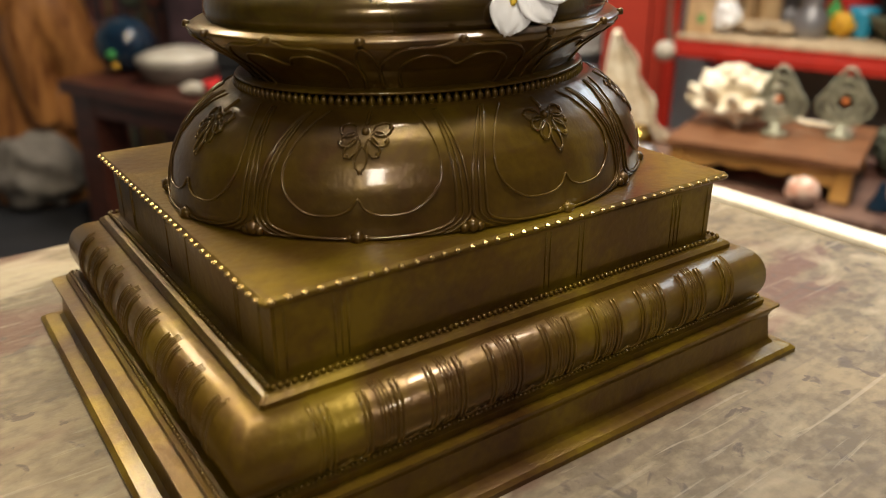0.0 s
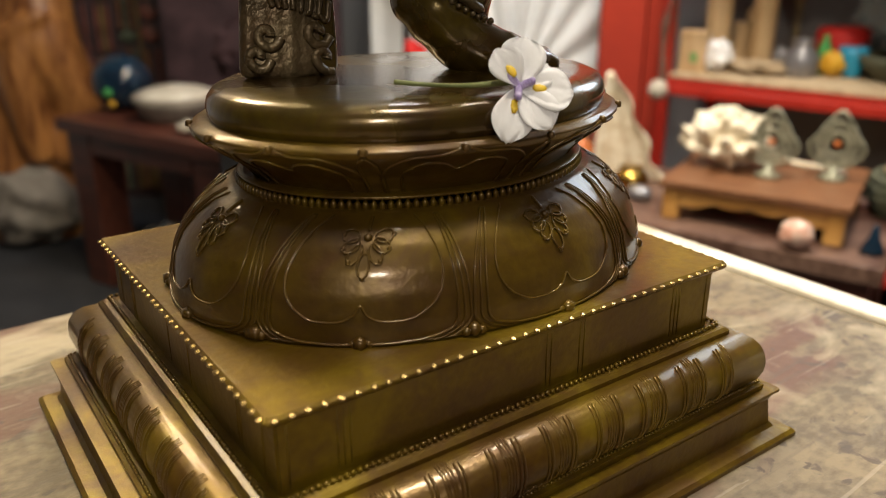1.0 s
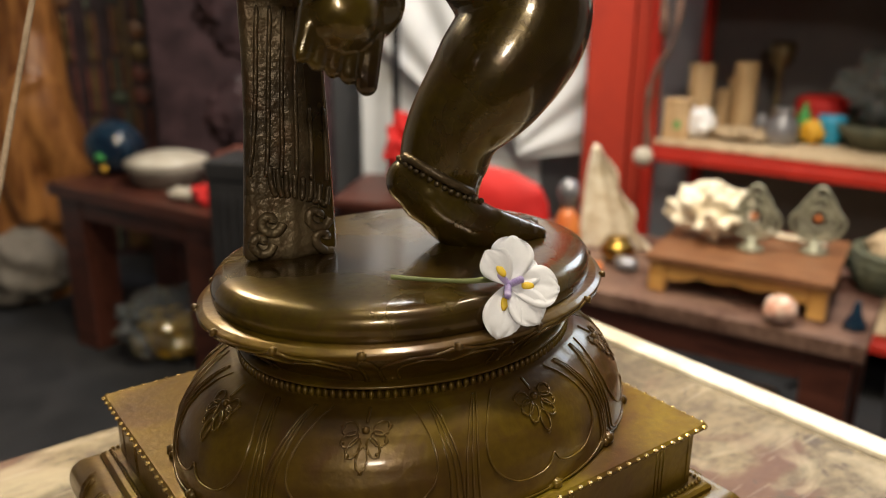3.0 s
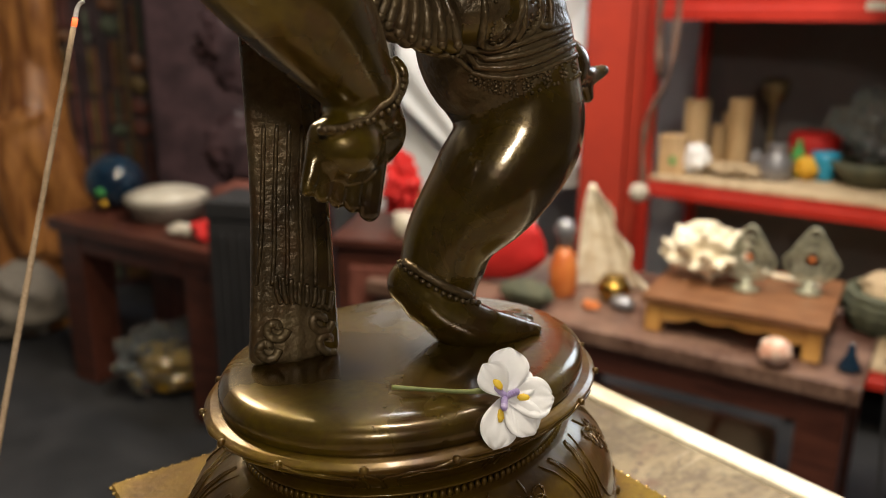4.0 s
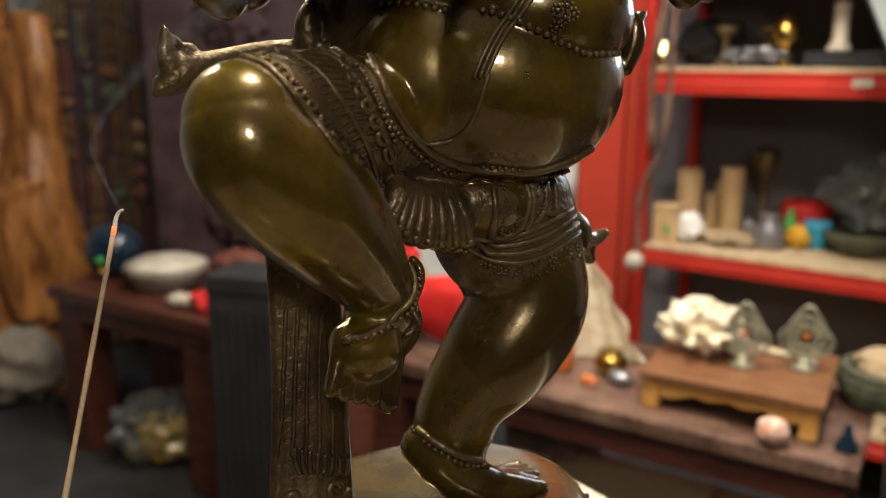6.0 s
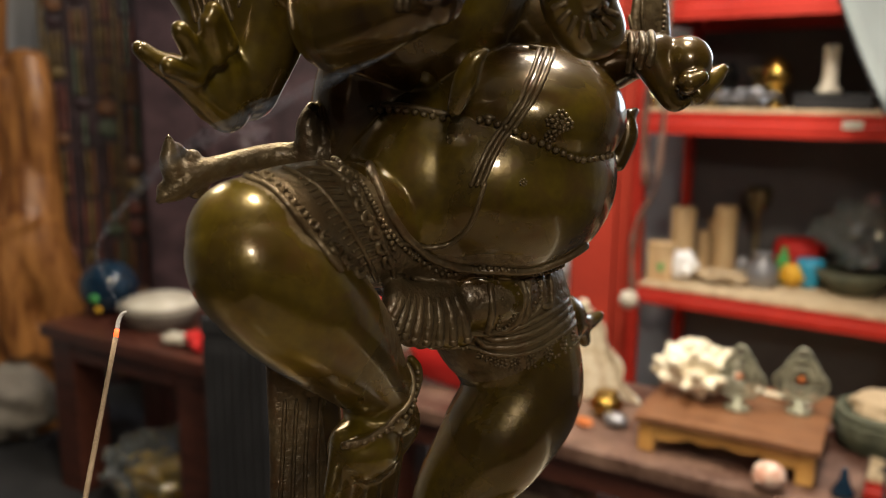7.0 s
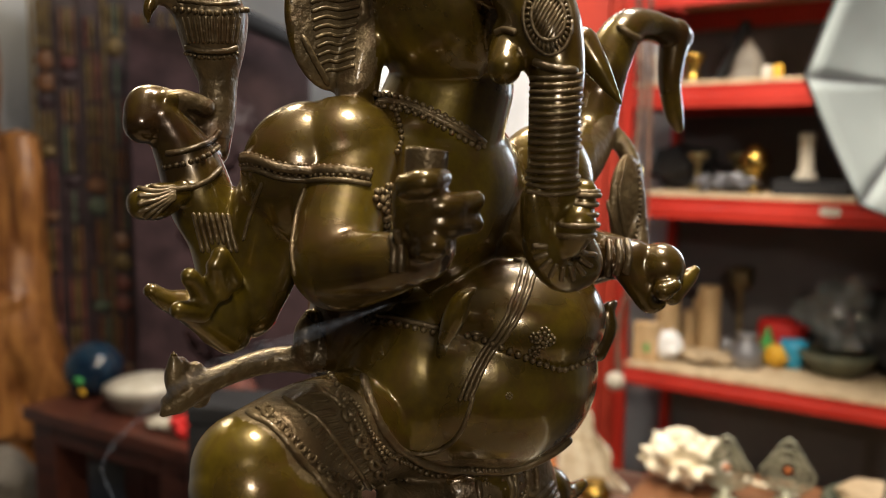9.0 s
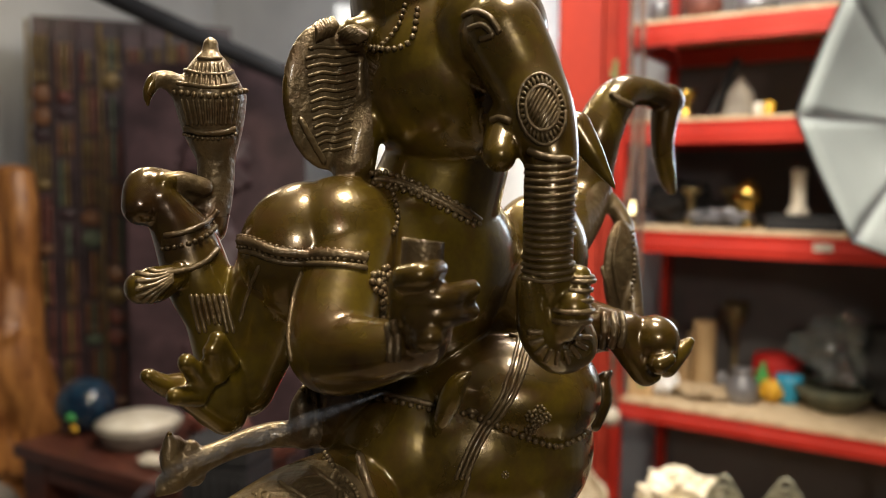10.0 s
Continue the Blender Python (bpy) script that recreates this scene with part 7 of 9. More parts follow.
cord([(0.1664, 0.0139, 0.4032), (0.1669, 0.0121, 0.4017), (0.1683, 0.0100, 0.3997), (0.1706, 0.0085, 0.3980), (0.1744, 0.0077, 0.3968), (0.1803, 0.0084, 0.3961)], 0.00200)
cord([(0.1496, 0.0011, 0.3001), (0.1494, -0.0006, 0.2925), (0.1512, -0.0016, 0.2851), (0.1531, -0.0017, 0.2799)], 0.00130)
cord([(0.1591, -0.0016, 0.3234), (0.1564, -0.0026, 0.3174), (0.1539, -0.0031, 0.3089), (0.1530, -0.0032, 0.3002), (0.1545, -0.0036, 0.2915), (0.1578, -0.0036, 0.2825), (0.1605, -0.0034, 0.2760)], 0.00120)
beads([(0.1707, -0.0020, 0.3197), (0.1701, -0.0034, 0.3135), (0.1704, -0.0042, 0.3046), (0.1691, -0.0058, 0.2962), (0.1671, -0.0070, 0.2886), (0.1650, -0.0077, 0.2814), (0.1637, -0.0080, 0.2764)], 0.00140)
# brow, eye and forehead jewel
cord([(-0.0054, -0.0557, 0.4153), (-0.0069, -0.0598, 0.4151), (-0.0077, -0.0640, 0.4152), (-0.0076, -0.0671, 0.4150), (-0.0074, -0.0699, 0.4141), (-0.0069, -0.0723, 0.4128), (-0.0061, -0.0740, 0.4113), (-0.0056, -0.0755, 0.4093), (-0.0049, -0.0765, 0.4072), (-0.0044, -0.0772, 0.4057)], 0.00130)
cord([(-0.0090, -0.0637, 0.4087), (-0.0090, -0.0661, 0.4090), (-0.0085, -0.0688, 0.4094), (-0.0080, -0.0711, 0.4093), (-0.0073, -0.0729, 0.4082), (-0.0065, -0.0743, 0.4066), (-0.0061, -0.0748, 0.4053), (-0.0066, -0.0736, 0.4047), (-0.0075, -0.0714, 0.4043), (-0.0081, -0.0696, 0.4041)], 0.00120)
beads([(-0.0195, -0.0119, 0.4055), (-0.0192, -0.0146, 0.4064), (-0.0185, -0.0177, 0.4078), (-0.0176, -0.0203, 0.4095), (-0.0167, -0.0221, 0.4116), (-0.0156, -0.0234, 0.4140), (-0.0142, -0.0239, 0.4166), (-0.0125, -0.0233, 0.4200), (-0.0109, -0.0224, 0.4235), (-0.0104, -0.0226, 0.4258)], 0.00130)

sprig(0.0057, -0.0845, 0.2229, 0.0016)


def medallion(x, y, z, half_w, half_h):
    """An oval boss with a rayed rim and a slanted ribbed field."""
    at, normal, _, _ = tree.find_nearest(Vector((x, y, z)))
    side = Vector((0, 0, 1)).cross(normal).normalized()
    up = normal.cross(side)

    def spot(u, v, lift):
        p, n, _, _ = tree.find_nearest(at + side * u * half_w + up * v * half_h)
        return p + n * lift

    for r, w in ((1.0, 0.0007), (0.62, 0.0008)):
        add_tube(figure, [spot(r * math.cos(a), r * math.sin(a), 0.0006) for a in (2 * math.pi * k / 48 for k in range(49))], w, 6, False)
    for k in range(30):
        a = 2 * math.pi * k / 30
        add_tube(figure, [spot(r * math.cos(a + 0.1 * r), r * math.sin(a + 0.1 * r), 0.0006) for r in (0.66, 0.8, 0.96)], 0.0008, 6)
    for k in range(9):
        c = -0.5 + k / 8
        h = math.sqrt(max(0.0, 0.56 ** 2 - c * c))
        add_tube(figure, [spot(0.8 * c + 0.6 * q * h, -0.6 * c + 0.8 * q * h, 0.0007) for q in (-1, -0.5, 0, 0.5, 1)], 0.0007, 6)


medallion(-0.0073, -0.1060, 0.3803, 0.0105, 0.0145)
for dx, dz in ((0, 0), (0.004, 0.009), (-0.004, 0.006), (0.006, -0.006), (-0.002, -0.009)):
    sprig(-0.0353 + dx, -0.036, 0.2995 + dz, 0.0046)
for dx, dz in ((0, 0), (0.008, 0.004), (-0.008, 0.006), (0.002, 0.012), (-0.007, -0.012)):
    sprig(0.0262 + 0.6 * dx, -0.078, 0.2415 + 0.6 * dz, 0.0026)
add_tube(figure, [(-0.0448, -0.0813, 0.300), (-0.0443, -0.0813, 0.314), (-0.0438, -0.0812, 0.3262), (-0.0437, -0.0812, 0.3268)], 0.0079, 24, False)
for x, y, z, r in ((0.0139, -0.1005, 0.2949, 0.0074), (0.0147, -0.1005, 0.2989, 0.0079), (0.0159, -0.1005, 0.3028, 0.0065), (0.0173, -0.1005, 0.3067, 0.0054), (0.0185, -0.1005, 0.3102, 0.0056), (0.0185, -0.1005, 0.3115, 0.0050)):
    add_tube(figure, [(x + r * math.cos(a), y + r * math.sin(a), z) for a in (2 * math.pi * k / 28 for k in range(29))], 0.0012, 6, False)
statue = soup_ob("statue", figure, BRONZE_DARK, None)
statue.data.materials.append(BRONZE_ORNATE)
ORNATE = (((0.048, 0.002, 0.172), (0.05, 0.0, 0.151), 0.041), ((-0.058, 0.035, 0.12), (-0.058, 0.02, 0.0), 0.026), ((-0.085, -0.034, 0.228), (-0.0724, -0.0485, 0.2125), 0.012), ((-0.0724, -0.0485, 0.2125), (-0.0474, -0.0379, 0.1887), 0.014), ((-0.06, -0.03, 0.222), (-0.036, -0.035, 0.19), 0.016), ((-0.12, 0.028, 0.21), (-0.05, 0.022, 0.232), 0.02), ((-0.03, -0.036, 0.168), (0.02, -0.06, 0.165), 0.024), ((0.158, -0.004, 0.33), (0.158, -0.004, 0.265), 0.024), ((-0.036, 0.004, 0.40), (-0.032, 0.004, 0.365), 0.019), ((-0.081, 0.036, 0.41), (-0.081, 0.036, 0.35), 0.021))
kinds = np.zeros(len(figure[1]), dtype=np.int32)
kinds[PLAIN:] = 1
middles = np.empty(len(figure[1]) * 3)
statue.data.polygons.foreach_get("center", middles)
middles = middles.reshape(-1, 3)
for a, b, r in ORNATE:
    a, b = np.array(a), np.array(b)
    s = np.clip(((middles - a) @ (b - a)) / ((b - a) @ (b - a)), 0, 1)
    kinds[np.linalg.norm(middles - a - s[:, None] * (b - a), axis=1) < r] = 1
statue.data.polygons.foreach_set("material_index", kinds)
statue.matrix_world = FIGURE
tagged(statue, "polished brown bronze dancing figure statue on lotus pedestal", "statue")
bpy.data.meshes.remove(skin)

# ---- more materials ----
IVORY = surface("bleached_coral", (0.62, 0.52, 0.36), (0.86, 0.8, 0.66), 0.7, 0, 40, 200, 0.3, 0.3)
BRASS = surface("brass", (0.36, 0.22, 0.05), (0.55, 0.37, 0.1), 0.22, 1.0, 15, 120, 0.05, 0.2)
OLD_BRASS = surface("aged_brass", (0.12, 0.09, 0.04), (0.26, 0.2, 0.1), 0.4, 0.7, 30, 150, 0.3, 0.4)
PLAQUE = surface("grey_green_metal", (0.17, 0.17, 0.12), (0.36, 0.35, 0.26), 0.45, 0.3, 60, 200, 0.4, 0.4)
PALE_WOOD = surface("pale_wood", (0.42, 0.27, 0.13), (0.6, 0.42, 0.23), 0.6, 0, 6, 60, 0.1, 0.3, (8, 8, 1))
CARD = surface("tan_cardboard", (0.34, 0.25, 0.15), (0.45, 0.34, 0.22), 0.8, 0, 8, 100, 0.1, 0.3)
CERAMIC = surface("cream_ceramic", (0.45, 0.4, 0.32), (0.6, 0.56, 0.48), 0.3, 0, 10, 80, 0.05, 0.2)
BLUE_GLASS = surface("blue_glazed", (0.004, 0.01, 0.022), (0.01, 0.03, 0.055), 0.12, 0, 14, 60, 0.05, 0.4)
CLEAR = glass("clear_plastic", (0.6, 0.66, 0.68), 0.12, 0.92)
PLASTIC_BLUE = surface("blue_plastic", (0.02, 0.28, 0.5), (0.03, 0.36, 0.6), 0.35, 0, 10, 80, 0.02, 0.2)
PLASTIC_GREEN = surface("green_plastic", (0.05, 0.3, 0.08), (0.08, 0.4, 0.1), 0.35, 0, 10, 80, 0.02, 0.2)
YELLOW = surface("yellow_paint", (0.6, 0.32, 0.02), (0.7, 0.42, 0.04), 0.4, 0, 10, 80, 0.02, 0.2)
RED_CLOTH = surface("red_cloth", (0.5, 0.012, 0.012), (0.65, 0.02, 0.018), 0.65, 0, 12, 150, 0.2, 0.3)
ORANGE = surface("orange_glaze", (0.5, 0.12, 0.03), (0.65, 0.22, 0.05), 0.35, 0, 14, 80, 0.05, 0.3)
OLIVE = surface("olive_cloth", (0.05, 0.055, 0.035), (0.1, 0.1, 0.06), 0.8, 0, 14, 150, 0.3, 0.3)
PURPLE_WOOD = surface("dark_carved_wood", (0.03, 0.017, 0.02), (0.075, 0.04, 0.045), 0.5, 0, 8, 60, 0.4, 0.5)
GILT = surface("worn_gilt", (0.1, 0.06, 0.02), (0.24, 0.16, 0.055), 0.5, 0.2, 20, 100, 0.3, 0.5)
CARVED_RED = surface("carved_red", (0.1, 0.028, 0.02), (0.2, 0.065, 0.045), 0.6, 0, 20, 100, 0.3, 0.5)
CARVED_GREEN = surface("carved_green", (0.06, 0.08, 0.05), (0.13, 0.15, 0.1), 0.6, 0, 20, 100, 0.3, 0.5)
STONE = surface("pale_stone", (0.14, 0.12, 0.1), (0.26, 0.23, 0.19), 0.8, 0, 8, 80, 0.5, 0.5)
PINK_SHELL = surface("pink_shell", (0.5, 0.22, 0.15), (0.75, 0.6, 0.5), 0.3, 0, 30, 90, 0.1, 0.3)
STEEL = surface("grey_steel", (0.2, 0.2, 0.22), (0.3, 0.3, 0.32), 0.35, 0.6, 6, 60, 0.05, 0.2)
PETAL = surface("white_petal", (0.78, 0.78, 0.8), (0.86, 0.86, 0.87), 0.55, 0, 60, 400, 0.1, 0.1)
VIOLET = surface("violet_petal", (0.3, 0.22, 0.5), (0.55, 0.48, 0.7), 0.5, 0, 300, 600, 0.05, 0.2)
STAMEN = surface("yellow_mark", (0.75, 0.48, 0.02), (0.85, 0.62, 0.05), 0.5, 0, 200, 600, 0.05, 0.2)
STEM = surface("green_stem", (0.14, 0.17, 0.05), (0.24, 0.27, 0.1), 0.5, 0, 60, 300, 0.05, 0.2)
INCENSE = surface("incense_paste", (0.24, 0.17, 0.105), (0.34, 0.25, 0.165), 0.9, 0, 90, 900, 0.4, 0.5)
ASH = surface("grey_ash", (0.5, 0.48, 0.46), (0.66, 0.64, 0.62), 0.9, 0, 200, 900, 0.4, 0.3)
EMBER = glow("ember", (1.0, 0.12, 0.03), 2.2)
FLAME = glow("lamp_spark", (1.0, 0.86, 0.45), 7.0)
SOFTBOX_WHITE = surface("softbox_cloth", (0.31, 0.35, 0.36), (0.37, 0.42, 0.43), 0.75, 0, 4, 200, 0.1, 0.2)


def at_frame(x, y, z, deg):
    base = pose(x, y, z, 0, 0, deg)
    return lambda u, v, w=0.0, turn=0.0: base @ pose(u, v, w, 0, 0, turn)


def turned(name, m, profile, material, label, category, seg=24, rx=1.0, ry=1.0, group=""):
    """A single turned thing."""
    ob = finish(name, lathe_bm(profile, seg, rx, ry), material, None, "", True)
    ob.matrix_world = m
    return tagged(ob, label, category, group)


def lump_bm(r, sx, sy, sz, rough_by, freq, seed, sub=4):
    """A stone-like or crumpled form that stands on z = 0."""
    bm = bmesh.new()
    bmesh.ops.create_icosphere(bm, subdivisions=sub, radius=1)
    low = 9.0
    for v in bm.verts:
        k = 1 + rough_by * noise.fractal(v.co * freq + Vector((seed, 0, 0)), 1.0, 2.0, 4)
        v.co = Vector((v.co.x * sx, v.co.y * sy, v.co.z * sz)) * r * k
        low = min(low, v.co.z)
    for v in bm.verts:
        v.co.z -= low
    return bm


def lump(name, m, material, label, category, r, sx=1, sy=1, sz=1, rough_by=0.2, freq=2.0, seed=0, sub=4, smooth=True):
    ob = finish(name, lump_bm(r, sx, sy, sz, rough_by, freq, seed, sub), material, None, "", smooth)
    ob.matrix_world = m
    return tagged(ob, label, category)


# ---- flower and incense ----
def petal_bm(length, width, cup, curl):
    bm, rows = bmesh.new(), []
    for i in range(13):
        s = i / 12
        w = width * (math.sin(math.pi * min(0.03 + s * 0.94, 1) ** 1.15)) ** 0.6 * (0.6 + 0.45 * s)
        row = []
        for k in range(9):
            c = k / 4 - 1
            ripple = 0.0009 * math.sin(9 * c + 5 * s) * s
            row.append(bm.verts.new((length * s - 0.0012 * abs(c) * s, c * w, cup * (1 - (1 - s) ** 2) - curl * s ** 3 + 0.0022 * c * c * (1 - s) + ripple)))
        rows.append(row)
    for a, b in zip(rows, rows[1:]):
        for k in range(8):
            bm.faces.new((a[k], a[k + 1], b[k + 1], b[k]))
    got = bmesh.ops.extrude_face_region(bm, geom=bm.faces[:])
    for v in [g for g in got["geom"] if isinstance(g, bmesh.types.BMVert)]:
        v.co.z -= 0.0004
    return bm


FLOWER_AT = FIGURE @ Vector((0.0072, -0.0728, 0.002))
flower = root("flower", Matrix.Translation(FLOWER_AT) @ pose(0, 0, 0, 56, -4, 12), "fresh white flower with violet throat and yellow marks", "flower")
for turn, length, width, cup, curl in ((-112, 0.0225, 0.0095, 0.004, 0.004), (-60, 0.0205, 0.0095, 0.003, 0.003), (-12, 0.0225, 0.0105, 0.0035, 0.003), (30, 0.0165, 0.008, 0.003, 0.002), (72, 0.0215, 0.0105, 0.0045, 0.002), (118, 0.0165, 0.0085, 0.006, 0.001)):
    leaf = part("petal", petal_bm(length, width, cup, curl), PETAL, flower, "", True)
    leaf.matrix_local = pose(0, 0, 0.0004 * (turn % 7), 0, 0, turn)
    if turn in (-112, -12, 118):
        spot = part("petal_mark", lump_bm(0.0022, 1.3, 0.75, 0.3, 0.25, 2, turn, 2), STAMEN, leaf, "yellow petal mark", True)
        spot.matrix_local = pose(length * 0.36, 0, cup * 0.62)
bm = bmesh.new()
for turn in (10, 130, 250):
    for k in range(5):
        ball_bm(bm, (0.001 + 0.001 * k) * math.cos(radians(turn)), (0.001 + 0.001 * k) * math.sin(radians(turn)), 0.0035 + 0.0004 * k, 0.0016, u=10, v=6)
part("throat", bm, VIOLET, flower, "violet flower throat", True)
to_local = flower.matrix_world.inverted()
stem_world = [FIGURE @ Vector(p) for p in ((0.0065, -0.071, 0.0055), (-0.004, -0.062, 0.0035), (-0.016, -0.05, 0.003), (-0.029, -0.041, 0.0042))]
part("stem", tube_bm(smooth_path([(*(to_local @ p), r) for p, r in zip(stem_world, (0.0016, 0.0011, 0.0009, 0.0011))], 6)), STEM, flower, "slender green stem", True)

TIP = Vector((-0.1415, 0.344, 1.1735))
FOOT = Vector((-0.164, 0.165, TOP + 0.035))
incense = root("incense_stick", pose(*FOOT), "burning brown incense stick with grey ash tip", "incense")
d = (TIP - FOOT)
part("stick", tube_bm([(*(d * s), 0.0013 - 0.0003 * s + 0.00006 * math.sin(40 * s)) for s in (0.0405 * k for k in range(25))], 10), INCENSE, incense, "", True)
part("ember", tube_bm([(*(d * s), 0.00105) for s in (0.9722, 0.977, 0.982)], 10), EMBER, incense, "glowing orange ember", True)
part("ash", tube_bm(smooth_path([(*(d * 0.982), 0.001), (*(d * 0.992), 0.00095), (*(d * 1.0 + Vector((0.0008, 0, 0))), 0.0008), (*(d * 1.003 + Vector((0.0025, 0, 0))), 0.0006)], 5), 8), ASH, incense, "grey curled ash", True)
turned("incense_holder", pose(FOOT.x, FOOT.y, TOP), [(0.02, 0), (0.026, 0.004), (0.028, 0.016), (0.024, 0.028), (0.012, 0.034), (0.006, 0.036)], CERAMIC, "small cream ceramic incense holder on the table", "incense holder")

# the wisp that drifts from the ember, in three sheer layers
SMOKE, smoke_tree, smoke_bsdf = nodes_of("incense_smoke")
smoke_bsdf.inputs["Base Color"].default_value = (0.5, 0.58, 0.72, 1)
smoke_bsdf.inputs["Roughness"].default_value = 1.0
smoke_bsdf.inputs["Specular IOR Level"].default_value = 0.0
smoke_noise, smoke_range = smoke_tree.nodes.new("ShaderNodeTexNoise"), smoke_tree.nodes.new("ShaderNodeMapRange")
smoke_noise.inputs["Scale"].default_value, smoke_noise.inputs["Detail"].default_value = 30, 4
smoke_range.inputs[1].default_value, smoke_range.inputs[2].default_value, smoke_range.inputs[4].default_value = 0.35, 0.8, 0.055
smoke_tree.links.new(smoke_noise.outputs[0], smoke_range.inputs[0])
smoke_tree.links.new(smoke_range.outputs[0], smoke_bsdf.inputs["Alpha"])
WISP = ((-0.1397, 0.3430, 1.1742, 0.0005), (-0.1449, 0.3400, 1.1897, 0.0007), (-0.1455, 0.3350, 1.2026, 0.0009), (-0.1367, 0.3300, 1.2163, 0.0012), (-0.1111, 0.3200, 1.2403, 0.0017), (-0.0823, 0.3100, 1.2558, 0.0020), (-0.0595, 0.3000, 1.2655, 0.0018), (-0.0223, 0.2900, 1.2814, 0.0002))
smoke = root("smoke_wisp", pose(0, 0, 0), "thin blue-grey wisp of drifting incense smoke", "smoke")
for size in (0.45, 1.0, 1.7):
    layer = part("layer", tube_bm([(x, y, z, r * size * (1 + 0.2 * math.sin(0.9 * i))) for i, (x, y, z, r) in enumerate(smooth_path(WISP, 8))], 14), SMOKE, smoke, "", True)
    layer.visible_shadow = False

# ---- red rack with its load ----
RACK = (0.665, 2.475, 0)
RACK_TURN = -37
on_rack = at_frame(*RACK, RACK_TURN)
rack = root("metal_shelf", on_rack(0, 0), "red enamelled steel storage rack with particle-board shelves", "shelf")
RW, RD = 1.5, 0.5
SHELVES = (0.22, 0.68, 1.222, 1.55, 1.842)
for x in (0.016, RW - 0.016):
    for y in (0.018, RD - 0.018):
        bm = box_bm(x, y, 0, 0.032, 0.036, 2.15, 0.002, 1)
        part("post", bm, RED, rack)
for z in SHELVES:
    h = 0.05 if z < 1 else 0.066
    for y in (0.0, RD):
        sgn = -1 if y == 0 else 1
        prof = [(y + sgn * 0.006, z - h), (y + sgn * 0.006, z - h * 0.5), (y, z - h * 0.42), (y, z - 0.002), (y - sgn * 0.03, z - 0.002), (y - sgn * 0.03, z - h)]
        bm = bmesh.new()
        a, b = [[bm.verts.new((x, py, pz)) for py, pz in prof] for x in (0.034, RW - 0.034)]
        for i in range(6):
            bm.faces.new((a[i], a[(i + 1) % 6], b[(i + 1) % 6], b[i]))
        bm.faces.new(a)
        bm.faces.new(b[::-1])
        part("beam", bm, RED, rack)
    for x in (0.016, RW - 0.016):
        part("side_beam", box_bm(x, RD / 2, z - h + 0.004, 0.026, RD - 0.08, h - 0.01), RED, rack)
    part("shelf_board", box_bm(RW / 2, RD / 2 + 0.0, z - 0.001, RW - 0.07, RD - 0.01, 0.012, 0.001, 1), BOARD, rack, "particle-board shelf")
part("back_panel", box_bm(RW / 2, RD + 0.03, 0.1, RW, 0.012, 2.0), WALL_GREY, rack, "grey rack back panel")
for x, z in ((0.6, 1.185), (0.78, 1.19), (0.66, 1.808)):
    part("price_tag", box_bm(x, -0.0075, z, 0.05, 0.002, 0.022), CERAMIC, rack, "small white paper tag")

S1, S2, S3, S4 = 0.6915, 1.2335, 1.5615, 1.8535


def wooden_tube(u, v, z, r, h):
    return turned("wooden_tube", on_rack(u, v, z), [(r, 0), (r * 1.02, 0.004), (r * 0.97, h * 0.5), (r, h - 0.004), (r * 0.94, h), (r * 0.55, h - 0.002)], PALE_WOOD, "pale turned wooden tube on the red rack", "wood tube", 20, group="wooden tubes")


wooden_tube(0.085, 0.25, S1, 0.04, 0.215)
wooden_tube(0.135, 0.33, S1, 0.026, 0.13)
wooden_tube(0.212, 0.29, S1, 0.037, 0.225)
wooden_tube(0.165, 0.37, S1, 0.03, 0.17)
crate = root("wooden_box", on_rack(0.075, 0.085, S1, 8), "small pale wooden box with dark green mark", "box")
part("body", box_bm(0, 0, 0, 0.075, 0.06, 0.1, 0.003), PALE_WOOD, crate)
part("lid", box_bm(0, 0, 0.1, 0.079, 0.064, 0.02, 0.003), PALE_WOOD, crate)
part("mark", lump_bm(0.014, 0.7, 0.1, 1, 0.3, 2, 3, 2), PLASTIC_GREEN, crate, "dark green mark").location = (0.005, -0.0305, 0.03)
lump("crumpled_paper", on_rack(0.13, 0.12, S1), PETAL, "ball of crumpled white paper on shelf", "paper", 0.042, 1, 1, 1, 0.5, 2.5, 4, 4, False)
turned("goblet", on_rack(0.29, 0.37, S1), [(0.03, 0), (0.032, 0.006), (0.01, 0.02), (0.008, 0.15), (0.012, 0.2), (0.036, 0.225), (0.042, 0.27), (0.036, 0.285), (0.028, 0.28)], OLD_BRASS, "tall tarnished brass goblet on the shelf", "goblet")
turned("dark_jar", on_rack(0.365, 0.17, S1), [(0.04, 0), (0.05, 0.02), (0.048, 0.06), (0.03, 0.085), (0.028, 0.1), (0.036, 0.106), (0.02, 0.108)], STEEL, "squat dark grey jar with narrow neck", "jar")
lump("tan_cloth", on_rack(0.24, 0.16, S1), CARD, "rumpled tan cloth scraps lying on shelf", "cloth", 0.06, 1.7, 1, 0.3, 0.5, 3, 8)
lump("silver_trinket", on_rack(0.29, 0.23, S1), STEEL, "shiny little silver trinket with pink ribbon", "trinket", 0.022, 1, 1, 1.6, 0.3, 3, 2)
turned("red_drum", on_rack(0.43, 0.36, S1 + 0.0), [(0.06, 0), (0.075, 0.02), (0.078, 0.1), (0.07, 0.125), (0.05, 0.13), (0.03, 0.128)], RED_CLOTH, "dark red lacquered drum with black skin", "drum")
turned("green_bottle", on_rack(0.405, 0.26, S1), [(0.018, 0), (0.02, 0.01), (0.019, 0.08), (0.008, 0.1), (0.008, 0.115), (0.004, 0.116)], PLASTIC_GREEN, "small bright green plastic bottle on shelf", "bottle")
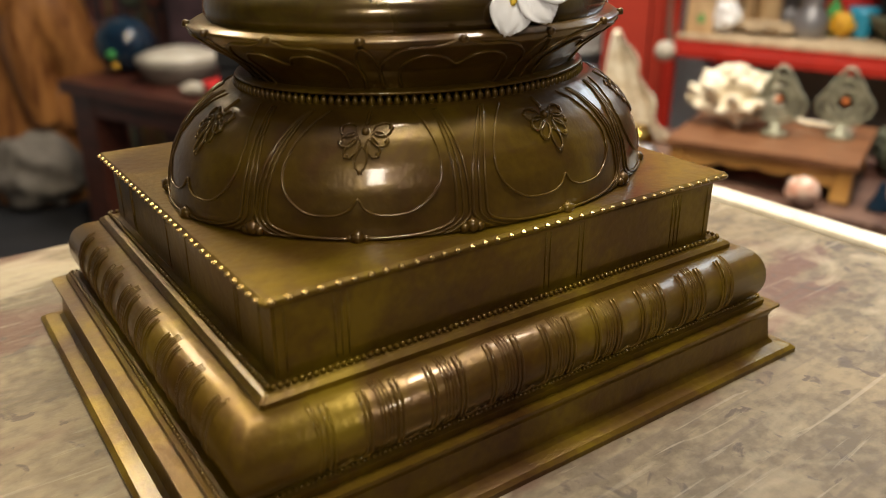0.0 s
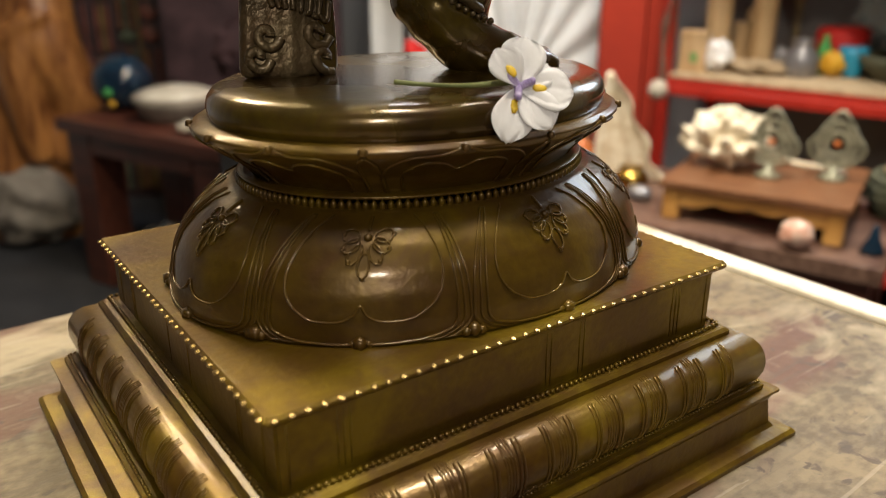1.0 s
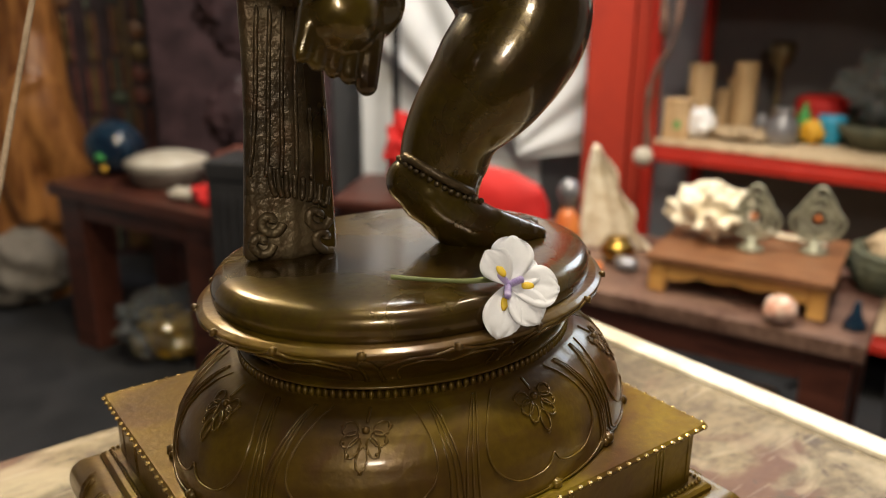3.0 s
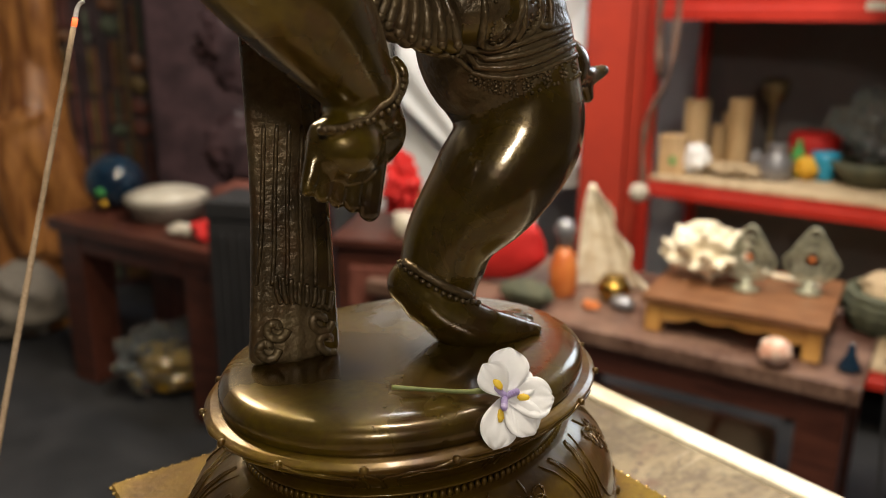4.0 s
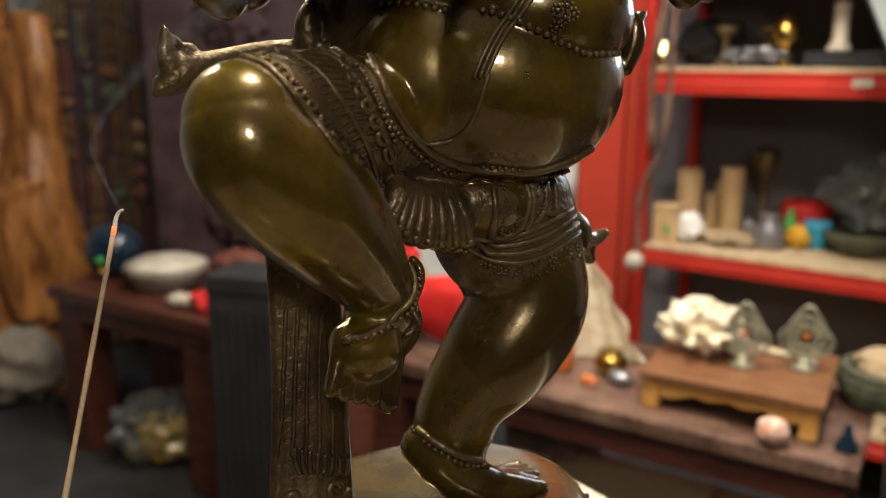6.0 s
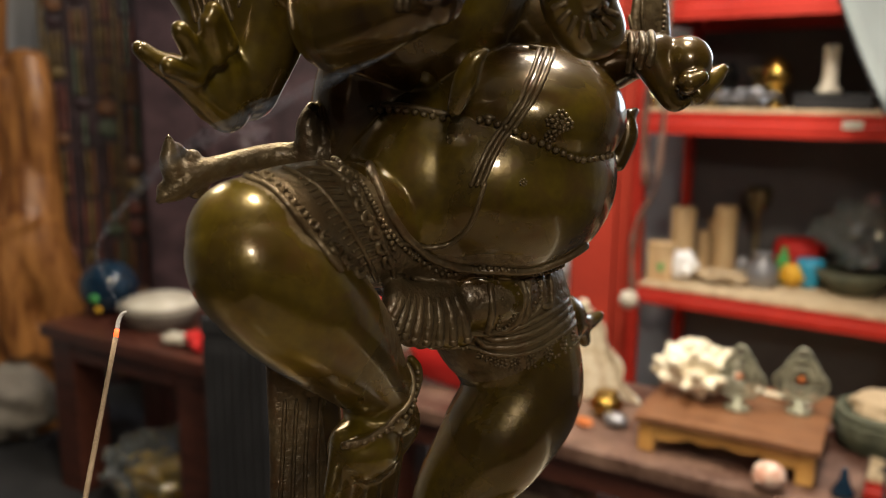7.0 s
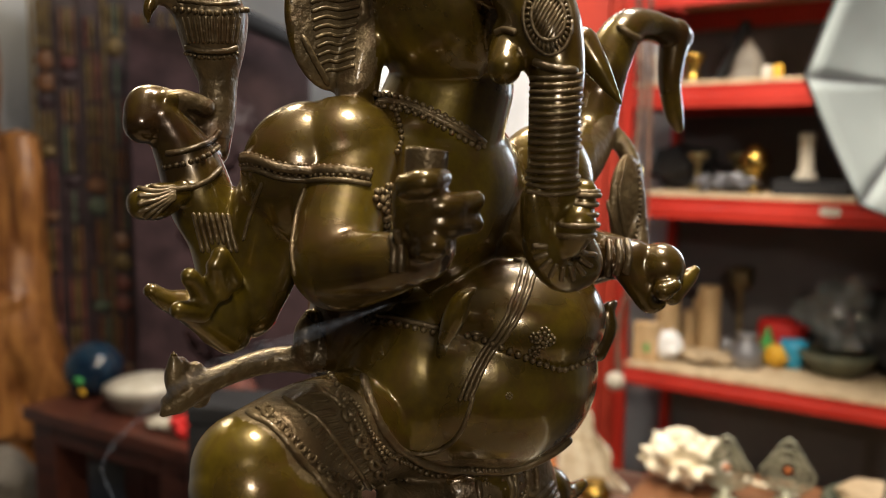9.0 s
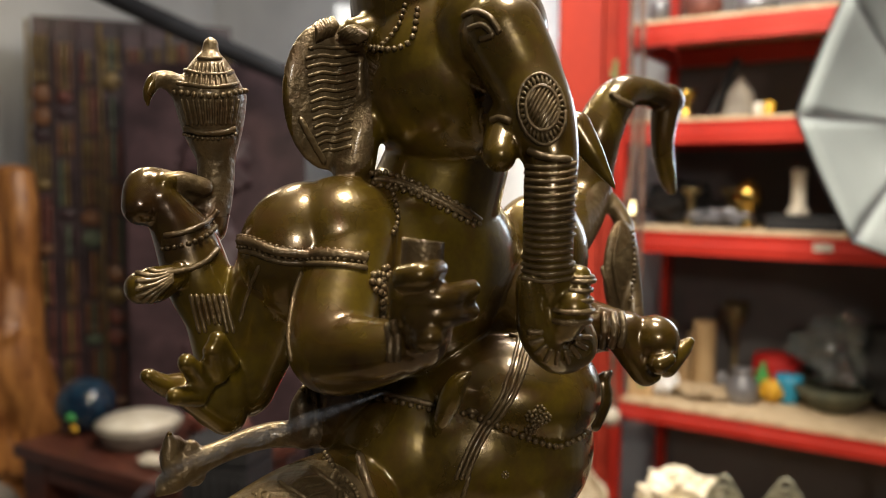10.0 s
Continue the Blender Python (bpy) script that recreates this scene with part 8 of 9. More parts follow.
lump("yellow_duster", on_rack(0.44, 0.22, S1), YELLOW, "crumpled yellow and orange wrapper on shelf", "wrapper", 0.03, 1.1, 1, 1.1, 0.4, 3, 7)
turned("blue_cup", on_rack(0.485, 0.255, S1), [(0.024, 0), (0.028, 0.01), (0.036, 0.06), (0.042, 0.085), (0.038, 0.084), (0.026, 0.02)], PLASTIC_BLUE, "bright blue plastic cup on the shelf", "cup")
lump("glass_bag", on_rack(0.61, 0.26, S1 + 0.06), CLEAR, "crumpled clear plastic bag in olive bowl", "plastic bag", 0.1, 1, 0.9, 1.0, 0.45, 2.2, 11, 4, False)
turned("olive_bowl", on_rack(0.61, 0.24, S1), [(0.05, 0), (0.06, 0.006), (0.1, 0.045), (0.108, 0.075), (0.1, 0.073), (0.055, 0.02)], OLIVE, "shallow olive stoneware bowl on the shelf", "bowl")
lump("black_sack", on_rack(0.8, 0.3, S1), BLACK, "limp black cloth sack on the shelf", "sack", 0.12, 1.2, 0.9, 1.1, 0.3, 2, 13)

lamp = root("oil_lamp", on_rack(0.03, 0.07, S2), "little brass oil lamp with two sparks", "lamp")
part("body", lathe_bm([(0.016, 0), (0.018, 0.006), (0.006, 0.014), (0.006, 0.02), (0.016, 0.03), (0.014, 0.036)]), BRASS, lamp, "", True)
bm = bmesh.new()
ball_bm(bm, 0, 0, 0.047, 0.009, u=12, v=8)
part("spark", bm, FLAME, lamp, "bright yellow spark", True)
bm = bmesh.new()
ball_bm(bm, 0.002, 0, 0.066, 0.007, u=12, v=8)
part("spark", bm, FLAME, lamp, "bright yellow spark", True)
STAND = [(0.03, 0), (0.032, 0.008), (0.009, 0.03), (0.008, 0.085), (0.024, 0.1), (0.034, 0.115), (0.03, 0.12)]
turned("brass_stand", on_rack(0.195, 0.15, S2), STAND, OLD_BRASS, "tarnished brass stand on the red rack", "stand", group="brass stands")
turned("brass_stand", on_rack(0.29, 0.24, S2), STAND, OLD_BRASS, "tarnished brass stand on the red rack", "stand", group="brass stands")
lump("silver_tray", on_rack(0.285, 0.12, S2), STEEL, "low heap of dull silver ornaments", "ornaments", 0.07, 1.2, 0.7, 0.3, 0.7, 4, 17, 4, False)
turned("globe_vase", on_rack(0.365, 0.14, S2), [(0.026, 0), (0.03, 0.008), (0.012, 0.03), (0.02, 0.045), (0.04, 0.075), (0.043, 0.1), (0.034, 0.125), (0.012, 0.14), (0.012, 0.146)], BRASS, "round polished brass vase on the shelf", "vase")
tin = root("black_case", on_rack(0.53, 0.14, S2), "flat black case lying on the shelf", "case")
part("body", box_bm(0, 0, 0, 0.2, 0.12, 0.03, 0.004), BLACK, tin)
part("lid", box_bm(0, 0, 0.031, 0.2, 0.12, 0.012, 0.004), BLACK, tin)
turned("candlestick", on_rack(0.51, 0.13, S2 + 0.043), [(0.032, 0), (0.033, 0.01), (0.02, 0.03), (0.02, 0.11), (0.023, 0.125), (0.018, 0.135)], CERAMIC, "white ceramic candlestick on a black case", "candlestick")
lump("cloth_sack", on_rack(0.12, 0.25, S2), BLACK, "dark shapeless cloth bundle on the shelf", "bundle", 0.09, 1.1, 0.8, 0.8, 0.35, 2, 19)
lump("cloth_sack", on_rack(0.75, 0.25, S2), BLACK, "dark shapeless cloth bundle on the shelf", "bundle", 0.11, 1.3, 0.8, 0.9, 0.35, 2, 23)
turned("brass_vase", on_rack(0.175, 0.12, S3), [(0.03, 0), (0.034, 0.006), (0.022, 0.022), (0.02, 0.05), (0.034, 0.075), (0.037, 0.09), (0.03, 0.088)], BRASS, "small flared brass vase on the shelf", "vase")
turned("stupa_ornament", on_rack(0.335, 0.13, S3), [(0.05, 0), (0.052, 0.02), (0.042, 0.028), (0.044, 0.04), (0.038, 0.075), (0.02, 0.1), (0.006, 0.12), (0.003, 0.13)], STONE, "pale bell-shaped stone stupa ornament", "ornament")
rod = finish("dark_club", tube_bm(smooth_path([(0, 0, 0.009, 0.014), (0.03, 0, 0.07, 0.013), (0.06, 0, 0.14, 0.012), (0.075, 0, 0.17, 0.018), (0.08, 0, 0.185, 0.012)], 5), 10), BLACK, None, "", True)
rod.matrix_world = on_rack(0.235, 0.17, S3)
tagged(rod, "dark wooden club leaning on the shelf", "club")
for u in (0.395, 0.425):
    turned("votive_candle", on_rack(u, 0.1, S3), [(0.014, 0), (0.015, 0.003), (0.014, 0.03 + u * 0.03), (0.006, 0.032 + u * 0.03)], YELLOW if u > 0.4 else CERAMIC, "short votive candle on the shelf", "candle", 14, group="votive candles")
lump("yellow_green_cloth", on_rack(-0.02, 0.1, 1.62), STEM, "yellow-green plush toy hanging beside the rack", "plush", 0.045, 0.8, 0.7, 1.6, 0.3, 2, 29)
turned("white_cup", on_rack(0.09, 0.1, S3), [(0.022, 0), (0.024, 0.01), (0.034, 0.075), (0.036, 0.09), (0.032, 0.088)], CERAMIC, "white paper cup on the shelf", "cup")
lump("brown_box", on_rack(0.21, 0.14, S4), CARVED_RED, "reddish brown wooden casket on the shelf", "casket", 0.06, 1, 0.8, 0.9, 0.06, 2, 31)
turned("silver_bowl", on_rack(0.375, 0.13, S4), [(0.03, 0), (0.05, 0.02), (0.06, 0.05), (0.055, 0.05)], STEEL, "dull silver bowl on the top shelf", "bowl")
turned("steel_cup", on_rack(0.085, 0.12, S4), [(0.03, 0), (0.032, 0.07), (0.03, 0.075), (0.02, 0.074)], STEEL, "shiny steel cup on the top shelf", "cup")

# ---- red column, hanging vines, white drapery ----
column = root("red_column", pose(0.578, 2.62, 0, 0, 0, -8), "wide red painted wooden column beside the rack", "column")
part("shaft", box_bm(0, 0, 0.06, 0.135, 0.09, 2.84, 0.004), RED_DULL, column)
part("base_block", box_bm(0, 0, 0, 0.15, 0.105, 0.06, 0.005), RED_DULL, column)
part("side_strip", box_bm(0.1, 0.01, 0, 0.05, 0.05, 2.9, 0.003), RED_DULL, column)
for pts, r in (((( 0.675, 2.36, 1.0), (0.66, 2.36, 1.2), (0.685, 2.35, 1.5), (0.67, 2.36, 1.8), (0.69, 2.36, 2.3), (0.69, 2.36, 2.9)), 0.011), (((0.655, 2.37, 0.66), (0.645, 2.37, 0.8), (0.655, 2.36, 0.9), (0.70, 2.36, 1.0), (0.715, 2.36, 1.2), (0.71, 2.36, 1.6), (0.70, 2.37, 2.2), (0.72, 2.36, 2.9)), 0.009)):
    vine = finish("hanging_vine", tube_bm([(*p[:3], r * (1 + 0.25 * math.sin(7 * i))) for i, p in enumerate(smooth_path(pts, 8))], 8), BENCH_WOOD, None, "", True)
    tagged(vine, "dry brown twisted vine hanging from ceiling", "vine", "hanging vines")
turned("rope_knob", pose(0.64, 2.36, 0.63), [(0.01, 0), (0.026, 0.012), (0.03, 0.03), (0.022, 0.05), (0.008, 0.056)], CERAMIC, "cream knob tied to the hanging vine", "knob")

bm, grid = bmesh.new(), []
for j in range(25):
    s = j / 24
    row = []
    for i in range(73):
        q = i / 72
        fan = math.radians(-60 + 146 * q)
        rr = 0.1 + 1.5 * s
        row.append(bm.verts.new((max(min(rr * math.sin(fan) * 0.62, 0.34), -0.48), 0.028 * math.sin(52 * q + 0.7 * math.sin(9 * q)) * (0.3 + 0.7 * s), 0.04 + rr * math.cos(fan))))
    grid.append(row)
for a, b in zip(grid, grid[1:]):
    for i in range(72):
        bm.faces.new((a[i], a[i + 1], b[i + 1], b[i]))
drape = finish("drapery", bm, FABRIC, None, "", True)
drape.matrix_world = pose(0.26, 2.86, 0.5, 0, 0, -6)
drape.modifiers.new("thick", "SOLIDIFY").thickness = 0.004
tagged(drape, "white fabric fanned into folds on the wall", "drapery")
board = root("white_board", pose(0.09, 2.97, 0, 0, 0, -4), "tall plain white panel leaning behind furniture", "panel")
part("panel", box_bm(0, 0, 0, 0.66, 0.02, 2.0, 0.003), FABRIC, board)
stand = root("light_stand", pose(-0.105, 2.8, 0), "slim black metal light stand", "stand")
part("pole", lathe_bm([(0.013, 0.02), (0.013, 1.2), (0.01, 1.21), (0.01, 2.3)], 12), BLACK, stand, "", True)
for a in (30, 150, 270):
    part("leg", tube_bm([(0, 0, 0.3, 0.007), (0.3 * math.cos(radians(a)), 0.3 * math.sin(radians(a)), 0.007, 0.007)], 8), BLACK, stand)

part("boom", tube_bm(smooth_path([(0, 0, 1.58, 0.018), (-0.3, 0.06, 1.73, 0.03), (-0.75, 0.14, 1.93, 0.036), (-1.5, 0.25, 2.28, 0.03)], 5), 10), BLACK, stand, "padded black boom arm", True)

# ---- dark bench with its things ----
on_bench = at_frame(0.777, 1.304, 0, -34)
BZ = 0.528
bench = root("bench", on_bench(0, 0), "low dark wooden bench with worn top", "bench")
part("top", box_bm(-0.56, 0.225, BZ - 0.035, 1.12, 0.45, 0.035, 0.004), BENCH_WOOD, bench)
part("apron", box_bm(-0.56, 0.03, BZ - 0.1, 1.0, 0.02, 0.065), DARK_WOOD, bench)
for x in (-0.06, -1.06):
    for y in (0.06, 0.39):
        part("leg", box_bm(x, y, 0, 0.085, 0.085, BZ - 0.035, 0.005), DARK_WOOD, bench)
part("apron", box_bm(-0.06, 0.225, BZ - 0.1, 0.02, 0.24, 0.065), DARK_WOOD, bench)

stool = root("low_stool", on_bench(-0.425, 0.062, BZ, 2), "low carved honey-wood stand with scalloped apron", "stand")
SW, SD, SH = 0.345, 0.30, 0.082
part("top", box_bm(SW / 2, SD / 2, SH - 0.016, SW + 0.015, SD + 0.015, 0.016, 0.003), BROWN_WOOD, stool, "brown wooden top")
for x in (0.018, SW - 0.018):
    for y in (0.018, SD - 0.018):
        part("leg", box_bm(x, y, 0, 0.034, 0.034, SH - 0.016, 0.005), HONEY_WOOD, stool)


def apron_bm(length, depth=0.012):
    bm, n = bmesh.new(), 36
    top, low = [], []
    for i in range(n + 1):
        s = i / n
        drop = 0.02 + 0.008 * abs(math.sin(4 * math.pi * s)) + 0.016 * (abs(2 * s - 1)) ** 3
        top.append((length * (s - 0.5), SH - 0.0165))
        low.append((length * (s - 0.5), SH - 0.0165 - drop))
    lines = [[bm.verts.new((x, y, z)) for x, z in src] for src in (top, low) for y in (-depth / 2, depth / 2)]
    a, b, c, e = lines
    for i in range(n):
        for p, q in ((a, b), (b, e), (e, c), (c, a)):
            bm.faces.new((p[i], p[i + 1], q[i + 1], q[i]))
    return bm


for y in (0.012, SD - 0.012):
    part("apron", apron_bm(SW - 0.072), HONEY_WOOD, stool).location = (SW / 2, y, 0)
for x in (0.012, SW - 0.012):
    ob = part("apron", apron_bm(SD - 0.072), HONEY_WOOD, stool)
    ob.matrix_local = pose(x, SD / 2, 0, 0, 0, 90)

SZ = BZ + SH
bm = lump_bm(0.056, 1.2, 0.8, 0.85, 0.5, 2.5, 5, 4)
for k in range(30):
    a, e = random.uniform(0, 6.28), random.uniform(0.05, 1.4)
    d = Vector((math.cos(a) * math.cos(e), math.sin(a) * math.cos(e), math.sin(e)))
    p = Vector((0.055 * d.x, 0.04 * d.y, 0.035 + 0.035 * d.z))
    tube_bm([(*(p + d * s + Vector((random.uniform(-1, 1), random.uniform(-1, 1), 0)) * 0.004), r) for s, r in ((0, 0.012), (0.014, 0.0105), (0.028, 0.009), (0.04, 0.005))], 7, bm)
coral = finish("coral", bm, IVORY, None, "", True)
mod = coral.modifiers.new("remesh", "REMESH")
mod.mode, mod.voxel_size = "VOXEL", 0.0035
coral.matrix_world = on_bench(-0.355, 0.23, SZ) @ Matrix.Scale(1.15, 4)
tagged(coral, "branching ivory-white coral piece on carved stand", "coral")


def leaf_plaque(u, v):
    ob = root("openwork_ornament", on_bench(u, v, SZ, 6), "leaf-shaped openwork metal ornament on small foot", "ornament", "openwork ornaments")
    part("foot", lathe_bm([(0.026, 0), (0.028, 0.006), (0.012, 0.014), (0.007, 0.03)], 16), PLAQUE, ob, "pale metal foot", True)
    bm = bmesh.new()
    for ring, r in ((1.0, 0.0045), (0.72, 0.0035), (0.42, 0.0035)):
        pts = []
        for k in range(25):
            a = 2 * math.pi * k / 24
            up = -math.cos(a)
            w = ring * 0.052 * (1 - 0.45 * max(0, up)) * (1 + 0.07 * math.cos(11 * a))
            pts.append((w * math.sin(a), 0, 0.068 + ring * (0.042 * up + 0.03 * max(0, up) ** 3), r))
        tube_bm(pts, 6, bm)
    for k in range(22):
        a = 2 * math.pi * k / 22
        ball_bm(bm, 0.036 * math.sin(a), 0, 0.074 - 0.038 * math.cos(a), 0.006, 1, 0.6, 1, u=8, v=6)
        ball_bm(bm, 0.022 * math.sin(a), 0, 0.074 - 0.022 * math.cos(a), 0.0045, 1, 0.6, 1, u=8, v=6)
    part("plaque", bm, PLAQUE, ob, "", True)
    bm = bmesh.new()
    ball_bm(bm, 0, -0.003, 0.074, 0.007, 1, 0.6, 1, u=12, v=8)
    part("boss", bm, ORANGE, ob, "orange centre boss", True)
    return ob


leaf_plaque(-0.255, 0.2)
leaf_plaque(-0.14, 0.25)
twig = finish("bone_stick", tube_bm(smooth_path([(-0.06, 0, 0.012, 0.006), (-0.03, 0, 0.008, 0.007), (0.02, 0.004, 0.009, 0.006), (0.07, 0, 0.008, 0.004)], 5), 8), IVORY, None, "", True)
twig.matrix_world = on_bench(-0.185, 0.3, SZ, -16)
tagged(twig, "knobbly white bone stick on carved stand", "stick")
lump("sea_shell", on_bench(-0.153, 0.022, BZ), PINK_SHELL, "rounded pink and white sea shell on bench", "shell", 0.03, 1, 0.9, 0.95, 0.12, 2, 41)
tassel = root("blue_tassel", on_bench(-0.03, 0.08, BZ), "small dark blue tassel lying on the bench", "tassel")
part("cap", lathe_bm([(0.022, 0), (0.02, 0.01), (0.01, 0.03), (0.006, 0.05), (0.003, 0.055)], 14), BLUE_GLASS, tassel, "", True)
turned("brass_pot", on_bench(-0.545, 0.20, BZ), [(0.02, 0), (0.024, 0.004), (0.038, 0.022), (0.04, 0.036), (0.03, 0.05), (0.024, 0.054), (0.028, 0.06), (0.02, 0.06)], BRASS, "small round polished brass pot on bench", "pot")
bm, grid = bmesh.new(), []
for j in range(19):
    s = j / 18
    w = 0.075 * (1 - s) ** 0.8 + 0.008
    row = []
    for i in range(13):
        c = i / 6 - 1
        edge = 0.012 * max(0.0, c) ** 4 * math.sin(17 * s + 1) * (1 - s * 0.5)
        row.append(bm.verts.new((-0.055 * s + c * w + edge, 0.014 * (1 - c * c) + 0.004 * math.cos(9 * c), 0.255 * s)))
    grid.append(row)
for a, b in zip(grid, grid[1:]):
    for i in range(12):
        bm.faces.new((a[i], a[i + 1], b[i + 1], b[i]))
got = bmesh.ops.extrude_face_region(bm, geom=bm.faces[:])
for v in [g for g in got["geom"] if isinstance(g, bmesh.types.BMVert)]:
    v.co.y += 0.012
fan = finish("fan_coral", bm, IVORY, None, "", True)
fan.matrix_world = on_bench(-0.58, 0.27, BZ, 20)
tagged(fan, "pale ribbed fan coral standing on bench", "coral")
bottle = root("decorated_bottle", on_bench(-0.66, 0.17, BZ), "orange glazed bottle with silver stopper", "bottle")
part("body", lathe_bm([(0.028, 0), (0.033, 0.01), (0.033, 0.07), (0.024, 0.1), (0.014, 0.12)], 20), ORANGE, bottle, "", True)
part("stopper", lathe_bm([(0.012, 0.12), (0.016, 0.13), (0.024, 0.15), (0.026, 0.165), (0.018, 0.182), (0.005, 0.188)], 20), STEEL, bottle, "silver ball stopper", True)
pouch = root("red_cushion", on_bench(-0.91, 0.17, BZ, 8), "bright red cloth cushion propped on bench", "cushion")
bm = lump_bm(0.1, 1.9, 0.42, 0.95, 0.05, 2, 51, 4)
for v in bm.verts:
    v.co.x *= 1 + 0.25 * (abs(v.co.z - 0.1) / 0.1) ** 2
part("cover", bm, RED_CLOTH, pouch, "", True)
lump("olive_pouch", on_bench(-0.7, 0.06, BZ), OLIVE, "dark olive cloth pouch on the bench", "pouch", 0.05, 1.35, 0.8, 0.6, 0.12, 2, 53)
lump("orange_chip", on_bench(-0.565, 0.115, BZ), ORANGE, "small bright orange scrap on the bench", "scrap", 0.016, 1.3, 0.8, 0.6, 0.4, 2, 55, 3, False)
lump("teal_pebble", on_bench(-0.505, 0.15, BZ), STEEL, "grey-green pebble on the bench", "pebble", 0.024, 1.2, 0.9, 0.7, 0.15, 2, 57)
basket = root("woven_basket", on_bench(0.02, 0.36, BZ), "dark green woven basket holding tan cloth", "basket")
part("body", lathe_bm([(0.06, 0), (0.085, 0.012), (0.1, 0.05), (0.098, 0.085), (0.09, 0.09), (0.086, 0.06), (0.06, 0.02)], 28), OLIVE, basket, "", True)
bm = lump_bm(0.07, 1, 1, 0.5, 0.2, 2, 63, 4)
bm.transform(pose(0, 0, 0.05))
part("cloth", bm, CARD, basket, "tan folded cloth", True)
for k in range(5):
    part("weave_band", tube_bm([(r * math.cos(a), r * math.sin(a), 0.014 + 0.016 * k + 0.002 * math.sin(14 * a), 0.005) for r, a in ((0.088 + 0.013 * math.sin(0.6 * k), 2 * math.pi * i / 56) for i in range(57))], 6), OLIVE, basket)
roll = root("rolled_mat", on_bench(-0.5, 0.3, 0.0), "thick tan rolled mat stored under bench", "mat")
bm = lathe_bm([(0.05, -0.32), (0.12, -0.318), (0.125, -0.3), (0.125, 0.3), (0.12, 0.318), (0.05, 0.32)], 28)
bm.transform(pose(0, 0, 0.125, 0, 90, 0))
part("roll", bm, CARD, roll, "", True)
for x in (-0.2, 0.2):
    bm = lathe_bm([(0.1265, -0.01), (0.1275, 0), (0.1265, 0.01)], 28)
    bm.transform(pose(x, 0, 0.125, 0, 90, 0))
    part("tie", bm, BROWN_WOOD, roll)
lump("foil_packet", on_bench(-0.2, 0.2, 0.0), STEEL, "crumpled silver foil packet under the bench", "packet", 0.06, 1, 1, 1.2, 0.4, 3, 61, 4, False)
box2 = root("storage_box", on_bench(-0.75, 0.36, 0.0), "dark cardboard storage box under the bench", "box")
part("body", box_bm(0, 0, 0, 0.2, 0.2, 0.33, 0.004), BENCH_WOOD, box2)
part("lid", box_bm(0, 0, 0.33, 0.21, 0.21, 0.03, 0.004), BENCH_WOOD, box2)

# ---- softbox at the side ----
soft = root("softbox", pose(1.335, 1.79, 1.54), "large white octagonal photo softbox on a stand", "softbox")
aim = pose(0, 0, 0, 0, 0, -8) @ pose(0, 0, 0, 86, 0, 0)
for k in range(8):
    bm = bmesh.new()
    a0, a1 = math.radians(45 * k + 182), math.radians(45 * k + 227)
    rows = []
    for j in range(9):
        r = 0.03 + 0.39 * j / 8
        sag = 0.16 * (1 - (r / 0.42) ** 2)
        rows.append([bm.verts.new(aim @ Vector((r * math.cos(a0 + (a1 - a0) * i / 8) * math.cos(math.pi / 8) / math.cos((i / 8 - 0.5) * math.pi / 4), r * math.sin(a0 + (a1 - a0) * i / 8) * math.cos(math.pi / 8) / math.cos((i / 8 - 0.5) * math.pi / 4), -sag - 0.012 * math.sin(math.pi * i / 8)))) for i in range(9)])
    for a, b in zip(rows, rows[1:]):
        for i in range(8):
            bm.faces.new((a[i], a[i + 1], b[i + 1], b[i]))
    gore = part("gore", bm, SOFTBOX_WHITE, soft, "", True)
    gore.modifiers.new("thick", "SOLIDIFY").thickness = 0.003
    rib = [aim @ Vector((r * math.cos(a0), r * math.sin(a0), -0.16 * (1 - (r / 0.42) ** 2) + 0.004)) for r in np.linspace(0.03, 0.423, 8)]
    part("rib", tube_bm([(*p, 0.003) for p in rib], 6), STEEL, soft)
    part("rim", tube_bm([(*(aim @ Vector((0.422 * math.cos(a0 + (a1 - a0) * s) * math.cos(math.pi / 8) / math.cos((s - 0.5) * math.pi / 4), 0.422 * math.sin(a0 + (a1 - a0) * s) * math.cos(math.pi / 8) / math.cos((s - 0.5) * math.pi / 4), -0.012 * math.sin(math.pi * s)))), 0.004) for s in np.linspace(0, 1, 7)], 6), BLACK, soft, "black rim piping")
hub = aim @ Vector((0, 0, -0.16))
part("hub", tube_bm([(*hub, 0.03), (*(aim @ Vector((0, 0, -0.27))), 0.03)], 14), BLACK, soft, "black hub", True)
end = aim @ Vector((0, 0, -0.26))
part("pole", tube_bm([(*end, 0.014), (end.x, end.y, -1.53, 0.014)], 10), BLACK, soft)
for a in (40, 160, 280):
    part("leg", tube_bm([(end.x, end.y, -1.245, 0.008), (end.x + 0.32 * math.cos(radians(a)), end.y + 0.32 * math.sin(radians(a)), -1.537, 0.008)], 8), BLACK, soft)
cable = finish("cable", tube_bm(smooth_path([(1.05, 1.55, 1.0, 0.004), (0.93, 1.45, 0.72, 0.004), (0.86, 1.36, 0.545, 0.004), (0.83, 1.28, 0.3, 0.004), (0.82, 1.2, 0.004, 0.004), (1.2, 1.6, 0.004, 0.004)], 8), 6), BLACK, None, "", True)
tagged(cable, "thin black cable trailing over the bench", "cable")

# ---- left side: dark table and its things ----
on_left = at_frame(-1.187, 2.487, 0, -33)
LZ = 0.55
side = root("side_table", on_left(0, 0), "dark red-brown wooden side table with thick legs", "table")
part("top", box_bm(0.36, 0.24, LZ - 0.04, 0.72, 0.48, 0.04, 0.004), DARK_WOOD, side)
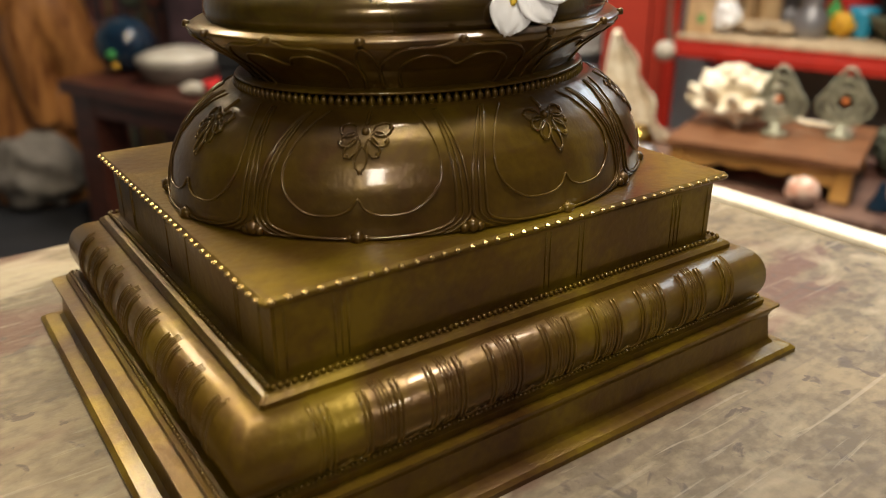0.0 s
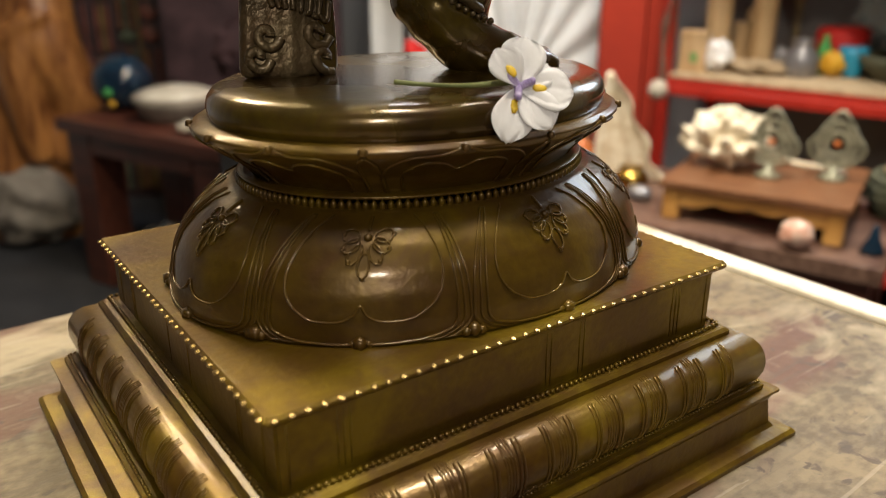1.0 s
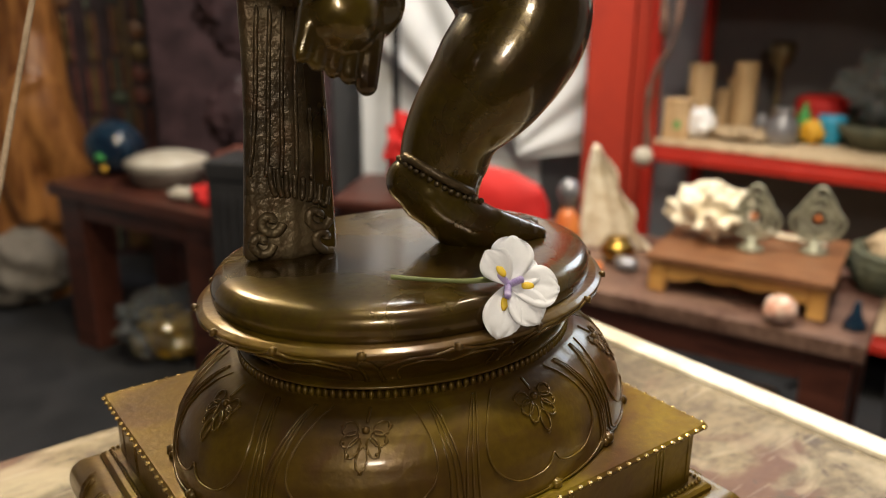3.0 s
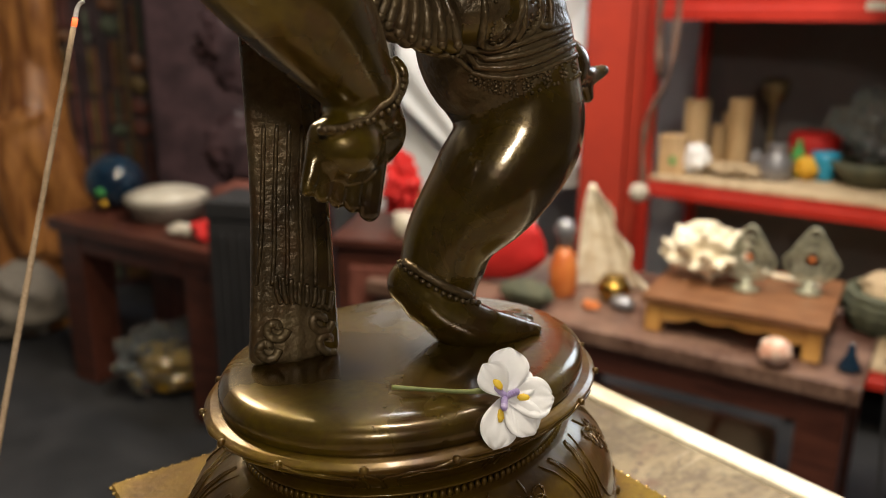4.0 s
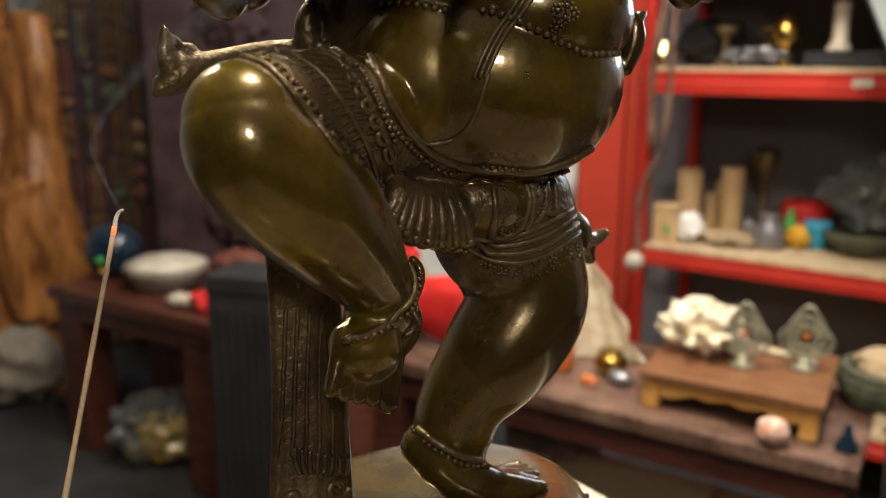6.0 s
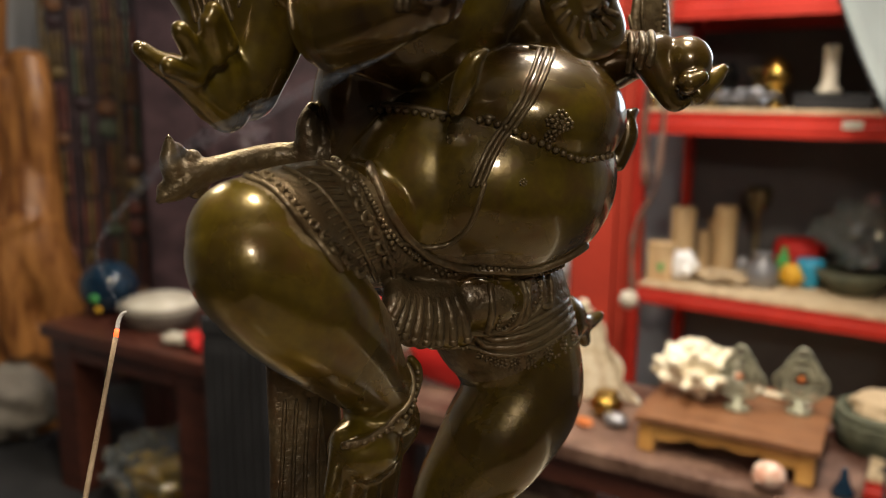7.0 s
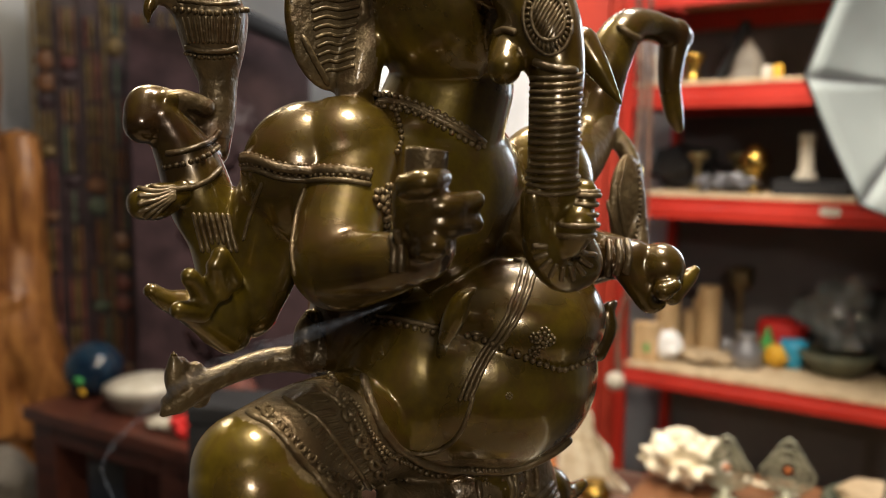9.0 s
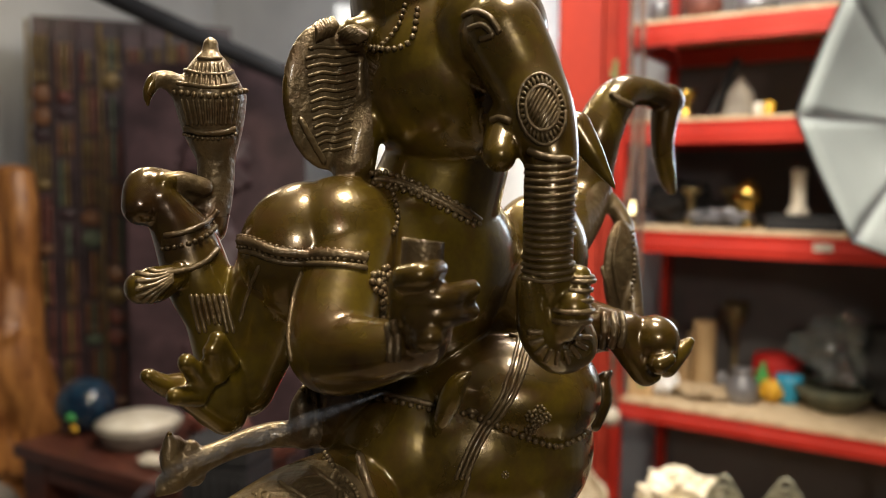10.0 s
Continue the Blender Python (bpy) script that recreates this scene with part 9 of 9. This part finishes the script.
for x in (0.075, 0.645):
    for y in (0.075, 0.405):
        part("leg", box_bm(x, y, 0, 0.11, 0.11, LZ - 0.04, 0.005), DARK_WOOD, side)
for y in (0.03, 0.45):
    part("apron", box_bm(0.36, y, LZ - 0.1, 0.45, 0.02, 0.06), DARK_WOOD, side)
ball = root("glass_globe", on_left(0.08, 0.2, LZ), "dark blue glazed globe with green and yellow glints", "globe")
bm = bmesh.new()
ball_bm(bm, 0, 0, 0.088, 0.09, 1.1, 1, 1, u=28, v=18)
part("body", bm, BLUE_GLASS, ball, "", True)
bm = bmesh.new()
ball_bm(bm, 0.03, -0.08, 0.07, 0.02, 1.3, 0.4, 0.8, u=12, v=8)
part("green_spot", bm, PLASTIC_GREEN, ball, "green glazed spot", True)
bm = bmesh.new()
ball_bm(bm, 0.045, -0.078, 0.035, 0.014, 1.2, 0.5, 0.8, u=12, v=8)
part("yellow_spot", bm, YELLOW, ball, "yellow glazed spot", True)
dish = root("serving_dish", on_left(0.33, 0.2, LZ), "wide cream ceramic dish on the side table", "dish")
part("bowl", lathe_bm([(0.08, 0), (0.1, 0.01), (0.12, 0.05), (0.13, 0.07), (0.122, 0.07), (0.08, 0.02)], 32), STONE, dish, "", True)
part("cover", lathe_bm([(0.122, 0.071), (0.124, 0.078), (0.085, 0.092), (0.035, 0.102), (0.01, 0.104)], 32), CERAMIC, dish, "cream shallow cover", True)
lump("red_packet", on_left(0.63, 0.08, LZ), RED_CLOTH, "shiny red and white packet on table", "packet", 0.04, 1.2, 0.8, 0.7, 0.35, 2, 71, 4, False)
lump("blue_packet", on_left(0.53, 0.08, LZ), CERAMIC, "crumpled blue and white packet on table", "packet", 0.034, 1.4, 0.8, 0.5, 0.35, 2, 73, 4, False)
lump("folded_cloth", on_left(0.5, 0.36, LZ), CARVED_RED, "folded dark red patterned cloth on table", "cloth", 0.085, 1.4, 0.8, 0.6, 0.15, 2, 75)
lump("stone_block", pose(-1.5, 2.86, 0), STONE, "rough pale stone standing on the floor", "stone", 0.14, 1.2, 0.9, 0.95, 0.3, 2, 77)
carton = root("carton", on_left(0.42, 0.4, 0), "open tan cardboard carton under the table", "carton")
part("body", box_bm(0, 0, 0, 0.18, 0.16, 0.34, 0.003), CARD, carton)
part("flap", box_bm(0, -0.09, 0.335, 0.18, 0.06, 0.004), CARD, carton)
lump("plastic_bag", pose(-0.83, 2.38, 0), CLEAR, "crumpled clear plastic bag on the floor", "plastic bag", 0.115, 1.2, 0.9, 0.9, 0.4, 2.2, 81, 4, False)
lump("yellow_parcel", pose(-0.80, 2.38, 0), YELLOW, "dull yellow paper parcel inside plastic bag", "parcel", 0.075, 1.2, 0.8, 1.0, 0.3, 2, 83)

chest = root("storage_chest", pose(-0.42, 1.93, 0, 0, 0, -14) @ Matrix.Diagonal((0.85, 0.85, 0.94, 1)), "tall black ribbed storage chest on floor", "chest")
part("body", box_bm(0, 0, 0, 0.2, 0.18, 0.74, 0.006), BLACK, chest)
part("lid", box_bm(0, 0, 0.741, 0.206, 0.186, 0.05, 0.008), BLACK, chest)
for k in range(7):
    part("rib", box_bm(-0.084 + 0.028 * k, -0.0945, 0.03, 0.012, 0.009, 0.68, 0.003), BLACK, chest)
part("edge_trim", box_bm(-0.104, 0.02, 0.02, 0.008, 0.14, 0.7, 0.002), CARVED_RED, chest, "dark red edge trim")
cabinet = root("red_side_cabinet", pose(-0.12, 2.02, 0, 0, 0, -12), "dark red-brown wooden cabinet with carved edge", "cabinet")
part("body", box_bm(0, 0.1, 0, 0.2, 0.3, 0.6, 0.004), DARK_WOOD, cabinet)
part("top", box_bm(0, 0.1, 0.6, 0.23, 0.33, 0.022, 0.004), DARK_WOOD, cabinet)
part("door", box_bm(0.01, -0.057, 0.05, 0.15, 0.014, 0.5, 0.003), CARVED_RED, cabinet)
turned("white_mug", pose(-0.05, 2.0, 0.622), [(0.026, 0), (0.03, 0.004), (0.032, 0.06), (0.029, 0.06)], CERAMIC, "white ceramic mug on the red cabinet", "mug")
lump("red_ribbon", pose(-0.06, 2.12, 0.622), RED_CLOTH, "bunch of red and silver ribbon on cabinet", "ribbon", 0.05, 0.9, 0.8, 1.6, 0.5, 2.5, 85, 4, False)
plank = finish("wooden_plank", tube_bm([(-0.050, 2.340, 0.724, 0.026), (0.117, 2.264, 0.358, 0.026)], 4), PALE_WOOD)
tagged(plank, "pale wooden plank leaning against white panel", "plank")

# ---- carved timber figure, screens ----
wood = bmesh.new()
for rows in (((-0.16, 0, 0.26, 0.17), (-0.12, 0, 0.5, 0.17), (-0.1, 0, 0.85, 0.16), (-0.14, 0, 1.15, 0.16), (-0.12, 0, 1.45, 0.14)),
             ((0.1, -0.06, 0.3, 0.09), (0.14, -0.06, 0.5, 0.1), (0.07, -0.08, 0.72, 0.13), (0.08, -0.05, 1.0, 0.1), (0.03, -0.03, 1.3, 0.11)),
             ((0.02, -0.14, 0.32, 0.06), (0.0, -0.16, 0.6, 0.07), (0.05, -0.15, 0.8, 0.06)),
             ((-0.2, -0.12, 0.7, 0.05), (-0.05, -0.18, 0.74, 0.045), (0.1, -0.17, 0.82, 0.04)),
             ((0.11, -0.08, 0.95, 0.06), (0.13, -0.1, 1.2, 0.062), (0.1, -0.06, 1.38, 0.07)),
             ((-0.12, 0, 1.4, 0.13), (-0.08, -0.02, 1.6, 0.12), (-0.06, -0.03, 1.74, 0.1)),
             ((-0.05, 0, 0.0, 0.2), (-0.05, 0, 0.15, 0.19), (-0.05, 0, 0.3, 0.16))):
    tube_bm(smooth_path(rows, 5), 20, wood)
    for p in (rows[0], rows[-1]):
        ball_bm(wood, *p[:3], p[3], 1, 1, 0.5, u=20, v=10)
me = bpy.data.meshes.new("carved_figure")
wood.to_mesh(me)
wood.free()
me.polygons.foreach_set("use_smooth", [True] * len(me.polygons))
me.materials.append(CARVED_WOOD)
figure_wood = new("carved_figure", me)
figure_wood.matrix_world = pose(-1.5, 3.05, 0, 0, 0, 8)
mod = figure_wood.modifiers.new("remesh", "REMESH")
mod.mode, mod.voxel_size = "VOXEL", 0.012
mod = figure_wood.modifiers.new("smooth", "SMOOTH")
mod.factor, mod.iterations = 0.5, 5
tagged(figure_wood, "large honey-brown carved timber statue on floor", "statue")

screen = root("carved_screen", pose(-1.2, 3.45, 0, 0, 0, 14), "tall carved wooden screen in faded gilt and red", "screen")
part("backing", box_bm(0.1, 0.03, 0, 0.78, 0.02, 2.02), PURPLE_WOOD, screen)
tones = (GILT, CARVED_RED, CARVED_GREEN, GILT, PURPLE_WOOD, BROWN_WOOD, BROWN_WOOD)
for k in range(9):
    x = -0.26 + 0.09 * k
    part("post", box_bm(x - 0.044, 0.005, 0.02, 0.012, 0.03, 1.98, 0.002, 1), PURPLE_WOOD if k % 3 else GILT, screen)
    z = 0.04
    while z < 1.9:
        h = random.choice((0.05, 0.08, 0.14, 0.2))
        m = random.choice(tones)
        if h > 0.1:
            for dx in (-0.022, 0, 0.022):
                part("baluster", lathe_bm([(0.008, z), (0.009, z + 0.01), (0.006, z + h * 0.3), (0.009, z + h * 0.6), (0.007, z + h - 0.012)], 8, m=pose(x + dx, 0.0, 0)), random.choice(tones), screen)
        else:
            bm = lump_bm(0.036, 1, 0.35, h / 0.075, 0.3, 3, k * 7 + z, 2)
            bm.transform(pose(x, 0.0, z))
            part("carved_block", bm, m, screen)
        z += h + 0.008
door = root("carved_door", pose(-0.68, 3.05, 0, 0, 0, -4), "dark purplish carved wooden door leaf leaning", "door leaf")
part("leaf", box_bm(0, 0, 0, 0.66, 0.04, 1.79, 0.004), PURPLE_WOOD, door)
for z in (0.12, 0.5, 0.88, 1.26):
    part("panel", lump_bm(0.12, 1.1, 0.14, 1.2, 0.35, 4, z * 9, 4), PURPLE_WOOD, door, "", True).location = (0, -0.02, z)
